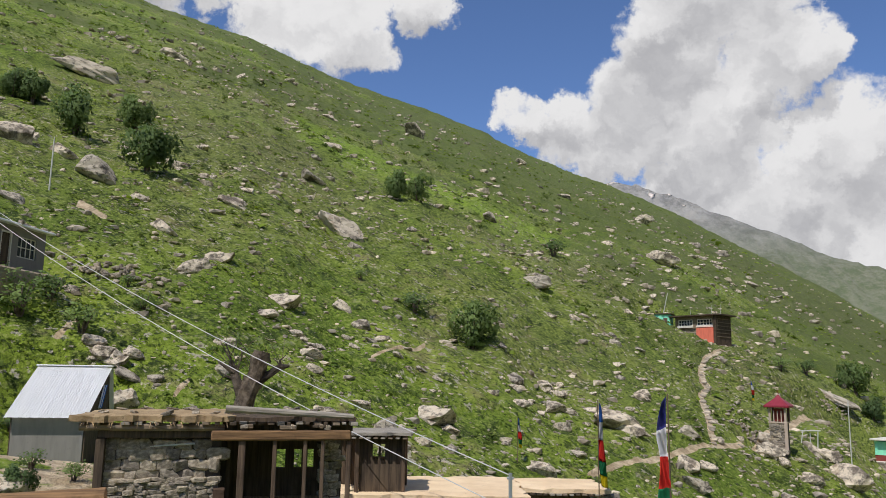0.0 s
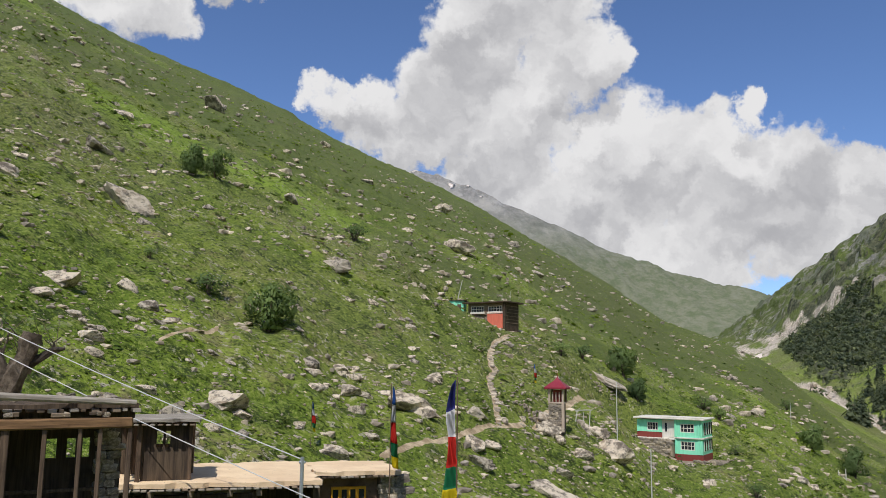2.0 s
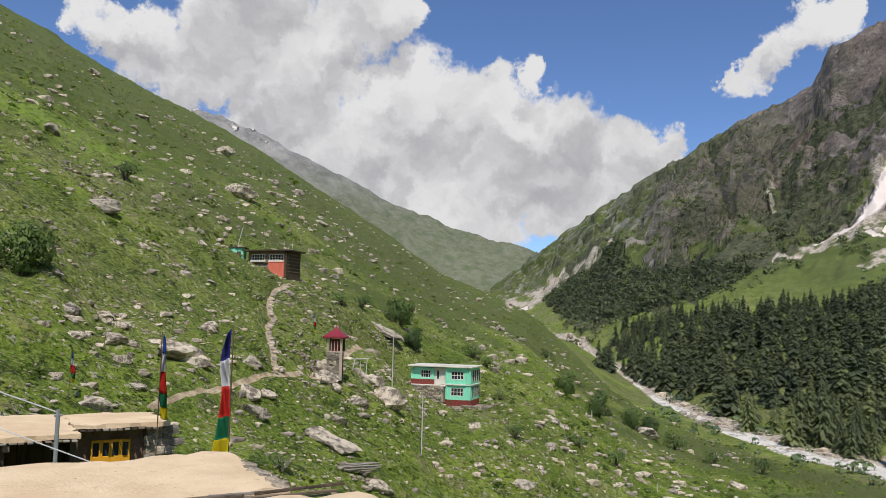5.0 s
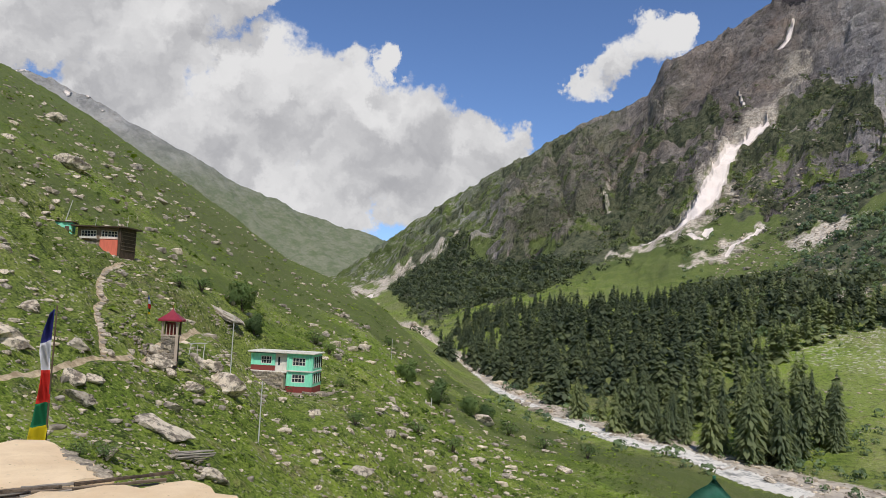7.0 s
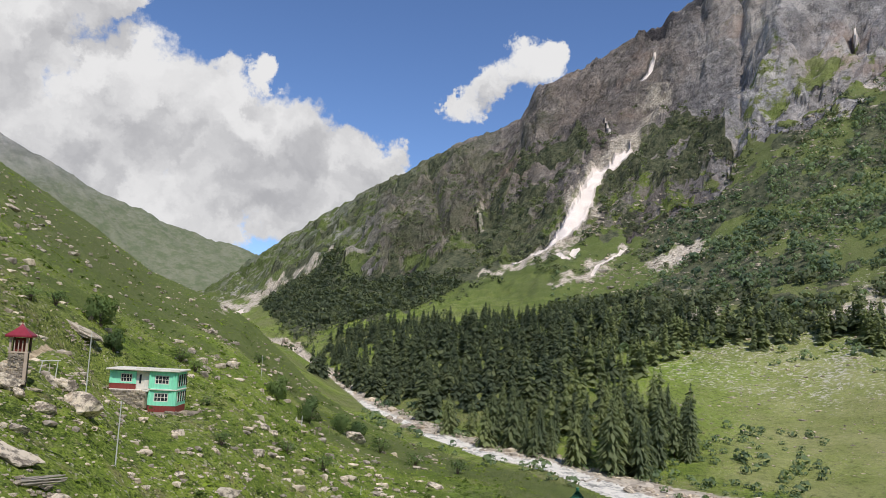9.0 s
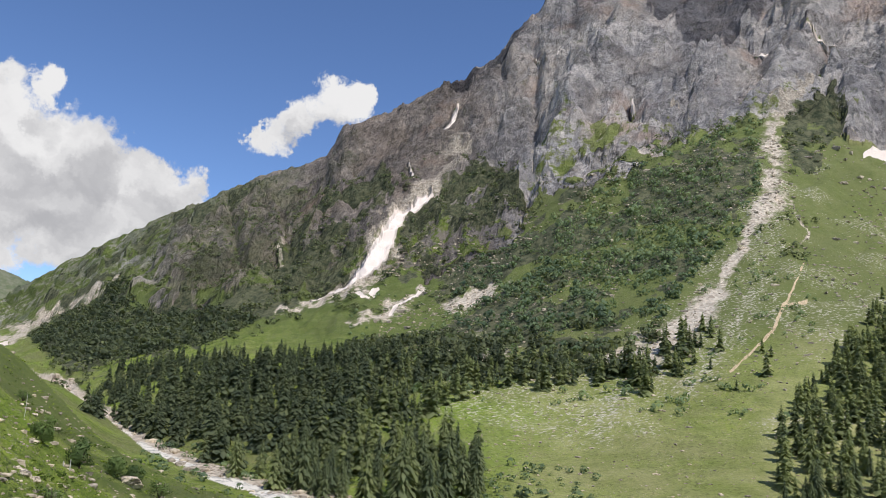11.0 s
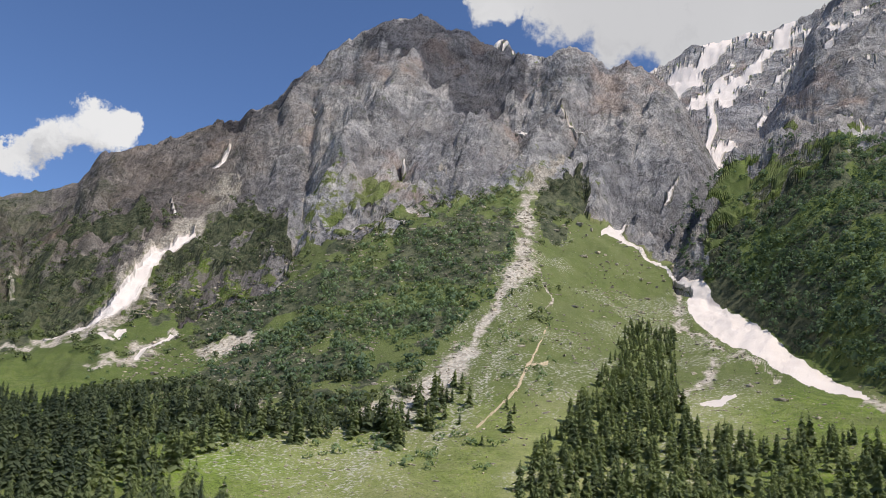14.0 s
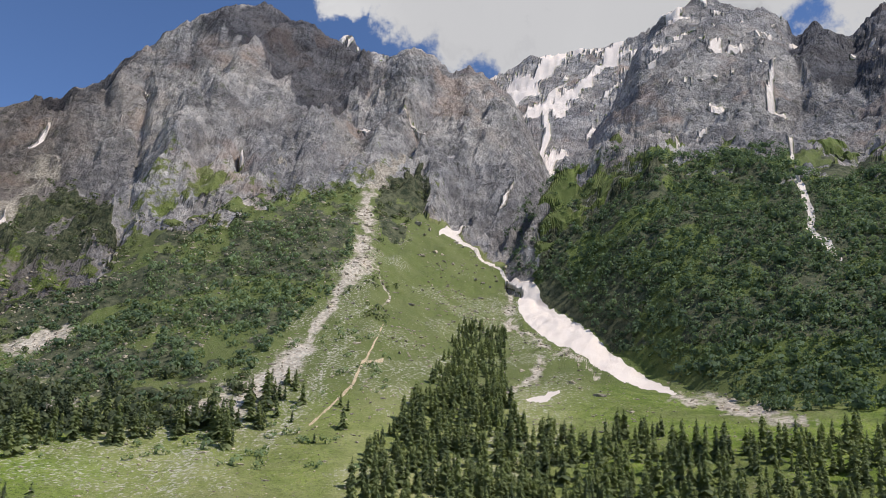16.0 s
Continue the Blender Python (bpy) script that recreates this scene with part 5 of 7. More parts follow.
def crown_shape(seed, leaves, size, lobes=5):
    """The crown of a broad-leaved bush about 1 m tall and wide: clumps of leaves with gaps."""
    g = np.random.RandomState(seed)
    lobe = g.normal(size=(lobes, 3)) * (0.2, 0.2, 0.16) + (0, 0, 0.5)
    which = g.randint(0, lobes, leaves)
    d = g.normal(size=(leaves, 3))
    d /= np.linalg.norm(d, axis=1, keepdims=True)
    centres = lobe[which] + d * g.uniform(0.13, 0.27, (leaves, 1)) * (1, 1, 0.9)
    centres[:, 2] = np.maximum(centres[:, 2], 0.06)
    return quad_leaves(centres, size * g.uniform(0.6, 1.3, leaves), d + 0.6 * g.normal(size=d.shape) + (0, 0, 0.4), g)


FIRS_WEST = [
    (41.3, -3.0), (43.0, -0.2), (47.6, 0.9), (51.84, 1.4), (56.51, 1.54), (62.44, 2.49), (65.93, 2.76), (68.51, 1.85), (71.54, 1.58), (75.55, 1.59), (79.54, 1.89), (80.11, 1.03), (76.12, 0.73),
    (70.66, 0.01), (67.17, -0.36), (63.63, -2.53), (62.44, -4.03), (65.54, -5.2), (68.25, -5.19), (67.89, -8.22), (63.35, -9.18), (58.78, -8.53), (54.15, -7.94), (49.0, -5.93), (45.4, -4.5)]
FIRS_EAST = [
    (87.01, -7.2), (87.78, -1.13), (89.41, 1.39), (91.84, 3.96), (94.0, 7.71), (95.39, 11.01), (97.01, 10.91), (98.04, 9.17), (98.23, 6.18), (98.93, 3.02), (103.6, 2.0), (108.58, 2.58), (113.61, 2.23),
    (120.6, 2.75), (125.58, 3.44), (125.88, -5.06)]
SHRUBS_MIDDLE = [
    (65.46, 8.84), (69.37, 10.14), (72.79, 11.41), (75.46, 13.21), (78.46, 16.05), (82.36, 17.84), (86.41, 17.82), (86.67, 14.43), (85.45, 11.74), (81.7, 8.06), (79.75, 4.51), (75.48, 2.58), (69.9, 3.36),
    (65.83, 4.05), (65.16, 6.21)]
SHRUBS_EAST = [
    (97.77, 14.77), (98.76, 18.14), (101.03, 20.68), (106.22, 22.48), (112.3, 21.69), (117.51, 22.03), (117.98, 20.65), (120.4, 19.25), (126.0, 19.96), (126.54, 4.77), (117.9, 4.83), (110.75, 7.2),
    (105.79, 9.43), (102.39, 12.24), (101.25, 14.18)]


def wood(n, az0, az1, r0, r1, seed, test):
    az, r, g = scatter_polar(n, az0, az1, r0, r1, seed)
    z, a, b, kind, _ = terrain(az, r)
    el = np.degrees(np.arctan2(z, r))
    ok = test(az, el, r, g) & (a[:, 1] < 0.1) & ((a[:, 2] < 0.35) | (r < 640)) & (b[:, 1] < 0.2) & (kind != 0)
    az, r, z = az[ok], r[ok], z[ok]
    return np.stack([r * np.sin(np.radians(az)), r * np.cos(np.radians(az)), z + EYE], -1), r, az, g


firs_a = wood(3100, 41, 81, 235, 800, 11, lambda az, el, r, g: inside(az, el, FIRS_WEST) & (g.uniform(0, 1, len(az)) < np.where((el < -6.5) & (az < 62), 0.55, 0.9)))
firs_b = wood(6000, 84, 126, 225, 820, 12, lambda az, el, r, g: inside(az, el, FIRS_EAST) & (g.uniform(0, 1, len(az)) < 0.85))
firs_c = wood(900, 66, 90, 380, 760, 13, lambda az, el, r, g: (el > 0.2) & (el < 3.8) & (g.uniform(0, 1, len(az)) < 0.10))
firs_d = wood(700, 75, 86, 330, 760, 18, lambda az, el, r, g: inside(az, el, [(77.2, 0.2), (78.4, 2.6), (81.5, 4.2), (83.1, 5.8), (84.4, 4.8), (82.3, 2.5), (80.0, 0.5)]) & (g.uniform(0, 1, len(az)) < 0.5))
fir_places, fir_far, fir_az = (np.concatenate([q[k] for q in (firs_a, firs_b, firs_c, firs_d)]) for k in range(3))
g = np.random.RandomState(21)
fir_tall = np.clip(g.normal(14.5, 4.5, len(fir_far)), 6, 24) * np.where(fir_far > 560, 0.75, 1.0) * np.where(fir_az > 82, 0.74, 1.0)
near = np.argsort(fir_far + 60 * g.uniform(0, 1, len(fir_far)))[:200]


def fir_normals(v):
    n = np.stack([v[:, 0], v[:, 1], np.full(len(v), 0.0)], -1)
    n = n / (np.linalg.norm(n, axis=1, keepdims=True) + 1e-6) + (0, 0, 0.95)
    return n / np.linalg.norm(n, axis=1, keepdims=True)


def fir_tree(seed, whorls=40, arms=11):
    ob = thing("conifer", Matrix(), "tall dark green Himalayan fir standing in the riverside wood", "conifer", "firs by the river")
    v, f = conifer_shape(seed, whorls, arms, 0.55, 2, 0.62)
    mesh = mesh_from(v, turned_out(v, f, fir_normals(v)), "crown")
    mesh.materials.append(NEEDLES)
    mesh.shade_smooth()
    mesh.normals_split_custom_set_from_vertices(fir_normals(v))
    shared("crown", mesh, ob)
    bm = bmesh.new()
    limb(bm, [(0, 0, -0.05), (0, 0, 0.4), (0, 0, 0.96)], [0.016, 0.011, 0.002], 6)
    part("trunk", bm, BARK, ob)
    return ob


def stand(master, place, tall, wide, turn):
    ob = copy_thing(master, Matrix.LocRotScale(place, Euler((0, 0, turn)), None))
    ob.scale = (tall * wide, tall * wide, tall)
    return ob


firs = [fir_tree(k) for k in range(5)]
for k, ob in zip(near[:5], firs):
    ob.matrix_basis = Matrix.LocRotScale(Vector(fir_places[k]), None, (fir_tall[k],) * 3)
for k in near[5:]:
    stand(firs[k % 5], Vector(fir_places[k]), fir_tall[k], g.uniform(0.85, 1.15), g.uniform(0, 6.3))
rest = np.setdiff1d(np.arange(len(fir_far)), near)
# western and upper firs, whose shade is painted by darker needles
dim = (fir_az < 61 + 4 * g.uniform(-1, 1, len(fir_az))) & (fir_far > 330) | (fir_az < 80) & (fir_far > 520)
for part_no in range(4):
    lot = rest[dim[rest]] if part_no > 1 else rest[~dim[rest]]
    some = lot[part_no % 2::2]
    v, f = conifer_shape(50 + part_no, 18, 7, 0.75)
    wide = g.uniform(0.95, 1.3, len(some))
    joined("fir_wood", v, f, fir_places[some], np.stack([fir_tall[some] * wide, fir_tall[some] * wide, fir_tall[some]], -1), g.uniform(0, 6.3, len(some)), SHADED_NEEDLES if part_no > 1 else NEEDLES, "dense dark green fir wood on the far river bank", "wood", fir_normals(v))

BIRCH = leaf_material("birch_leaves", (0.108, 0.158, 0.1), (0.215, 0.29, 0.175))
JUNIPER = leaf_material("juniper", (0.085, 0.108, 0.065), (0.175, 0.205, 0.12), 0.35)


def canopy_shape(seed, leaves, size, lobes=3):
    """A rounded bush crown 1 m wide: an uneven shell of leaves that face outward."""
    g = np.random.RandomState(seed)
    lobe = g.normal(size=(lobes, 3)) * (0.2, 0.2, 0.1) + (0, 0, 0.3)
    d = g.normal(size=(leaves, 3)) + (0, 0, 0.45)
    d /= np.linalg.norm(d, axis=1, keepdims=True)
    centres = lobe[g.randint(0, lobes, leaves)] + d * g.uniform(0.24, 0.33, (leaves, 1))
    centres[:, 2] = np.maximum(centres[:, 2], 0.05)
    normals = d + 0.28 * g.normal(size=d.shape)
    return quad_leaves(centres, size * g.uniform(0.6, 1.3, leaves), normals / np.linalg.norm(normals, axis=1, keepdims=True), g)


WOOD_EDGE = [
    (49.95, 1.5), (55.51, 2.11), (61.38, 3.31), (65.35, 3.82), (69.35, 3.92), (75.28, 5.18), (79.25, 5.87), (80.94, 3.39), (79.56, 1.69), (73.57, 1.24), (67.62, 0.38), (59.61, 0.16)]


def thickets(az, el):
    return np.any([inside(az, el, polygon) for polygon in THICKETS], 0)


# each stand: places, mean width of a bush in metres, leaves
bush_sets = [
    (wood(3600, 66, 89, 440, 1150, 14, lambda az, el, r, g: inside(az + g.normal(0, 0.9, len(az)), el + g.normal(0, 0.6, len(az)), GROVE) & clumped(az, r, g, 0.4, 45.0)), 8.5, BIRCH),
    (wood(6500, 62, 88, 440, 1100, 24, lambda az, el, r, g: inside(az, el, SHRUBS_MIDDLE) & ~inside(az, el, GROVE) & clumped(az, r, g, 0.47, 40.0)), 7.5, BIRCH),
    (wood(3800, 58, 86, 430, 760, 25, lambda az, el, r, g: inside(az, el, WOOD_EDGE) & clumped(az, r, g, 0.44, 40.0)), 8.5, JUNIPER),
    (wood(14500, 96, 127, 520, 1500, 15, lambda az, el, r, g: (inside(az, el, SHRUBS_EAST) | inside(az - 0.6, el + 1.3, SHRUBS_EAST)) & (g.uniform(0, 1, len(az)) < np.clip(0.95 - 0.3 * (el > 15) * (az < 112) - 0.5 * inside(az, el, CRAGS[3]), 0, 1))), 9.5, BIRCH),
    (wood(8500, 38, 94, 600, 1500, 16, lambda az, el, r, g: thickets(az + g.normal(0, 0.7, len(az)), el + g.normal(0, 0.5, len(az))) & clumped(az, r, g, 0.42, 45.0)), 8.5, JUNIPER),
    (wood(9000, 40, 90, 700, 1500, 17, lambda az, el, r, g: (el > 5) & (el < np.interp(az, [40, 46, 55, 66, 75, 88], [8.5, 11, 14, 15.7, 17.4, 19.8])) & ~thickets(az, el) & clumped(az, r, g, 0.47, 60.0) & (g.uniform(0, 1, len(az)) < np.where(az < 62, 0.8, 0.4))), 7.5, JUNIPER),
    (wood(3400, 37, 53, 560, 1500, 26, lambda az, el, r, g: inside(az, el, THICKETS[2])), 11.0, JUNIPER),
    (wood(1500, 58, 90, 330, 900, 19, lambda az, el, r, g: (el > -1) & (el < 10) & clumped(az, r, g, 0.56, 50.0)), 5.0, BIRCH),
    (wood(500, 45, 76, 215, 420, 20, lambda az, el, r, g: (el < -5)), 3.8, BIRCH)]
for number, ((places, far, az, g), wide, mat) in enumerate(bush_sets):
    v, f = canopy_shape(70 + number, 33, 0.126)
    size = wide * np.clip(g.lognormal(0, 0.3, len(far)), 0.5, 1.8)
    joined("bush_wood", v, f, places - [0, 0, 0.3], np.stack([size, size, size * g.uniform(0.8, 1.15, len(far))], -1), g.uniform(0, 6.3, len(far)), mat, "dense green birch and juniper scrub on the mountain slopes", "scrub", rounded_normals(v, (0, 0, 0.12)))

# low plants on the near hill
def tussock_shape(seed, leaves=9):
    """A low dome of leaves that face the sky."""
    g = np.random.RandomState(seed)
    d = g.normal(size=(leaves, 3)) * (0.5, 0.5, 0.0)
    d[:, 2] = 0.5 - 0.8 * (d[:, 0] ** 2 + d[:, 1] ** 2)
    normals = d * (0.9, 0.9, 0) + (0, 0, 1) + 0.35 * g.normal(size=d.shape)
    normals /= np.linalg.norm(normals, axis=1, keepdims=True)
    return quad_leaves(d * (0.9, 0.9, 0.4), 0.28 * g.uniform(0.7, 1.3, leaves), normals, g)


az, r, g = scatter_polar(30000, -31, 58, 13, 520, 31, 0.0)
z, a, b, kind, _ = terrain(az, r)
ok = (kind == 0) & (b[:, 0] < 0.3) & clumped(az, r, g, 0.46, 14.0) & ~((az > -18) & (az < 20) & (r < 33)) & (g.uniform(0, 1, len(r)) < np.interp(r, [13, 40, 60], [0.25, 0.6, 1.0]))
az, r, z = az[ok], r[ok], z[ok]
size = (0.0026 * np.minimum(r, 260) + 0.12) * g.lognormal(0, 0.45, len(r))
places = np.stack([r * np.sin(np.radians(az)), r * np.cos(np.radians(az)), z + EYE - 0.05], -1)
for number in range(3):
    v, f = tussock_shape(90 + number)
    joined("weeds", v, f, places[number::3], np.stack([size[number::3]] * 3, -1), g.uniform(0, 6.3, len(places[number::3])), WEED, "low green weeds and grass tussocks over the hillside", "grass")


az, r, g = scatter_polar(9000, -31, 56, 34, 330, 37, 0.3)
z, a, b, kind, _ = terrain(az, r)
el = np.degrees(np.arctan2(z, r))
dense = np.interp(az, [-31, -16, -8, 30, 40], [0.5, 0.5, 0.56, 0.56, 0.5]) - 0.07 * ((az < -15) & (el > 0) & (el < 5.5))
ok = (kind == 0) & (b[:, 0] < 0.2) & (fbm(r * np.sin(np.radians(az)) / 11, r * np.cos(np.radians(az)) / 11, 4, 251) + g.uniform(-0.05, 0.05, len(r)) > dense)
az, r, z = az[ok], r[ok], z[ok]
size = np.clip(g.lognormal(-0.45, 0.45, len(r)), 0.25, 2.0) * np.clip(r / 90, 0.6, 1.6)
places = np.stack([r * np.sin(np.radians(az)), r * np.cos(np.radians(az)), z + EYE - 0.08 * size], -1)
for number in range(3):
    v, f = canopy_shape(96 + number, 32, 0.11)
    some = slice(number, None, 3)
    joined("low_scrub", v, f, places[some], np.stack([size[some], size[some], size[some] * 0.6], -1), g.uniform(0, 6.3, len(places[some])), LOW_SCRUB, "low dark green scrub between the stones of the hillside", "scrub", rounded_normals(v, (0, 0, 0.12)))


def leafy_tree(seed, leaves=2600, stems=4, slim=1.0):
    """A small broad-leaved tree 1 m tall: forked trunk, limbs and a loose crown."""
    ob = thing("tree", Matrix(), "small broad-leaved tree with a loose green crown on the slope", "tree", "trees on the hillside")
    q = random.Random(seed)
    bm = bmesh.new()
    for k in range(stems):
        a = 6.28 * k / stems + q.uniform(-0.5, 0.5)
        lean = q.uniform(0.1, 0.3)
        limb(bm, [(0.02 * math.cos(a), 0.02 * math.sin(a), -0.08), (lean * 0.4 * math.cos(a), lean * 0.4 * math.sin(a), 0.3), (lean * math.cos(a), lean * math.sin(a), 0.75)], [0.03, 0.02, 0.004], 6)
    part("trunk", bm, BARK, ob)
    v, f = crown_shape(seed, leaves, 0.034, 16)
    mesh = mesh_from(v * (slim, slim, 1.0), turned_out(v, f, rounded_normals(v, (0, 0, 0.3))), "crown")
    mesh.materials.append(LEAVES)
    mesh.shade_smooth()
    mesh.normals_split_custom_set_from_vertices(rounded_normals(v, (0, 0, 0.3)))
    shared("crown", mesh, ob)
    return ob


TREES = [(2.3, 2.4, 3.4), (-28.4, 17.2, 2.2), (-25.7, 15.7, 3.2), (-21.9, 16.5, 2.5), (-21.0, 13.9, 3.3), (-3.4, 13.0, 2.0), (-1.9, 13.0, 1.8), (-26.9, -7.2, 1.9), (27.3, -0.4, 2.0), (39.1, -4.9, 1.5), (41.4, -6.4, 1.6), (43.6, -7.0, 1.5), (44.9, -7.4, 1.2), (28.2, -2.0, 1.3), (-29.6, 17.5, 1.8)]
SHRUBS = [(-5.9, 7.2, 1.0), (-26.4, -5.7, 1.7), (-24.8, -4.9, 1.5), (-23.9, -6.5, 1.6), (-27.8, -3.3, 1.6), (-1.9, 4.9, 2.2), (-24.2, 2.8, 2.6), (-27.9, 3.8, 3.2), (-21.6, 6.0, 1.2), (8.1, 9.0, 1.6), (32.5, -2.5, 1.3), (31.1, -4.9, 1.0), (35.6, -8.0, 1.2), (37.7, -2.4, 0.9), (-29.0, 5.2, 2.6), (-26.3, 4.8, 2.4), (-20.5, 4.5, 1.6), (23.0, 1.0, 1.4), (24.5, 0.8, 1.2), (17.6, -10.2, 1.5), (19.2, -10.4, 1.6), (33.5, -3.2, 1.1), (46.5, -8.2, 1.4), (49, -9, 1.3), (52, -9.4, 1.2), (34.5, -5.4, 1.0), (40.0, -8.5, 1.3), (42.6, -9.6, 1.5)]
trees = [leafy_tree(k) for k in range(4)]
for k, (az, el, tall) in enumerate(TREES):
    spot = on_ground(az, el)
    tall = radians(tall) * math.hypot(spot.x, spot.y) * 1.1
    if k < 4:
        trees[k].matrix_basis = Matrix.LocRotScale(spot, None, (tall * 0.78, tall * 0.78, tall))
    else:
        stand(trees[k % 4], spot, tall, 0.85, k * 1.7)
shrubs = []
for k, (az, el, tall) in enumerate(SHRUBS):
    spot = on_ground(az, el)
    tall = radians(tall) * math.hypot(spot.x, spot.y)
    if k < 3:
        ob = leafy_tree(40 + k, 500, 5)
        ob.name = "shrub"
        tagged(ob, "low dense green shrub growing between the stones", "shrub", "shrubs on the hillside")
        ob.matrix_basis = Matrix.LocRotScale(spot, None, (tall * 1.3, tall * 1.3, tall * 0.85))
        shrubs.append(ob)
    else:
        stand(shrubs[k % 3], spot, tall * 0.85, 1.5, k * 2.1)

# ---------------------------------------------------------------- building materials


def grained(dark, light, scale=1.0, axis=0):
    """Weathered timber: grain along one axis, stains and splits."""
    def build(n, p):
        stretch = [14.0 * scale] * 3
        stretch[axis] = 0.9 * scale
        q = n.add("ShaderNodeMapping", {"Vector": p, "Scale": tuple(stretch)}).outputs[0]
        grain, stain = n.noise(q, 1.0, 6, 0.65), n.noise(p, 1.8 * scale, 4, 0.6)
        colour = n.mix(n.ramp(grain, 0.3, 0.7), dark, light)
        return n.mix(n.ramp(stain, 0.52, 0.72, 0.0, 0.6), colour, tuple(c * 0.5 for c in dark)), grain
    return build


def painted(colour, worn=(0.4, 0.36, 0.3)):
    """Old paint or plaster with streaks and worn patches."""
    def build(n, p):
        streak = n.add("ShaderNodeMapping", {"Vector": p, "Scale": (3.0, 3.0, 0.5)}).outputs[0]
        base = n.mix(n.ramp(n.noise(streak, 1.5, 5, 0.6), 0.35, 0.75), colour, tuple(c * 0.82 for c in colour))
        return n.mix(n.ramp(n.noise(p, 2.4, 6, 0.7), 0.64, 0.72, 0.0, 0.55), base, worn), n.noise(p, 22.0, 3)
    return build


def sandy(n, p):
    """Beaten pale earth with faint stains and grit."""
    colour = n.mix(n.ramp(n.noise(p, 0.9, 6, 0.6), 0.3, 0.7), (0.74, 0.545, 0.345), (0.88, 0.685, 0.455))
    colour = n.mix(n.ramp(n.noise(p, 11.0, 4, 0.6), 0.66, 0.7, 0.0, 0.7), colour, (0.3, 0.25, 0.14))
    colour = n.mix(n.ramp(n.noise(p, 5.0, 6, 0.7), 0.6, 0.7, 0.0, 0.5), colour, (0.5, 0.4, 0.25))
    return colour, n.noise(p, 14.0, 5, 0.7)


EARTH = material("earth_roof", sandy, 0.95, 0.03)
STRAW = material("straw", mottled((0.4, 0.28, 0.15), (0.66, 0.49, 0.29), 2.0), 0.95, 0.03)
TIMBER = material("timber", grained((0.13, 0.095, 0.065), (0.3, 0.235, 0.17)), 0.85, 0.01)
TIMBER_UP = material("upright_timber", grained((0.075, 0.05, 0.035), (0.18, 0.125, 0.085), 1.0, 2), 0.85, 0.01)
GREY_WOOD = material("grey_wood", grained((0.2, 0.175, 0.145), (0.42, 0.38, 0.32)), 0.9, 0.01)
OLD_WOOD = material("dark_wood", grained((0.05, 0.037, 0.028), (0.13, 0.095, 0.065), 1.0, 2), 0.85, 0.01)
BEAM_WOOD = material("beam_wood", grained((0.09, 0.052, 0.028), (0.3, 0.175, 0.085)), 0.8, 0.01)
MUD = material("mud_wall", mottled((0.12, 0.075, 0.05), (0.22, 0.145, 0.1), 1.0), 0.95, 0.02)
WALL_STONE = material("wall_stone", mottled((0.23, 0.195, 0.15), (0.58, 0.505, 0.4), 2.5), 0.92, 0.015)
PALE_MUD = material("pale_mud", mottled((0.34, 0.29, 0.23), (0.56, 0.5, 0.41), 1.4), 0.95, 0.04)
MORTAR = material("mortar", mottled((0.07, 0.06, 0.05), (0.14, 0.12, 0.1), 2.0), 0.95, 0.02)
CEMENT = material("cement", painted((0.25, 0.235, 0.215), (0.17, 0.155, 0.14)), 0.9, 0.004)
TIN = material("tin_sheet", lambda n, p: n.mix(n.noise(p, 1.6, 5), (0.93, 0.935, 0.95), (0.99, 0.99, 0.99)), 0.22, 0.002, Specular_IOR_Level=0.6)
MINT = material("mint_paint", painted((0.3, 0.85, 0.58), (0.4, 0.78, 0.6)), 0.7, 0.003)
MAROON = material("maroon_paint", painted((0.24, 0.055, 0.045), (0.2, 0.08, 0.06)), 0.7, 0.003)
CREAM = material("cream_paint", painted((0.74, 0.7, 0.62), (0.55, 0.5, 0.42)), 0.7, 0.003)
TAN = material("tan_plaster", painted((0.5, 0.4, 0.32), (0.35, 0.29, 0.23)), 0.8, 0.004)
CORAL = material("coral_paint", painted((0.78, 0.2, 0.13), (0.6, 0.25, 0.18)), 0.75, 0.003)
YELLOW = material("yellow_paint", painted((0.8, 0.4, 0.03), (0.55, 0.3, 0.08)), 0.55, 0.002)
ROOF_RED = material("red_sheet", painted((0.27, 0.03, 0.05), (0.2, 0.04, 0.05)), 0.5, 0.003)
TERRACE = material("terrace_earth", mottled((0.36, 0.29, 0.21), (0.52, 0.43, 0.32), 0.7), 0.95, 0.03)
STEEL = material("galvanised_steel", painted((0.5, 0.53, 0.57), (0.4, 0.4, 0.4)), 0.45, 0.001, Metallic=0.6)
PALE_POLE = material("pale_pole", painted((0.55, 0.55, 0.5), (0.4, 0.38, 0.33)), 0.7, 0.002)
WIRE = material("wire", painted((0.62, 0.62, 0.6), (0.5, 0.5, 0.5)), 0.5, 0.001)
TARP = material("green_tarpaulin", painted((0.05, 0.2, 0.13), (0.09, 0.26, 0.18)), 0.6, 0.004)
GLASS = material("window_glass", lambda n, p: n.mix(n.noise(p, 1.0), (0.02, 0.025, 0.03), (0.05, 0.06, 0.07)), 0.08)
CLOTHS = [material(name, painted(c, tuple(min(1, v * 1.1 + 0.02) for v in c)), 0.8, 0.003, Transmission_Weight=0.0) for name, c in (("blue_cloth", (0.035, 0.04, 0.22)), ("white_cloth", (0.74, 0.74, 0.78)), ("red_cloth", (0.62, 0.035, 0.025)), ("green_cloth", (0.02, 0.21, 0.09)), ("yellow_cloth", (0.82, 0.65, 0.02)))]
SKY_CLOTH = material("sky_blue_cloth", painted((0.04, 0.14, 0.5), (0.06, 0.18, 0.55)), 0.8, 0.003)


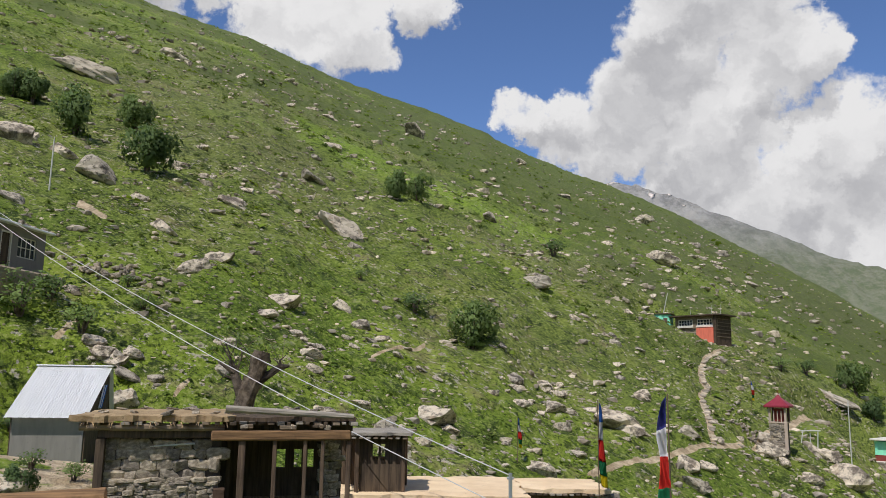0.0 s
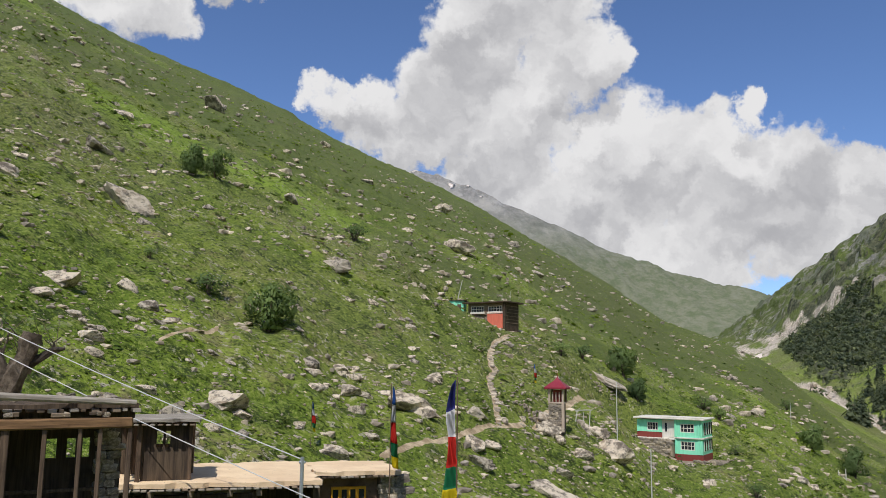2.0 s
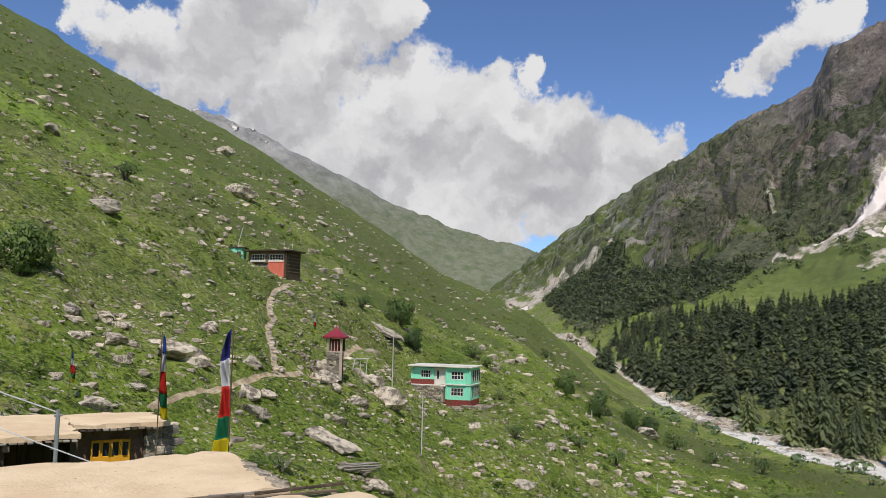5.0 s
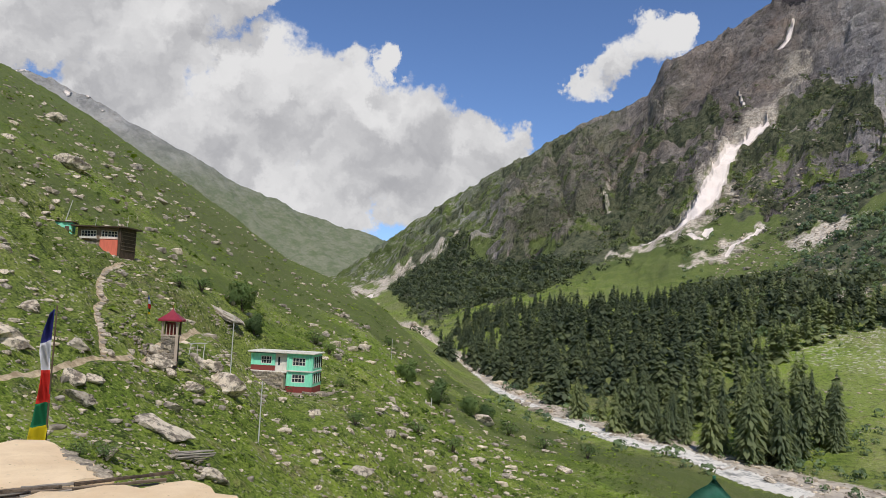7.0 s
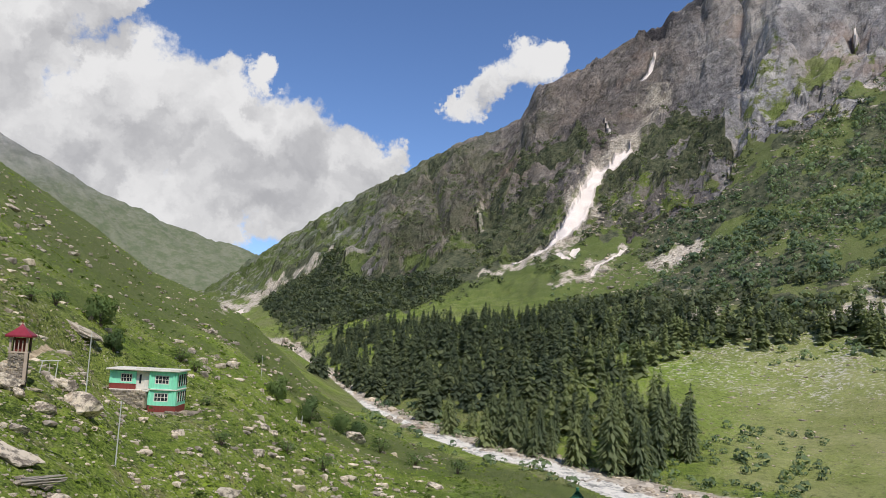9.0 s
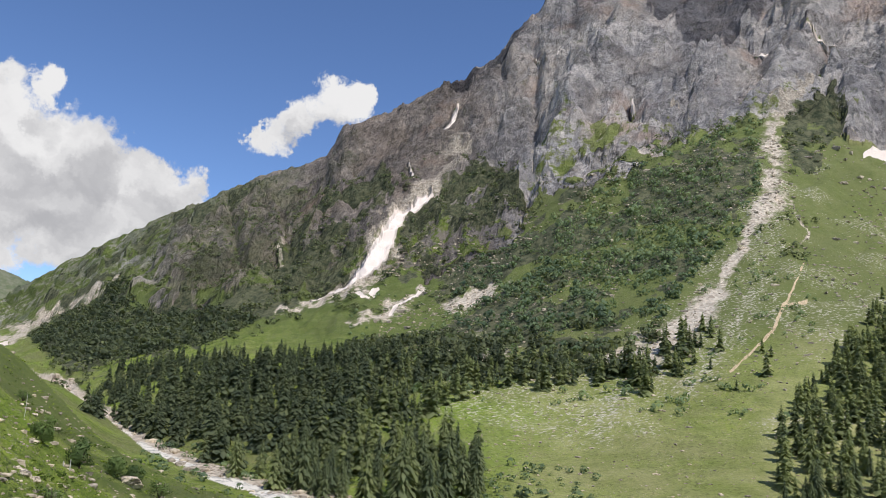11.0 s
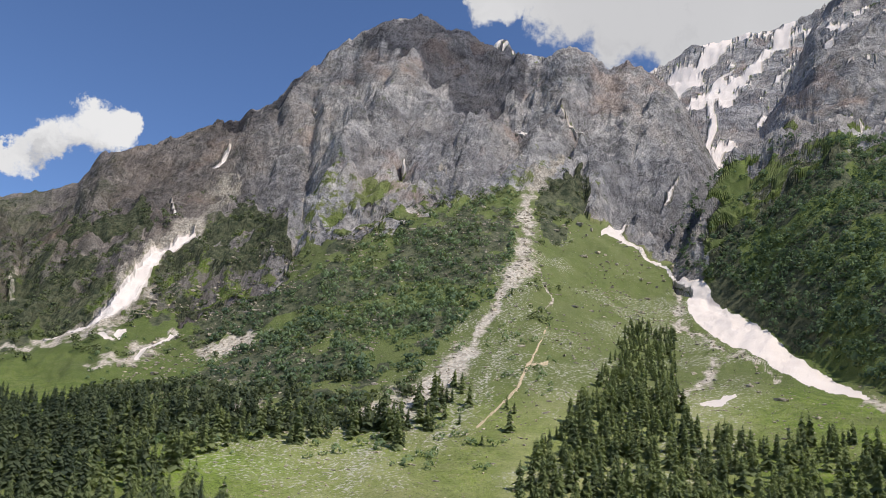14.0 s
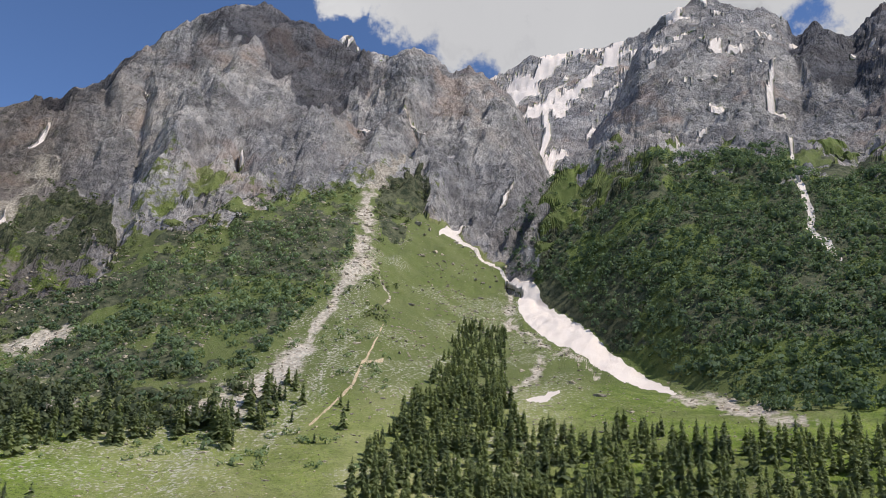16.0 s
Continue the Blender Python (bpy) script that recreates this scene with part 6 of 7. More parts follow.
def stand_at(az, r, z, turn=0.0):
    """A frame at a bearing and distance: x to the right, y away, z up from the height z over the eye."""
    p = bearing(az, 0, r)
    return pose(p.x, p.y, EYE + z, 0, 0, -az + turn)


def piece_meshes(n, mat, seed, flat=0.8):
    """Rough block shapes 1 m in each direction, for walls."""
    q = random.Random(seed)
    out = []
    for _ in range(n):
        bm = bmesh.new()
        bmesh.ops.create_cube(bm, size=1.0)
        bmesh.ops.bevel(bm, geom=bm.edges[:], offset=0.16, segments=1, affect="EDGES")
        for v in bm.verts:
            v.co += Vector([q.uniform(-0.07, 0.07) for _ in range(3)])
        out.append(plain_mesh("stone", bm, mat))
    return out


BLOCKS = piece_meshes(7, WALL_STONE, 3)


def lay_stones(parent, x0, x1, z0, z1, y, seed, course=(0.09, 0.17), long=(0.14, 0.42), skip=None):
    """A face of dry stones in uneven courses, proud of the wall at y."""
    q = random.Random(seed)
    z = z0
    while z < z1:
        h = q.uniform(*course)
        x = x0 + q.uniform(-0.1, 0)
        while x < x1:
            w = q.uniform(*long)
            if x + w * 0.6 < x1 and not (skip and skip(x + w / 2, z + h / 2)):
                shared("stone", q.choice(BLOCKS), parent, Matrix.LocRotScale((x + w / 2, y + q.uniform(-0.03, 0.03), z + h / 2), Euler((q.uniform(-0.25, 0.25), q.uniform(-0.16, 0.16), q.uniform(-0.3, 0.3))), (w * 1.08, q.uniform(0.14, 0.26), h * q.uniform(0.9, 1.4))))
            x += w
        z += h


def ragged_slab(bm, x0, x1, y0, y1, z0, z1, step=0.3, rough=0.09):
    """An earth roof: a thick slab with an uneven edge and surface."""
    nx, ny = max(2, int((x1 - x0) / step)), max(2, int((y1 - y0) / step))
    top = {}
    for i in range(nx + 1):
        for j in range(ny + 1):
            x, y = x0 + (x1 - x0) * i / nx, y0 + (y1 - y0) * j / ny
            rim = i in (0, nx) or j in (0, ny)
            if rim:
                x, y = x + random.uniform(-rough, rough), y + random.uniform(-rough, rough)
            top[i, j] = bm.verts.new((x, y, z1 + 0.035 * noise.noise(Vector((x * 1.3, y * 1.3, z1))) + (random.uniform(-0.05, 0.0) if rim else 0)))
    for i in range(nx):
        for j in range(ny):
            bm.faces.new((top[i, j], top[i + 1, j], top[i + 1, j + 1], top[i, j + 1]))
    ring = [top[i, 0] for i in range(nx)] + [top[nx, j] for j in range(ny)] + [top[i, ny] for i in range(nx, 0, -1)] + [top[0, j] for j in range(ny, 0, -1)]
    low = [bm.verts.new((v.co.x, v.co.y, z0 + random.uniform(-0.02, 0.02))) for v in ring]
    for k in range(len(ring)):
        bm.faces.new((ring[k - 1], low[k - 1], low[k], ring[k]))
    bm.faces.new(low[::-1])


def pole_between(name, a, b, r0, r1, mat, parent, label="", sides=8, knots=0.06, bend=0.0):
    bm = bmesh.new()
    a, b = Vector(a), Vector(b)
    n = 7
    pts = [a.lerp(b, k / (n - 1)) + Vector((0, 0, bend * math.sin(math.pi * k / (n - 1)))) for k in range(n)]
    limb(bm, pts, [r0 + (r1 - r0) * k / (n - 1) for k in range(n)], sides, knots)
    return part(name, bm, mat, parent, label)


def block(name, mat, parent, *bounds, bevel=0.012, label=""):
    bm = bmesh.new()
    box(bm, *bounds, bevel=bevel)
    return part(name, bm, mat, parent, label)


def wall_with_holes(name, mat, parent, x0, x1, y0, y1, z0, z1, holes, label=""):
    """A wall in the local x-z plane with rectangular openings right through it."""
    xs = sorted({x0, x1, *[v for h in holes for v in h[:2]]})
    zs = sorted({z0, z1, *[v for h in holes for v in h[2:]]})
    bm = bmesh.new()
    for a, b in zip(xs, xs[1:]):
        for c, d in zip(zs, zs[1:]):
            if not any(h[0] <= (a + b) / 2 <= h[1] and h[2] <= (c + d) / 2 <= h[3] for h in holes):
                box(bm, a, b, y0, y1, c, d)
    bmesh.ops.remove_doubles(bm, verts=bm.verts[:], dist=0.001)
    return part(name, bm, mat, parent, label)


def window(parent, x0, x1, z0, z1, y, frame_mat, columns, rows, bar=0.05, deep=0.06):
    """A glazed window in a wall at y: frame, bars, panes and a sill."""
    ob = new("window")
    ob.parent = parent
    bm = bmesh.new()
    for a, b, c, d in ((x0, x0 + bar, z0, z1), (x1 - bar, x1, z0, z1), (x0 + bar, x1 - bar, z0, z0 + bar), (x0 + bar, x1 - bar, z1 - bar, z1)):
        box(bm, a, b, y - deep, y + 0.02, c, d, 0.006)
    part("window_frame", bm, frame_mat, ob)
    bm = bmesh.new()
    for k in range(1, columns):
        x = x0 + (x1 - x0) * k / columns
        box(bm, x - bar * 0.35, x + bar * 0.35, y - deep * 0.8, y, z0 + bar, z1 - bar)
    for k in range(1, rows):
        z = z0 + (z1 - z0) * k / rows
        box(bm, x0 + bar, x1 - bar, y - deep * 0.7, y - 0.004, z - bar * 0.35, z + bar * 0.35)
    if columns * rows > 1:
        part("glazing_bars", bm, frame_mat, ob)
    for i in range(columns):
        for j in range(rows):
            xa, xb = x0 + (x1 - x0) * i / columns, x0 + (x1 - x0) * (i + 1) / columns
            za, zb = z0 + (z1 - z0) * j / rows, z0 + (z1 - z0) * (j + 1) / rows
            block("pane", GLASS, ob, xa + 0.01, xb - 0.01, y - 0.012, y - 0.004, za + 0.01, zb - 0.01, bevel=0.0)
    return ob


# ---------------------------------------------------------------- the ruined hut of stone and timber
def stone_hut():
    hut = thing("stone_hut", stand_at(-14.6, 18.0, -3.4), "half-ruined hut of dry stone and dark timber under an earth roof", "hut")
    wall = block("front_wall", MORTAR, hut, -2.42, -0.1, 0.42, 0.8, -0.6, 2.15, label="dry stone wall in uneven courses")
    lay_stones(wall, -2.4, -0.12, -0.6, 1.28, 0.4, 11, (0.05, 0.1), (0.12, 0.36))
    lay_stones(wall, -2.4, -0.12, 1.28, 2.1, 0.46, 12, (0.14, 0.24), (0.2, 0.5))
    side = block("side_wall", MORTAR, hut, -2.5, -2.1, 0.8, 3.6, -0.6, 2.2)
    block("inner_wall", MORTAR, hut, -0.2, 0.02, 0.82, 3.6, -0.6, 2.15)
    far = wall_with_holes("back_wall", OLD_WOOD, hut, 0.02, 2.75, 2.0, 2.15, -0.6, 2.2, [(1.17, 1.4, 1.33, 1.76), (1.6, 1.79, 1.33, 1.76), (1.92, 2.08, 1.33, 1.76)], "dark plank wall with three small openings")
    end = block("end_wall", MORTAR, hut, 2.2, 2.62, 1.3, 1.7, -0.6, 2.2)
    lay_stones(end, 2.2, 2.62, -0.4, 2.1, 1.28, 13, (0.1, 0.18), (0.15, 0.3))
    roof = new("roof")
    roof.parent = hut
    bm = bmesh.new()
    ragged_slab(bm, -3.05, 0.1, 0.02, 3.8, 2.5, 2.64, 0.12, 0.1)
    part("roof_earth", bm, STRAW, roof, "straw-coloured earth roof with a frayed edge")
    bm = bmesh.new()
    ragged_slab(bm, 0.1, 2.85, 0.15, 2.6, 2.5, 2.62, 0.25, 0.1)
    part("roof_earth", bm, OLD_WOOD, roof)
    q = random.Random(4)
    for k in range(9):
        x = -2.85 + 0.33 * k + q.uniform(-0.1, 0.1)
        w = q.uniform(0.06, 0.2)
        block("roof_plank", q.choice([GREY_WOOD, OLD_WOOD, TIMBER]), roof, x, x + w, 0.05 - q.uniform(0, 0.1), 0.9, 2.43, 2.5, bevel=0.008)
    for k in range(30):
        x = -2.9 + q.uniform(0, 3.0)
        pole_between("twig", (x, 0.02, 2.5), (x + q.uniform(-0.06, 0.06), 0.0 - q.uniform(0, 0.05), 2.5 - q.uniform(0.04, 0.16)), 0.01, 0.005, STRAW, roof, sides=4)
    for k in range(14):
        x = 0.05 + 0.2 * k
        block("roof_plank", q.choice([OLD_WOOD, GREY_WOOD, TIMBER]), roof, x, x + q.uniform(0.08, 0.17), 0.0 - q.uniform(0, 0.1), 1.4, 2.42 + q.uniform(0, 0.03), 2.5, bevel=0.008)
    pole_between("log", (-0.05, -0.1, 2.78), (2.7, -0.05, 2.62), 0.085, 0.06, GREY_WOOD, roof, "bleached log lying along the roof edge", 9, 0.1)
    pole_between("log", (-2.95, 0.14, 2.4), (-0.05, 0.16, 2.37), 0.085, 0.075, TIMBER, roof, "", 9, 0.1)
    block("beam", BEAM_WOOD, hut, -0.32, 2.66, -0.12, 0.1, 2.11, 2.32, bevel=0.03, label="thick orange-brown squared beam over the porch")
    block("eave_board", OLD_WOOD, hut, -0.1, 2.75, 0.32, 0.38, 2.28, 2.52)
    for k in range(11):
        x = q.uniform(0.0, 2.55)
        if k % 3:
            block("roof_plank", q.choice([OLD_WOOD, GREY_WOOD, TIMBER]), roof, x, x + q.uniform(0.08, 0.4), q.uniform(-0.1, 0.0), q.uniform(0.1, 0.3), 2.33 + q.uniform(0, 0.06), 2.41 + q.uniform(0, 0.05), bevel=0.01)
        else:
            shared("roof_stone", q.choice(BLOCKS), roof, Matrix.LocRotScale((x, 0.0, 2.39), Euler((0.2, q.uniform(-0.3, 0.3), q.uniform(0, 3))), (q.uniform(0.1, 0.28), 0.15, 0.1)))
    for k in range(30):
        shared("roof_stone", q.choice(BLOCKS), roof, Matrix.LocRotScale((q.uniform(-2.9, 2.6), q.uniform(0.0, 3.4), 2.67), Euler((q.uniform(-0.3, 0.3), q.uniform(-0.3, 0.3), q.uniform(0, 3))), (q.uniform(0.08, 0.3), q.uniform(0.08, 0.2), q.uniform(0.03, 0.09))))
    block("lintel", OLD_WOOD, hut, -2.6, -0.1, 0.2, 0.42, 2.15, 2.36, bevel=0.02)
    for x, w, mat in ((0.33, 0.15, TIMBER_UP), (1.02, 0.09, TIMBER_UP), (1.67, 0.08, TIMBER_UP), (2.05, 0.08, TIMBER_UP), (2.62, 0.1, TIMBER_UP)):
        block("post", mat, hut, x - w / 2, x + w / 2, -0.06, -0.06 + w, -0.6, 2.11, bevel=0.014)
    block("post", OLD_WOOD, hut, -2.62, -2.44, 0.16, 0.4, -0.6, 2.15)
    block("post", MUD, hut, -0.22, 0.02, 0.1, 0.4, -0.6, 1.1)
    block("door_post", OLD_WOOD, hut, 0.02, 0.12, 0.9, 1.0, -0.6, 2.1)
    block("rail", OLD_WOOD, hut, 0.1, 2.6, 1.2, 1.28, 0.7, 0.78)
    pole_between("stick", (-1.55, 0.26, 1.98), (-0.65, 0.3, 2.03), 0.012, 0.022, PALE_POLE, hut, "pale stick hung under the eave")
    block("floor", TERRACE, hut, -2.5, 2.8, -0.1, 3.8, -0.62, -0.42)


def timber_shed():
    shed = thing("timber_shed", pose(0, 0, EYE), "small dark plank shed standing on a flat earth roof", "shed")
    wall_with_holes("back_wall", OLD_WOOD, shed, -2.9, -0.95, 24.3, 24.4, -3.05, -1.5, [(-2.0, -1.5, -2.2, -1.68)])
    wall_with_holes("front_wall", OLD_WOOD, shed, -2.2, -0.98, 22.75, 22.85, -3.05, -1.55, [(-1.85, -1.68, -2.15, -1.72), (-1.62, -1.5, -2.15, -1.72)], "dark planks with one small opening")
    for y in (22.8, 24.3):
        for x in (-2.5, -0.98):
            block("post", TIMBER_UP, shed, x - 0.05, x + 0.05, y - 0.12, y, -3.05, -1.52)
    block("post", TIMBER_UP, shed, -2.32, -2.2, 22.6, 22.7, -3.05, -1.52)
    bm = bmesh.new()
    ragged_slab(bm, -3.0, -0.75, 22.4, 24.7, -1.47, -1.38, 0.25, 0.08)
    part("roof", bm, GREY_WOOD, shed, "thin earth and plank roof")
    for k in range(9):
        block("roof_plank", GREY_WOOD if k % 2 else TIMBER, shed, -2.6 + 0.2 * k, -2.48 + 0.2 * k, 22.34, 23.0, -1.56, -1.52, bevel=0.008)


def long_house():
    house = thing("flat_roofed_house", pose(0, 0, EYE), "low stone house with a pale flat earth roof and plank eaves", "house")
    for n, (x0, x1, y0, y1) in enumerate(((-4.4, 2.45, 22.35, 26.8), (2.45, 5.0, 24.15, 26.8))):
        bm = bmesh.new()
        ragged_slab(bm, x0, x1, y0, y1, -3.16, -3.0 - 0.012 * n, 0.3, 0.1)
        part("roof_earth", bm, EARTH, house, "pale sandy beaten-earth roof")
    q = random.Random(8)
    for k in range(34):
        x = -4.3 + 0.2 * k
        block("roof_plank", q.choice([GREY_WOOD, TIMBER, GREY_WOOD]), house, x, x + q.uniform(0.12, 0.19), 22.25 - q.uniform(0, 0.12), 23.2, -3.21, -3.17, bevel=0.006)
    for k in range(13):
        x = 2.5 + 0.19 * k
        block("roof_plank", q.choice([GREY_WOOD, TIMBER, OLD_WOOD]), house, x, x + q.uniform(0.12, 0.18), 24.05 - q.uniform(0, 0.1), 24.9, -3.22, -3.17, bevel=0.006)
    for x in (-3.9, -2.9, -1.9, -0.9, 0.1, 0.85, 1.9):
        block("beam_end", TIMBER, house, x - 0.08, x + 0.08, 22.32, 23.5, -3.4, -3.22, bevel=0.015)
    wall = block("front_wall", PALE_MUD, house, -4.2, 0.8, 22.7, 23.1, -6.2, -3.22, label="pale mud-plastered stone wall between dark posts")
    lay_stones(wall, -4.1, 0.75, -5.4, -4.35, 22.68, 21, (0.12, 0.24), (0.25, 0.6))
    block("tie_beam", OLD_WOOD, house, -4.2, 0.82, 22.6, 22.7, -3.52, -3.36, bevel=0.02)
    for x in (-2.05, -0.75, 0.75):
        block("post", TIMBER_UP, house, x - 0.08, x + 0.08, 22.56, 22.7, -6.0, -3.3)
    block("recess_wall", OLD_WOOD, house, 0.8, 2.5, 24.6, 24.8, -6.2, -3.22)
    block("side_wall", MORTAR, house, -4.3, -4.0, 23.1, 26.6, -6.2, -3.22)
    block("side_wall", OLD_WOOD, house, 2.35, 2.55, 23.2, 24.4, -6.2, -3.22)
    block("back_wall", MORTAR, house, -4.2, 4.9, 26.3, 26.6, -6.2, -3.22)
    block("room_wall", MUD, house, 2.5, 4.55, 24.55, 24.8, -6.2, -3.22, label="brown mud-plastered wall")
    for x in (2.6, 4.5):
        block("post", TIMBER_UP, house, x - 0.09, x + 0.09, 24.42, 24.58, -6.2, -3.22)
    gable = block("end_wall", MORTAR, house, 4.55, 5.1, 24.5, 26.4, -6.2, -3.25)
    lay_stones(gable, 4.5, 5.35, -5.4, -3.3, 24.45, 25, (0.15, 0.3), (0.25, 0.5))
    win = new("window")
    win.parent = house
    for k in range(4):
        x = 3.02 + 0.26 * k
        bm = bmesh.new()
        for a, b, c, d in ((x, x + 0.05, -4.7, -3.52), (x + 0.21, x + 0.26, -4.7, -3.52), (x + 0.05, x + 0.21, -4.7, -3.98), (x + 0.05, x + 0.21, -3.6, -3.52)):
            box(bm, a, b, 24.44, 24.55, c, d, 0.008)
        part("window_leaf", bm, YELLOW, win, "bright yellow-orange painted leaf")
        block("pane", GLASS, win, x + 0.05, x + 0.21, 24.5, 24.51, -3.98, -3.6, bevel=0.0)


def near_house():
    house = thing("flat_roofed_house", pose(0, 0, EYE), "house with a wide pale beaten-earth roof edged with planks", "house")
    bm = bmesh.new()
    ragged_slab(bm, -5.2, 3.72, 10.3, 13.35, -2.38, -2.2, 0.28, 0.1)
    part("roof_earth", bm, EARTH, house, "pale sandy beaten-earth roof")
    bm = bmesh.new()
    ragged_slab(bm, -5.2, 4.65, 5.2, 10.05, -2.45, -2.27, 0.28, 0.1)
    part("roof_earth", bm, EARTH, house)
    block("wall", MORTAR, house, -5.0, 3.5, 6.0, 13.1, -6.2, -2.4)
    q = random.Random(9)
    x = -4.6
    while x < 3.4:
        w = q.uniform(0.4, 1.2)
        for level in range(3):
            z = -2.33 + 0.045 * level + q.uniform(-0.008, 0.008)
            tilt = q.uniform(-0.02, 0.02)
            pole_between("edge_splint", (x + q.uniform(-0.1, 0.1), 10.16 + q.uniform(-0.05, 0.06), z), (x + w + q.uniform(-0.1, 0.25), 10.18 + q.uniform(-0.05, 0.06), z + tilt), q.uniform(0.016, 0.032), q.uniform(0.012, 0.026), q.choice([OLD_WOOD, TIMBER, GREY_WOOD, BARK]), house, sides=5, knots=0.2)
        x += w * q.uniform(0.6, 0.9)
    for k in range(12):
        y = 10.5 + 0.24 * k
        shared("edge_stone", q.choice(BLOCKS), house, Matrix.LocRotScale((3.72 + q.uniform(-0.05, 0.08), y, -2.28), Euler((0, 0, q.uniform(-0.4, 0.4))), (0.22, q.uniform(0.16, 0.34), 0.13)))


def white_shed():
    shed = thing("white_shed", stand_at(-24.35, 36.6, 0.0, -16.0), "small cement shed under a shining white tin roof", "shed")
    y0, y1, half = -3.2, 0.7, 1.28
    ridge, eave, back = 0.45, -1.5, -1.55
    bm = bmesh.new()
    cols = 60
    lines = []
    for y, z in ((y0, eave), (y0 * 0.5, (eave + ridge) / 2 + 0.02), (0, ridge)):
        lines.append([bm.verts.new((-half - 0.18 + (2 * half + 0.36) * k / cols, y, z + 0.007 * (k % 2) - 0.004 * math.sin(k * 0.9))) for k in range(cols + 1)])
    for low, high in zip(lines, lines[1:]):
        for k in range(cols):
            bm.faces.new((low[k], low[k + 1], high[k + 1], high[k]))
    bmesh.ops.solidify(bm, geom=bm.faces[:], thickness=0.012)
    part("roof_sheet", bm, TIN, shed, "bright white corrugated tin sheet")
    bm = bmesh.new()
    v = [bm.verts.new(p) for p in ((-half - 0.2, 0, ridge), (half + 0.2, 0, ridge), (half + 0.2, y1, back), (-half - 0.2, y1, back))]
    u = [bm.verts.new(p.co - Vector((0, 0, 0.03))) for p in v]
    bm.faces.new(v)
    bm.faces.new(u[::-1])
    for i in range(4):
        bm.faces.new((v[i - 1], u[i - 1], u[i], v[i]))
    part("roof_sheet", bm, TIN, shed)
    block("ridge_cap", TIN, shed, -half - 0.22, half + 0.22, -0.12, 0.1, ridge, ridge + 0.05)
    block("front_wall", CEMENT, shed, -half, half, y0 + 0.35, y0 + 0.55, -3.9, eave + 0.15, label="grey cement wall")
    for x in (-half, half):
        bm = bmesh.new()
        ring = [(y0 + 0.4, -3.9), (y1 - 0.2, -3.9), (y1 - 0.2, back), (0, ridge - 0.08), (y0 + 0.4, eave + 0.1)]
        a = [bm.verts.new((x - 0.06, y, z)) for y, z in ring]
        b = [bm.verts.new((x + 0.06, y, z)) for y, z in ring]
        bm.faces.new(a)
        bm.faces.new(b[::-1])
        for i in range(5):
            bm.faces.new((a[i], a[i - 1], b[i - 1], b[i]))
        part("gable_wall", bm, OLD_WOOD, shed, "dark plank gable")
    for k in range(4):
        pole_between("stripe", (half + 0.1, -1.35 + 0.12 * k, -1.2), (half + 0.1, -0.75 + 0.12 * k, -0.3), 0.03, 0.03, SKY_CLOTH if k % 2 else CLOTHS[1], shed, sides=4, knots=0)
    block("back_wall", CEMENT, shed, -half, half, y1 - 0.25, y1 - 0.1, -3.9, back)


def grey_house():
    a, c = bearing(-26.8, 0, 48.0), bearing(-34.0, 0, 41.0)
    way = (a - c).normalized()
    house = thing("cement_house", pose(c.x, c.y, EYE + 5.35, 0, 0, math.degrees(math.atan2(way.y, way.x))), "unfinished grey cement house with a white sheet weighted by stones", "house")
    long = (a - c).length
    door, win = long - 3.1, long - 1.46
    wall_with_holes("front_wall", CEMENT, house, 0, long, 0, 0.25, -0.8, 2.3, [(door - 0.42, door + 0.42, 0.0, 1.95), (win - 0.75, win + 0.75, 0.75, 1.85)], "bare grey cement front")
    block("end_wall", CEMENT, house, long - 0.25, long, 0.25, 4.0, -0.8, 2.3)
    block("end_wall", CEMENT, house, 0, 0.25, 0.25, 4.0, -0.8, 2.3)
    block("back_wall", CEMENT, house, 0.25, long - 0.25, 3.75, 4.0, -0.8, 2.3)
    window(house, win - 0.75, win + 0.75, 0.75, 1.85, 0.12, CREAM, 4, 2, 0.06)
    leaf = block("door", OLD_WOOD, house, door - 0.36, door + 0.36, 0.1, 0.15, 0.0, 1.9)
    for x0, x1, z0, z1 in ((door - 0.42, door - 0.34, 0, 1.95), (door + 0.34, door + 0.42, 0, 1.95), (door - 0.34, door + 0.34, 1.87, 1.95)):
        block("door_frame", CREAM, house, x0, x1, 0.0, 0.2, z0, z1)
    block("roof", TIN, house, -0.3, long + 0.35, -0.35, 4.3, 2.3, 2.42, bevel=0.03, label="white sheet roof")
    q = random.Random(2)
    for k in range(34):
        shared("roof_stone", q.choice(BLOCKS), house, Matrix.LocRotScale((q.uniform(long - 5, long + 0.1), q.uniform(-0.2, 3.8), 2.42 + 0.08), Euler((0, 0, q.uniform(0, 6))), (q.uniform(0.2, 0.6), q.uniform(0.2, 0.4), q.uniform(0.12, 0.3))))
    block("plinth", TERRACE, house, -0.5, long + 0.4, -1.2, 4.2, -1.6, -0.05, bevel=0.1, label="rough earth plinth with rubble")


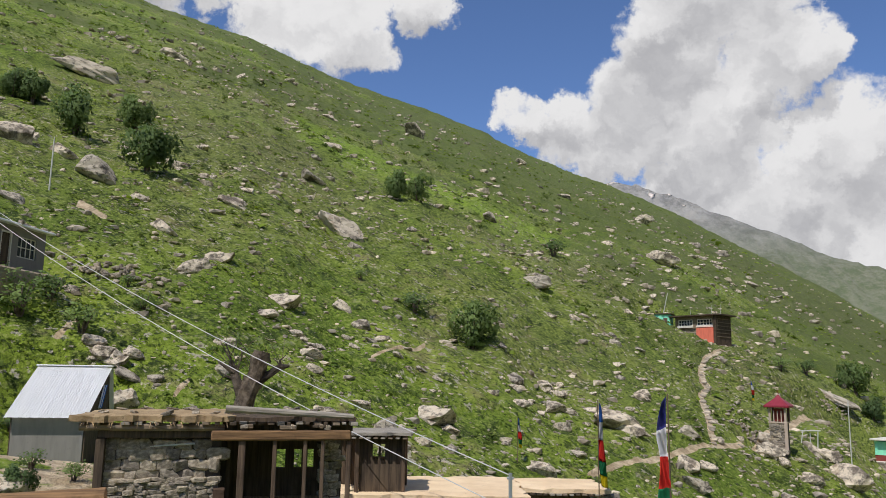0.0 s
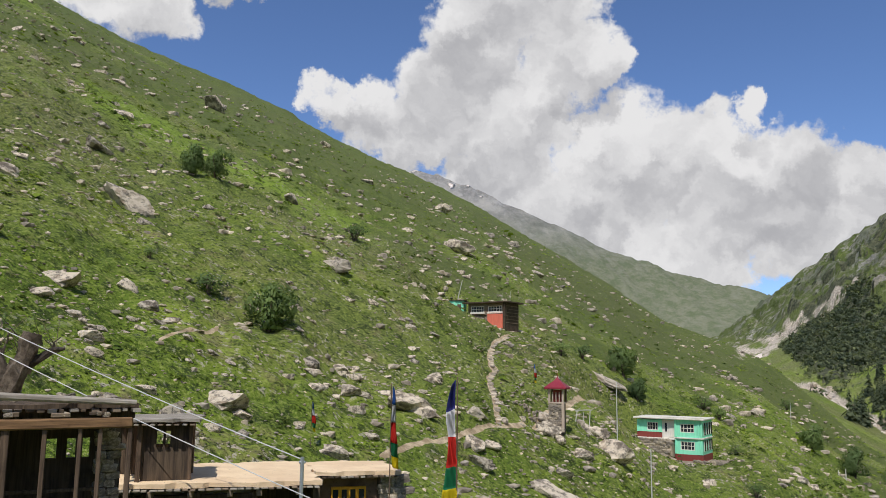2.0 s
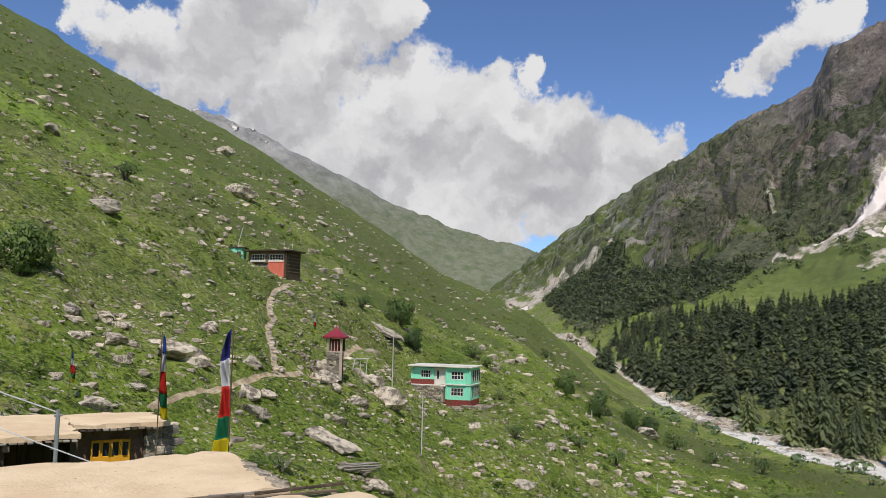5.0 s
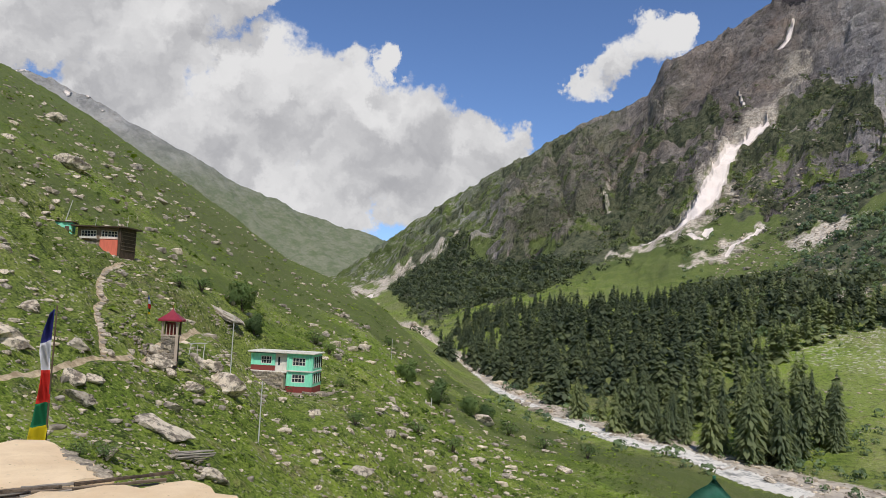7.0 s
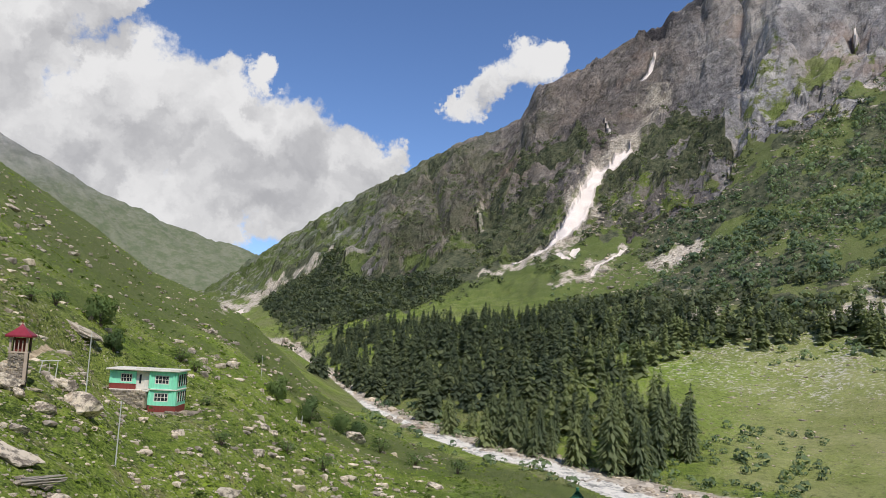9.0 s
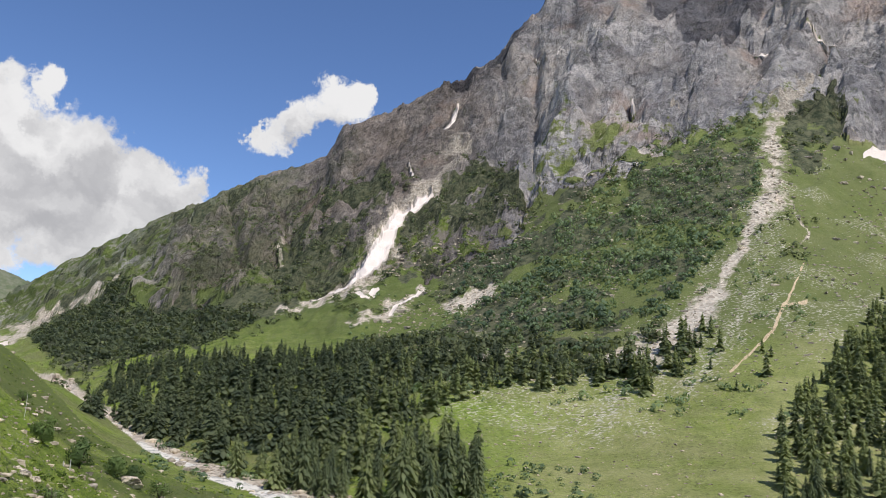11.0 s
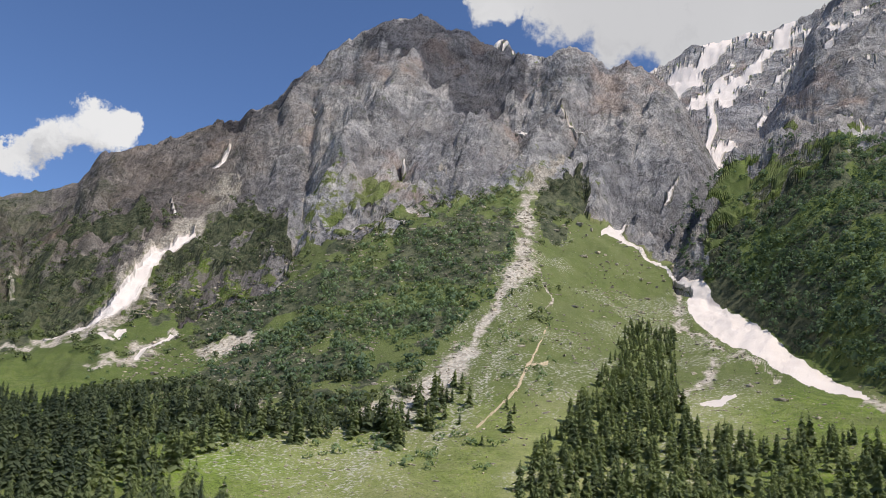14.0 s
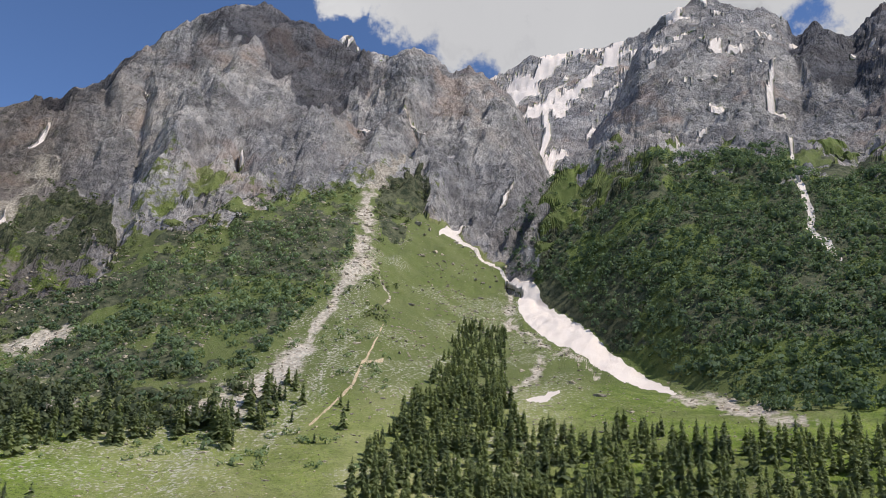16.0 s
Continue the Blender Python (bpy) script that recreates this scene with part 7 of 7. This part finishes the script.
def green_house():
    house = thing("green_house", stand_at(30.4, 109.5, -10.9, -17.0), "two-storey mint-green house with maroon base and cream windows", "house")
    # x runs along the front; the right-hand block has two storeys, the left wing one
    z_mid, z_top = 2.45, 4.75
    wall_with_holes("front_wall", MINT, house, 0.5, 4.0, -0.25, 0.0, 0.45, z_top, [(1.2, 3.0, 0.95, 2.05), (1.2, 3.0, 3.15, 4.25)])
    block("plinth", MAROON, house, 0.48, 4.05, -0.28, 0.0, -0.6, 0.45)
    block("side_wall", MINT, house, 3.75, 4.0, 0.0, 4.2, 0.45, z_top)
    block("plinth", MAROON, house, 3.75, 4.06, 0.0, 4.2, -1.2, 0.45)
    block("back_wall", MINT, house, -4.6, 4.0, 4.2, 4.4, -0.6, z_top)
    block("inner_wall", MINT, house, 0.5, 0.7, 0.0, 4.2, 0.0, z_top)
    window(house, 1.2, 3.0, 0.95, 2.05, -0.15, CREAM, 4, 2, 0.1)
    window(house, 1.2, 3.0, 3.15, 4.25, -0.15, CREAM, 4, 2, 0.1)
    for x in (0.6, 3.55, 3.9):
        for z0, z1 in ((0.5, 2.35), (2.6, 4.7)):
            block("pilaster", MINT, house, x - 0.12, x + 0.12, -0.36, -0.25, z0, z1)
    block("string_course", CREAM, house, 0.4, 4.15, -0.45, 4.3, z_mid - 0.06, z_mid + 0.1, label="cream ledge between the storeys")
    for y in (0.4, 1.5, 2.6, 3.6):
        for z0, z1 in ((0.9, 2.2), (2.9, 4.4)):
            block("side_pane", GLASS, house, 4.01, 4.05, y, y + 0.75, z0, z1)
            block("side_frame", CREAM, house, 4.02, 4.08, y - 0.08, y, z0 - 0.05, z1 + 0.05)
    # entrance bay
    block("entrance_wall", CREAM, house, -1.25, 0.5, 0.1, 0.3, z_mid - 0.1, z_top - 0.1, label="cream entrance bay")
    block("door", CREAM, house, -0.3, 0.4, 0.02, 0.1, z_mid, z_top - 0.45)
    block("window_slot", GLASS, house, -0.85, -0.6, 0.04, 0.1, z_mid + 0.7, z_top - 0.5)
    block("lower_room", CREAM, house, -0.9, 0.5, 0.9, 1.1, -0.4, z_mid - 0.1)
    # left wing
    wall_with_holes("wing_wall", MINT, house, -4.6, -1.25, 0.0, 0.2, 3.05, z_top - 0.15, [(-3.2, -1.75, 3.25, 4.3)])
    window(house, -3.2, -1.75, 3.25, 4.3, 0.08, CREAM, 4, 2, 0.09)
    block("wing_base", MAROON, house, -4.6, -1.25, -0.02, 0.25, z_mid - 0.1, 3.05)
    for x in (-4.4, -1.45):
        block("pilaster", MINT, house, x - 0.14, x + 0.14, -0.1, 0.0, 3.05, z_top - 0.15)
    block("side_wall", MINT, house, -4.6, -4.4, 0.2, 4.2, z_mid, z_top - 0.15)
    block("floor_slab", CREAM, house, -4.7, 0.6, -0.9, 4.2, z_mid - 0.25, z_mid - 0.1)
    block("roof", CREAM, house, -4.9, 4.35, -0.7, 4.7, z_top, z_top + 0.2, bevel=0.04, label="pale flat roof slab with a wide eave")
    block("roof_kerb", CREAM, house, -1.2, 4.3, -0.62, -0.5, z_top + 0.2, z_top + 0.34)
    terrace = block("terrace", TERRACE, house, -6.2, 0.4, -1.3, 2.0, -1.5, z_mid - 0.26, bevel=0.15, label="earth terrace held by stones")
    lay_stones(terrace, -6.2, 0.3, -0.6, z_mid - 0.4, -1.3, 41, (0.2, 0.4), (0.4, 0.9))
    yard = block("yard", TERRACE, house, -0.5, 6.5, -1.6, 3.5, -2.6, -0.35, bevel=0.1)
    lay_stones(yard, 3.2, 6.6, -2.2, -0.3, -1.6, 42, (0.2, 0.36), (0.4, 0.9))


def coral_house():
    house = thing("coral_house", stand_at(17.75, 120.0, 6.0, -30.0), "old timber and stone house with a coral-painted lower room", "house")
    # two storeys; the coral room stands forward below
    block("lower_wall", MUD, house, -3.4, 3.2, 0.6, 0.9, -0.6, 2.5, label="rough stone lower wall")
    lower = house.children[-1]
    lay_stones(lower, -3.4, 0.2, -0.5, 2.4, 0.58, 51, (0.2, 0.35), (0.35, 0.8))
    block("coral_wall", CORAL, house, 0.25, 2.85, -0.25, 0.6, -0.6, 2.55, label="bright coral-painted wall")
    block("dark_wall", OLD_WOOD, house, 2.85, 3.2, -0.1, 4.0, -0.6, 4.6, label="dark timber side")
    block("side_door", OLD_WOOD, house, 3.2, 3.24, 0.4, 1.2, -0.2, 1.8)
    wall_with_holes("upper_wall", TIMBER, house, -3.4, 3.2, 0.3, 0.5, 2.5, 4.6, [(-2.9, -0.6, 3.0, 4.1), (0.1, 2.5, 3.0, 4.1)], "weathered upper timber wall")
    for x0, x1 in ((-2.9, -0.6), (0.1, 2.5)):
        window(house, x0, x1, 3.0, 4.1, 0.36, CREAM, 5, 2, 0.12)
        block("balcony", CREAM, house, x0 - 0.1, x1 + 0.1, 0.1, 0.3, 2.7, 3.02, label="cream painted balcony rail")
    block("back_wall", OLD_WOOD, house, -3.4, 3.2, 4.0, 4.2, -0.6, 4.6)
    block("end_wall", OLD_WOOD, house, -3.4, -3.2, 0.6, 4.0, -0.6, 4.6)
    for k in range(6):
        block("side_beam", TIMBER, house, 3.2, 3.28, 0.2, 4.1, 1.0 + 0.6 * k, 1.1 + 0.6 * k)
    bm = bmesh.new()
    ragged_slab(bm, -4.0, 3.9, -0.5, 4.8, 4.62, 4.84, 0.5, 0.15)
    part("roof", bm, OLD_WOOD, house, "dark flat earth and timber roof")
    for k, x in enumerate((-1.0, 2.3, 3.7)):
        pole_between("flag_stick", (x, 0.5, 4.8), (x + 0.1, 0.5, 6.0 + 0.3 * k), 0.03, 0.02, PALE_POLE, house, sides=5)
    house.matrix_basis = house.matrix_basis @ Matrix.Diagonal((1.0, 1.0, 0.84, 1.0))
    block("footing", TERRACE, house, -5.0, 4.0, -1.2, 4.5, -2.8, -0.5, bevel=0.2, label="earth footing")
    hut = thing("mint_hut", stand_at(15.5, 122.0, 8.6, -10.0), "small mint-green hut beside a dark lean-to roof", "hut")
    block("wall", MINT, hut, -1.2, 1.3, 0, 0.2, -0.8, 1.75)
    block("side_wall", MINT, hut, 1.1, 1.3, 0.2, 2.4, -0.8, 1.75)
    block("end_wall", MINT, hut, -1.2, -1.0, 0.2, 2.4, -0.8, 1.75)
    block("door", TIMBER_UP, hut, 0.3, 0.9, -0.04, 0.0, -0.7, 1.2)
    bm = bmesh.new()
    ragged_slab(bm, -3.9, 1.5, -0.2, 2.8, 1.76, 1.92, 0.4, 0.15)
    part("roof", bm, OLD_WOOD, hut, "dark earth roof")
    block("stone_wall", MORTAR, hut, -3.9, -1.2, 0.3, 0.7, -0.8, 1.75)
    lay_stones(hut.children[-1], -3.9, -1.2, -0.6, 1.7, 0.28, 52, (0.2, 0.3), (0.3, 0.7))
    pole_between("pole", (-0.4, 0.9, -0.6), (0.9, 0.9, 5.0), 0.09, 0.05, PALE_POLE, hut, "leaning pale pole")


def pagoda():
    tower = thing("shrine_tower", stand_at(22.75, 75.0, -4.75, -12.0), "small shrine tower with a dark red pyramid roof on pillars", "shrine")
    base = block("base", MORTAR, tower, -0.62, 0.62, -0.62, 0.62, -1.2, 1.72, label="grey stone base")
    lay_stones(base, -0.62, 0.62, -0.8, 1.7, -0.64, 61, (0.14, 0.24), (0.2, 0.45))
    block("floor_slab", TAN, tower, -0.75, 0.75, -0.75, 0.75, 1.72, 1.84)
    for x in (-0.62, 0.62):
        for y in (-0.62, 0.62):
            block("pillar", TAN if y < 0 else TIMBER_UP, tower, x - 0.09, x + 0.09, y - 0.09, y + 0.09, 1.84, 3.02)
    block("buttress", TAN, tower, 0.52, 0.78, -0.8, -0.62, -0.8, 1.8)
    block("prayer_drum", MAROON, tower, -0.36, 0.36, -0.36, 0.36, 1.84, 2.95, bevel=0.08)
    for x in (-0.3, 0.0, 0.3):
        block("baluster", TAN, tower, x - 0.04, x + 0.04, -0.7, -0.62, 1.84, 2.75)
    block("eave", ROOF_RED, tower, -1.02, 1.02, -1.02, 1.02, 3.02, 3.2, bevel=0.03)
    bm = bmesh.new()
    rings = []
    for half, z in ((1.0, 3.2), (0.55, 3.55), (0.22, 3.85), (0.04, 4.1)):
        rings.append([bm.verts.new((x * half, y * half, z)) for x, y in ((-1, -1), (1, -1), (1, 1), (-1, 1))])
    for low, high in zip(rings, rings[1:]):
        for i in range(4):
            bm.faces.new((low[i], low[(i + 1) % 4], high[(i + 1) % 4], high[i]))
    bm.faces.new(rings[-1])
    part("roof", bm, ROOF_RED, tower, "dark red curved pyramid roof")
    pole_between("finial", (0, 0, 4.08), (0, 0, 4.45), 0.04, 0.015, ROOF_RED, tower)


def prayer_flag(az, r, top, bottom, foot, wide, label, sag=0.4, side=-1, seed=0):
    """A tall prayer flag on a pole: five cloths of five colours one under another."""
    z0, z1 = r * math.tan(radians(bottom)), r * math.tan(radians(top))
    flag = thing("prayer_flag", stand_at(az, r, 0.0), label, "prayer flag", "prayer flags by the path")
    pole_between("pole", (0, 0, foot), (0.0, 0, z1 + 0.05), 0.02, 0.012, TIMBER_UP, flag, "thin wooden pole", 6, 0.05)
    g = random.Random(seed)
    cloths = CLOTHS if seed == 1 else [SKY_CLOTH, *CLOTHS[1:]]
    edges = [0, 0.235, 0.46, 0.7, 0.86, 1.0]
    for k, cloth in enumerate(cloths):
        bm = bmesh.new()
        rows, cols = 8, 7
        grid = []
        for i in range(rows + 1):
            f = edges[k] + (edges[k + 1] - edges[k]) * i / rows
            z = z1 + (z0 - z1) * f
            line = []
            for j in range(cols + 1):
                u = j / cols
                w = wide * 0.74 * min(1.0, 0.3 + f * 2.2) * (1 + 0.28 * math.sin(f * 8 + seed)) * (1.0 if f < 0.8 else 1 + 2.2 * (f - 0.8) ** 1.2)
                line.append(bm.verts.new((side * (0.03 + u * w + 0.06 * f * math.sin(f * 5 + seed)), 0.2 * u * math.sin(f * 9 + u * 4 + seed) + 0.05 * math.sin(f * 25 + u * 9), z - 0.10 * u * sag * math.sin(f * 6 + seed) - 0.05 * u)))
            grid.append(line)
        faces = [bm.faces.new((grid[i][j], grid[i + 1][j], grid[i + 1][j + 1], grid[i][j + 1])) for i in range(rows) for j in range(cols)]
        for f in faces:
            f.smooth = True
        bmesh.ops.solidify(bm, geom=bm.faces[:], thickness=0.006)
        part("cloth", bm, cloth, flag, ("blue", "white", "red", "green", "yellow")[k] + " cotton cloth")


def utility_pole(az, r, el_top, mat, label, wide=0.06, arm=0.0):
    p = bearing(az, 0, r)
    low = ground_at(p.x, p.y) - EYE
    pole = thing("pole", stand_at(az, r, low), label, "pole", "poles on the hillside")
    tall = r * math.tan(radians(el_top)) - low
    pole_between("shaft", (0, 0, -0.3), (0.02, 0, tall), wide, wide * 0.7, mat, pole, knots=0.02)
    if arm:
        block("arm", mat, pole, -arm, arm, -0.04, 0.04, tall - 0.25, tall - 0.17)


def wire(a, b, sag, label):
    a, b = Vector(a), Vector(b)
    n = 24
    bm = bmesh.new()
    limb(bm, [a.lerp(b, k / n) - Vector((0, 0, sag * 4 * (k / n) * (1 - k / n))) for k in range(n + 1)], [0.014] * (n + 1), 5)
    ob = part("wire", bm, WIRE)
    tagged(ob, label, "wire", "wires from the house to the pole")


stone_hut()
timber_shed()
long_house()
near_house()
white_shed()
grey_house()
green_house()
coral_house()
pagoda()
prayer_flag(15.75, 15.0, -0.75, -9.3, -5.4, 0.26, "tall five-coloured prayer flag on a pole beside the earth roof", 0.5, -1, 1)
prayer_flag(11.05, 24.0, -1.2, -6.8, -5.6, 0.22, "five-coloured prayer flag hanging from a thin pole", 0.5, 1, 2)
prayer_flag(5.5, 46.0, -2.4, -4.4, -5.4, 0.24, "small faded prayer flag on a thin pole", 0.5, 1, 3)
prayer_flag(21.1, 82.0, 0.4, -0.9, -4.6, 0.3, "small ragged prayer flag on a pole up the slope", 0.5, 1, 4)
utility_pole(26.8, 84.0, -0.8, PALE_POLE, "slender pale timber pole beside the path")
utility_pole(29.0, 70.0, -5.2, PALE_POLE, "slender pale pole below the green house")
utility_pole(40.5, 170.0, -6.0, PALE_POLE, "pale lattice pole among bushes on the slope", 0.1)
utility_pole(40.9, 170.0, -5.9, PALE_POLE, "pale lattice pole among bushes on the slope", 0.1)
utility_pole(45.3, 120.0, -10.5, PALE_POLE, "slender pale pole on the lower slope")
utility_pole(37.9, 200.0, -1.9, PALE_POLE, "slender pale pole high on the slope")
utility_pole(-26.9, 62.0, 15.4, PALE_POLE, "tall pole above the cement house")
utility_pole(-12.9, 75.0, 11.4, TIMBER_UP, "thin dark pole on the slope", 0.05)
steel = thing("steel_pole", stand_at(5.0, 20.0, 0.0), "galvanised steel pole carrying wires beside the flat roof", "pole")
pole_between("shaft", (0, 0, -5.6), (0, 0, -2.15), 0.05, 0.045, STEEL, steel, knots=0.0)
block("clamp", STEEL, steel, -0.08, 0.08, -0.03, 0.03, -2.3, -2.24)
wire(bearing(-30.5, 10.75, 42.0), bearing(5.0, -6.3, 20.0), 0.5, "pale electric wire sagging down to the steel pole")
wire(bearing(-30.5, 10.2, 42.0), bearing(7.4, -9.6, 19.0), 0.55, "pale electric wire sagging over the roofs")


def dead_stump():
    tree = thing("tree_stump", stand_at(-13.6, 27.5, -3.3) @ Matrix.Diagonal((0.9, 0.9, 0.9, 1.0)), "dead lopped willow trunk with stubs of thick branches", "tree stump")
    bm = bmesh.new()
    limb(bm, [(-0.42, 0, -0.6), (-0.36, 0, 0.6), (-0.28, 0, 1.5), (-0.1, 0, 2.4), (0.12, 0, 3.2), (0.28, 0, 3.7)], [0.56, 0.4, 0.36, 0.34, 0.36, 0.32], 16, 0.16)
    part("trunk", bm, BARK, tree, "thick grey-brown split trunk")
    for pts, rad in (([(0.25, 0, 3.4), (0.42, 0, 4.0), (0.5, 0, 4.4), (0.56, 0, 4.7)], [0.34, 0.32, 0.34, 0.3]), ([(0.0, 0, 3.0), (-0.28, 0.05, 3.6), (-0.48, 0.1, 4.1), (-0.55, 0.1, 4.35)], [0.26, 0.19, 0.15, 0.07]), ([(0.4, 0, 3.6), (0.9, 0.1, 3.9), (1.25, 0.1, 4.15), (1.6, 0.1, 4.2)], [0.22, 0.15, 0.12, 0.05]),
                     ([(-0.4, 0, 3.9), (-0.75, 0, 4.15), (-1.0, 0, 4.3)], [0.12, 0.07, 0.02]), ([(-0.5, 0, 4.1), (-0.6, 0, 4.6), (-0.8, 0, 5.1)], [0.06, 0.03, 0.01]), ([(-0.3, 0.1, 4.0), (-0.15, 0, 4.5), (-0.2, 0, 4.9)], [0.06, 0.03, 0.01]), ([(1.2, 0.1, 4.1), (1.25, 0, 4.4), (1.45, 0, 4.6)], [0.05, 0.03, 0.01]), ([(-0.45, 0, 3.7), (-0.7, 0, 3.8), (-0.95, 0.1, 3.6)], [0.06, 0.03, 0.01])):
        bm = bmesh.new()
        limb(bm, pts, rad, 10, 0.18)
        part("branch_stub", bm, BARK, tree)
    q = random.Random(14)
    ends = []
    for k in range(26):
        root = Vector((q.choice([-0.5, -0.6, -0.3, 0.2, 0.9, 1.3]), q.uniform(-0.1, 0.2), q.uniform(3.9, 4.5)))
        end = root + Vector((q.gauss(-0.25, 0.4), q.gauss(0, 0.2), q.uniform(0.3, 1.0)))
        ends.append(end)
        pole_between("shoot", root, end, 0.018, 0.006, BARK, tree, sides=4)
    g = np.random.RandomState(15)
    centres = np.array([e[:] for e in ends])[g.randint(0, len(ends), 190)] + g.normal(size=(190, 3)) * (0.16, 0.12, 0.2)
    v, f = quad_leaves(centres, 0.045 * g.uniform(0.6, 1.4, 190), g.normal(size=(190, 3)), g)
    mesh = mesh_from(v, f, "sprouts")
    mesh.materials.append(LEAVES)
    tagged(shared("sprouts", mesh, tree), "sparse young leaves on thin shoots", kind="stuff")


def wood_pile():
    spot = on_ground(24.3, -10.6)
    pile = thing("timber_pile", Matrix.Translation(spot), "stack of weathered planks and logs lying on rubble", "timber pile")
    q = random.Random(6)
    for k in range(9):
        a = Vector((q.uniform(-1.4, -0.6), q.uniform(-0.5, 0.5), 0.15 + 0.06 * k))
        pole_between("log", a, a + Vector((q.uniform(2.0, 3.0), q.uniform(-0.4, 0.4), q.uniform(-0.12, 0.1))), 0.07, 0.05, GREY_WOOD, pile, sides=6)


def stone_heap(az, el, n, spread_x, seed, label):
    spot = on_ground(az, el)
    heap = thing("stone_heap", Matrix.Translation(spot), label, "stone heap")
    q = random.Random(seed)
    for k in range(n):
        x, y = q.gauss(0, spread_x), q.gauss(0, 0.5)
        shared("stone", q.choice(BLOCKS), heap, Matrix.LocRotScale((x, y, ground_at(spot.x + x, spot.y + y) - spot.z + q.uniform(0.02, 0.2)), Euler((q.uniform(-0.4, 0.4), q.uniform(-0.4, 0.4), q.uniform(0, 6))), (q.uniform(0.15, 0.5), q.uniform(0.15, 0.4), q.uniform(0.1, 0.25))))


def tarp_shelter():
    tent = thing("tarpaulin_shelter", pose(0, 0, EYE), "green tarpaulin stretched over a pole frame", "shelter")
    a, b = bearing(60.5, -9.85, 15.0) - Vector((0, 0, EYE)), bearing(57.2, -11.7, 13.6) - Vector((0, 0, EYE))
    bm = bmesh.new()
    n = 8
    out = Vector((-0.5, -1.0, 0)).normalized()
    rows = []
    for i in range(n + 1):
        top = a.lerp(b, i / n) - Vector((0, 0, 0.12 * math.sin(math.pi * i / n)))
        rows.append([bm.verts.new(top + out * 1.5 * j / 5 - Vector((0, 0, 0.12 * j + 0.03 * math.sin(i * 1.7 + j)))) for j in range(6)])
    for i in range(n):
        for j in range(5):
            bm.faces.new((rows[i][j], rows[i + 1][j], rows[i + 1][j + 1], rows[i][j + 1])).smooth = True
    bmesh.ops.solidify(bm, geom=bm.faces[:], thickness=0.008)
    part("sheet", bm, TARP, tent, "faded green plastic sheet")
    for p in (a, b):
        pole_between("pole", (p.x, p.y, ground_at(p.x, p.y) - EYE - 0.2), (p.x, p.y, p.z + 0.03), 0.035, 0.03, TARP, tent, "green painted pole")


def swing_frame():
    spot = on_ground(24.55, -4.0)
    frame_thing = thing("swing_frame", Matrix.Translation(spot), "white pole frame standing on the grass by the shrine", "frame")
    for x in (-0.8, 0.8):
        pole_between("leg", (x - 0.25, 0, -0.3), (x * 0.85, 0, 1.7), 0.05, 0.045, PALE_POLE, frame_thing)
    pole_between("leg", (0.1, 0.4, -0.3), (0.05, 0.2, 1.5), 0.05, 0.045, PALE_POLE, frame_thing)
    pole_between("cross_bar", (-0.9, 0, 1.7), (0.9, 0, 1.72), 0.05, 0.05, PALE_POLE, frame_thing)


dead_stump()
wood_pile()
tarp_shelter()
swing_frame()
stone_heap(-22.3, 6.6, 70, 1.6, 71, "heap of pale grey rubble beside the cement house")
stone_heap(25.9, -1.35, 40, 1.2, 72, "low wall of loose brown stones beside the path")
stone_heap(21.2, -3.4, 50, 1.3, 73, "heap of brown stones below the shrine")
stone_heap(24.6, -10.9, 40, 1.3, 74, "grey rubble under the timber pile")
log = thing("log", stand_at(-24.2, 13.0, -1.78, -10.0), "thick cut log lying in the yard before the hut", "log")
pole_between("trunk", (-1.3, 0, -0.05), (0.52, 0, 0.04), 0.19, 0.17, BEAM_WOOD, log, "pale sawn log", 12, 0.05)


STEP_STONES = piece_meshes(5, STONE, 9)


def stone_steps():
    """The stepped path up to the coral house: flat stones one above another."""
    path = thing("stone_path", Matrix(), "winding path of flat pale stone steps climbing the grassy slope", "path")
    q = random.Random(81)
    line = [(18.62, -3.93), (18.34, -2.22), (18.12, -1.56), (17.9, -0.79), (18.38, -0.12), (18.0, 0.3), (18.01, 0.89), (18.13, 1.56), (18.73, 1.96), (19.31, 2.28)]
    for (a0, e0), (a1, e1) in zip(line, line[1:]):
        for k in range(6):
            f = (k + q.uniform(0, 0.6)) / 6
            spot = on_ground(a0 + (a1 - a0) * f + q.uniform(-0.06, 0.06), e0 + (e1 - e0) * f)
            shared("step", q.choice(STEP_STONES), path, Matrix.LocRotScale(spot + Vector((0, 0, 0.03)), Euler((0.2, q.uniform(-0.1, 0.1), q.uniform(-0.5, 0.5) - radians(18))), (q.uniform(0.5, 0.95), q.uniform(0.3, 0.55), 0.16)))


stone_steps()
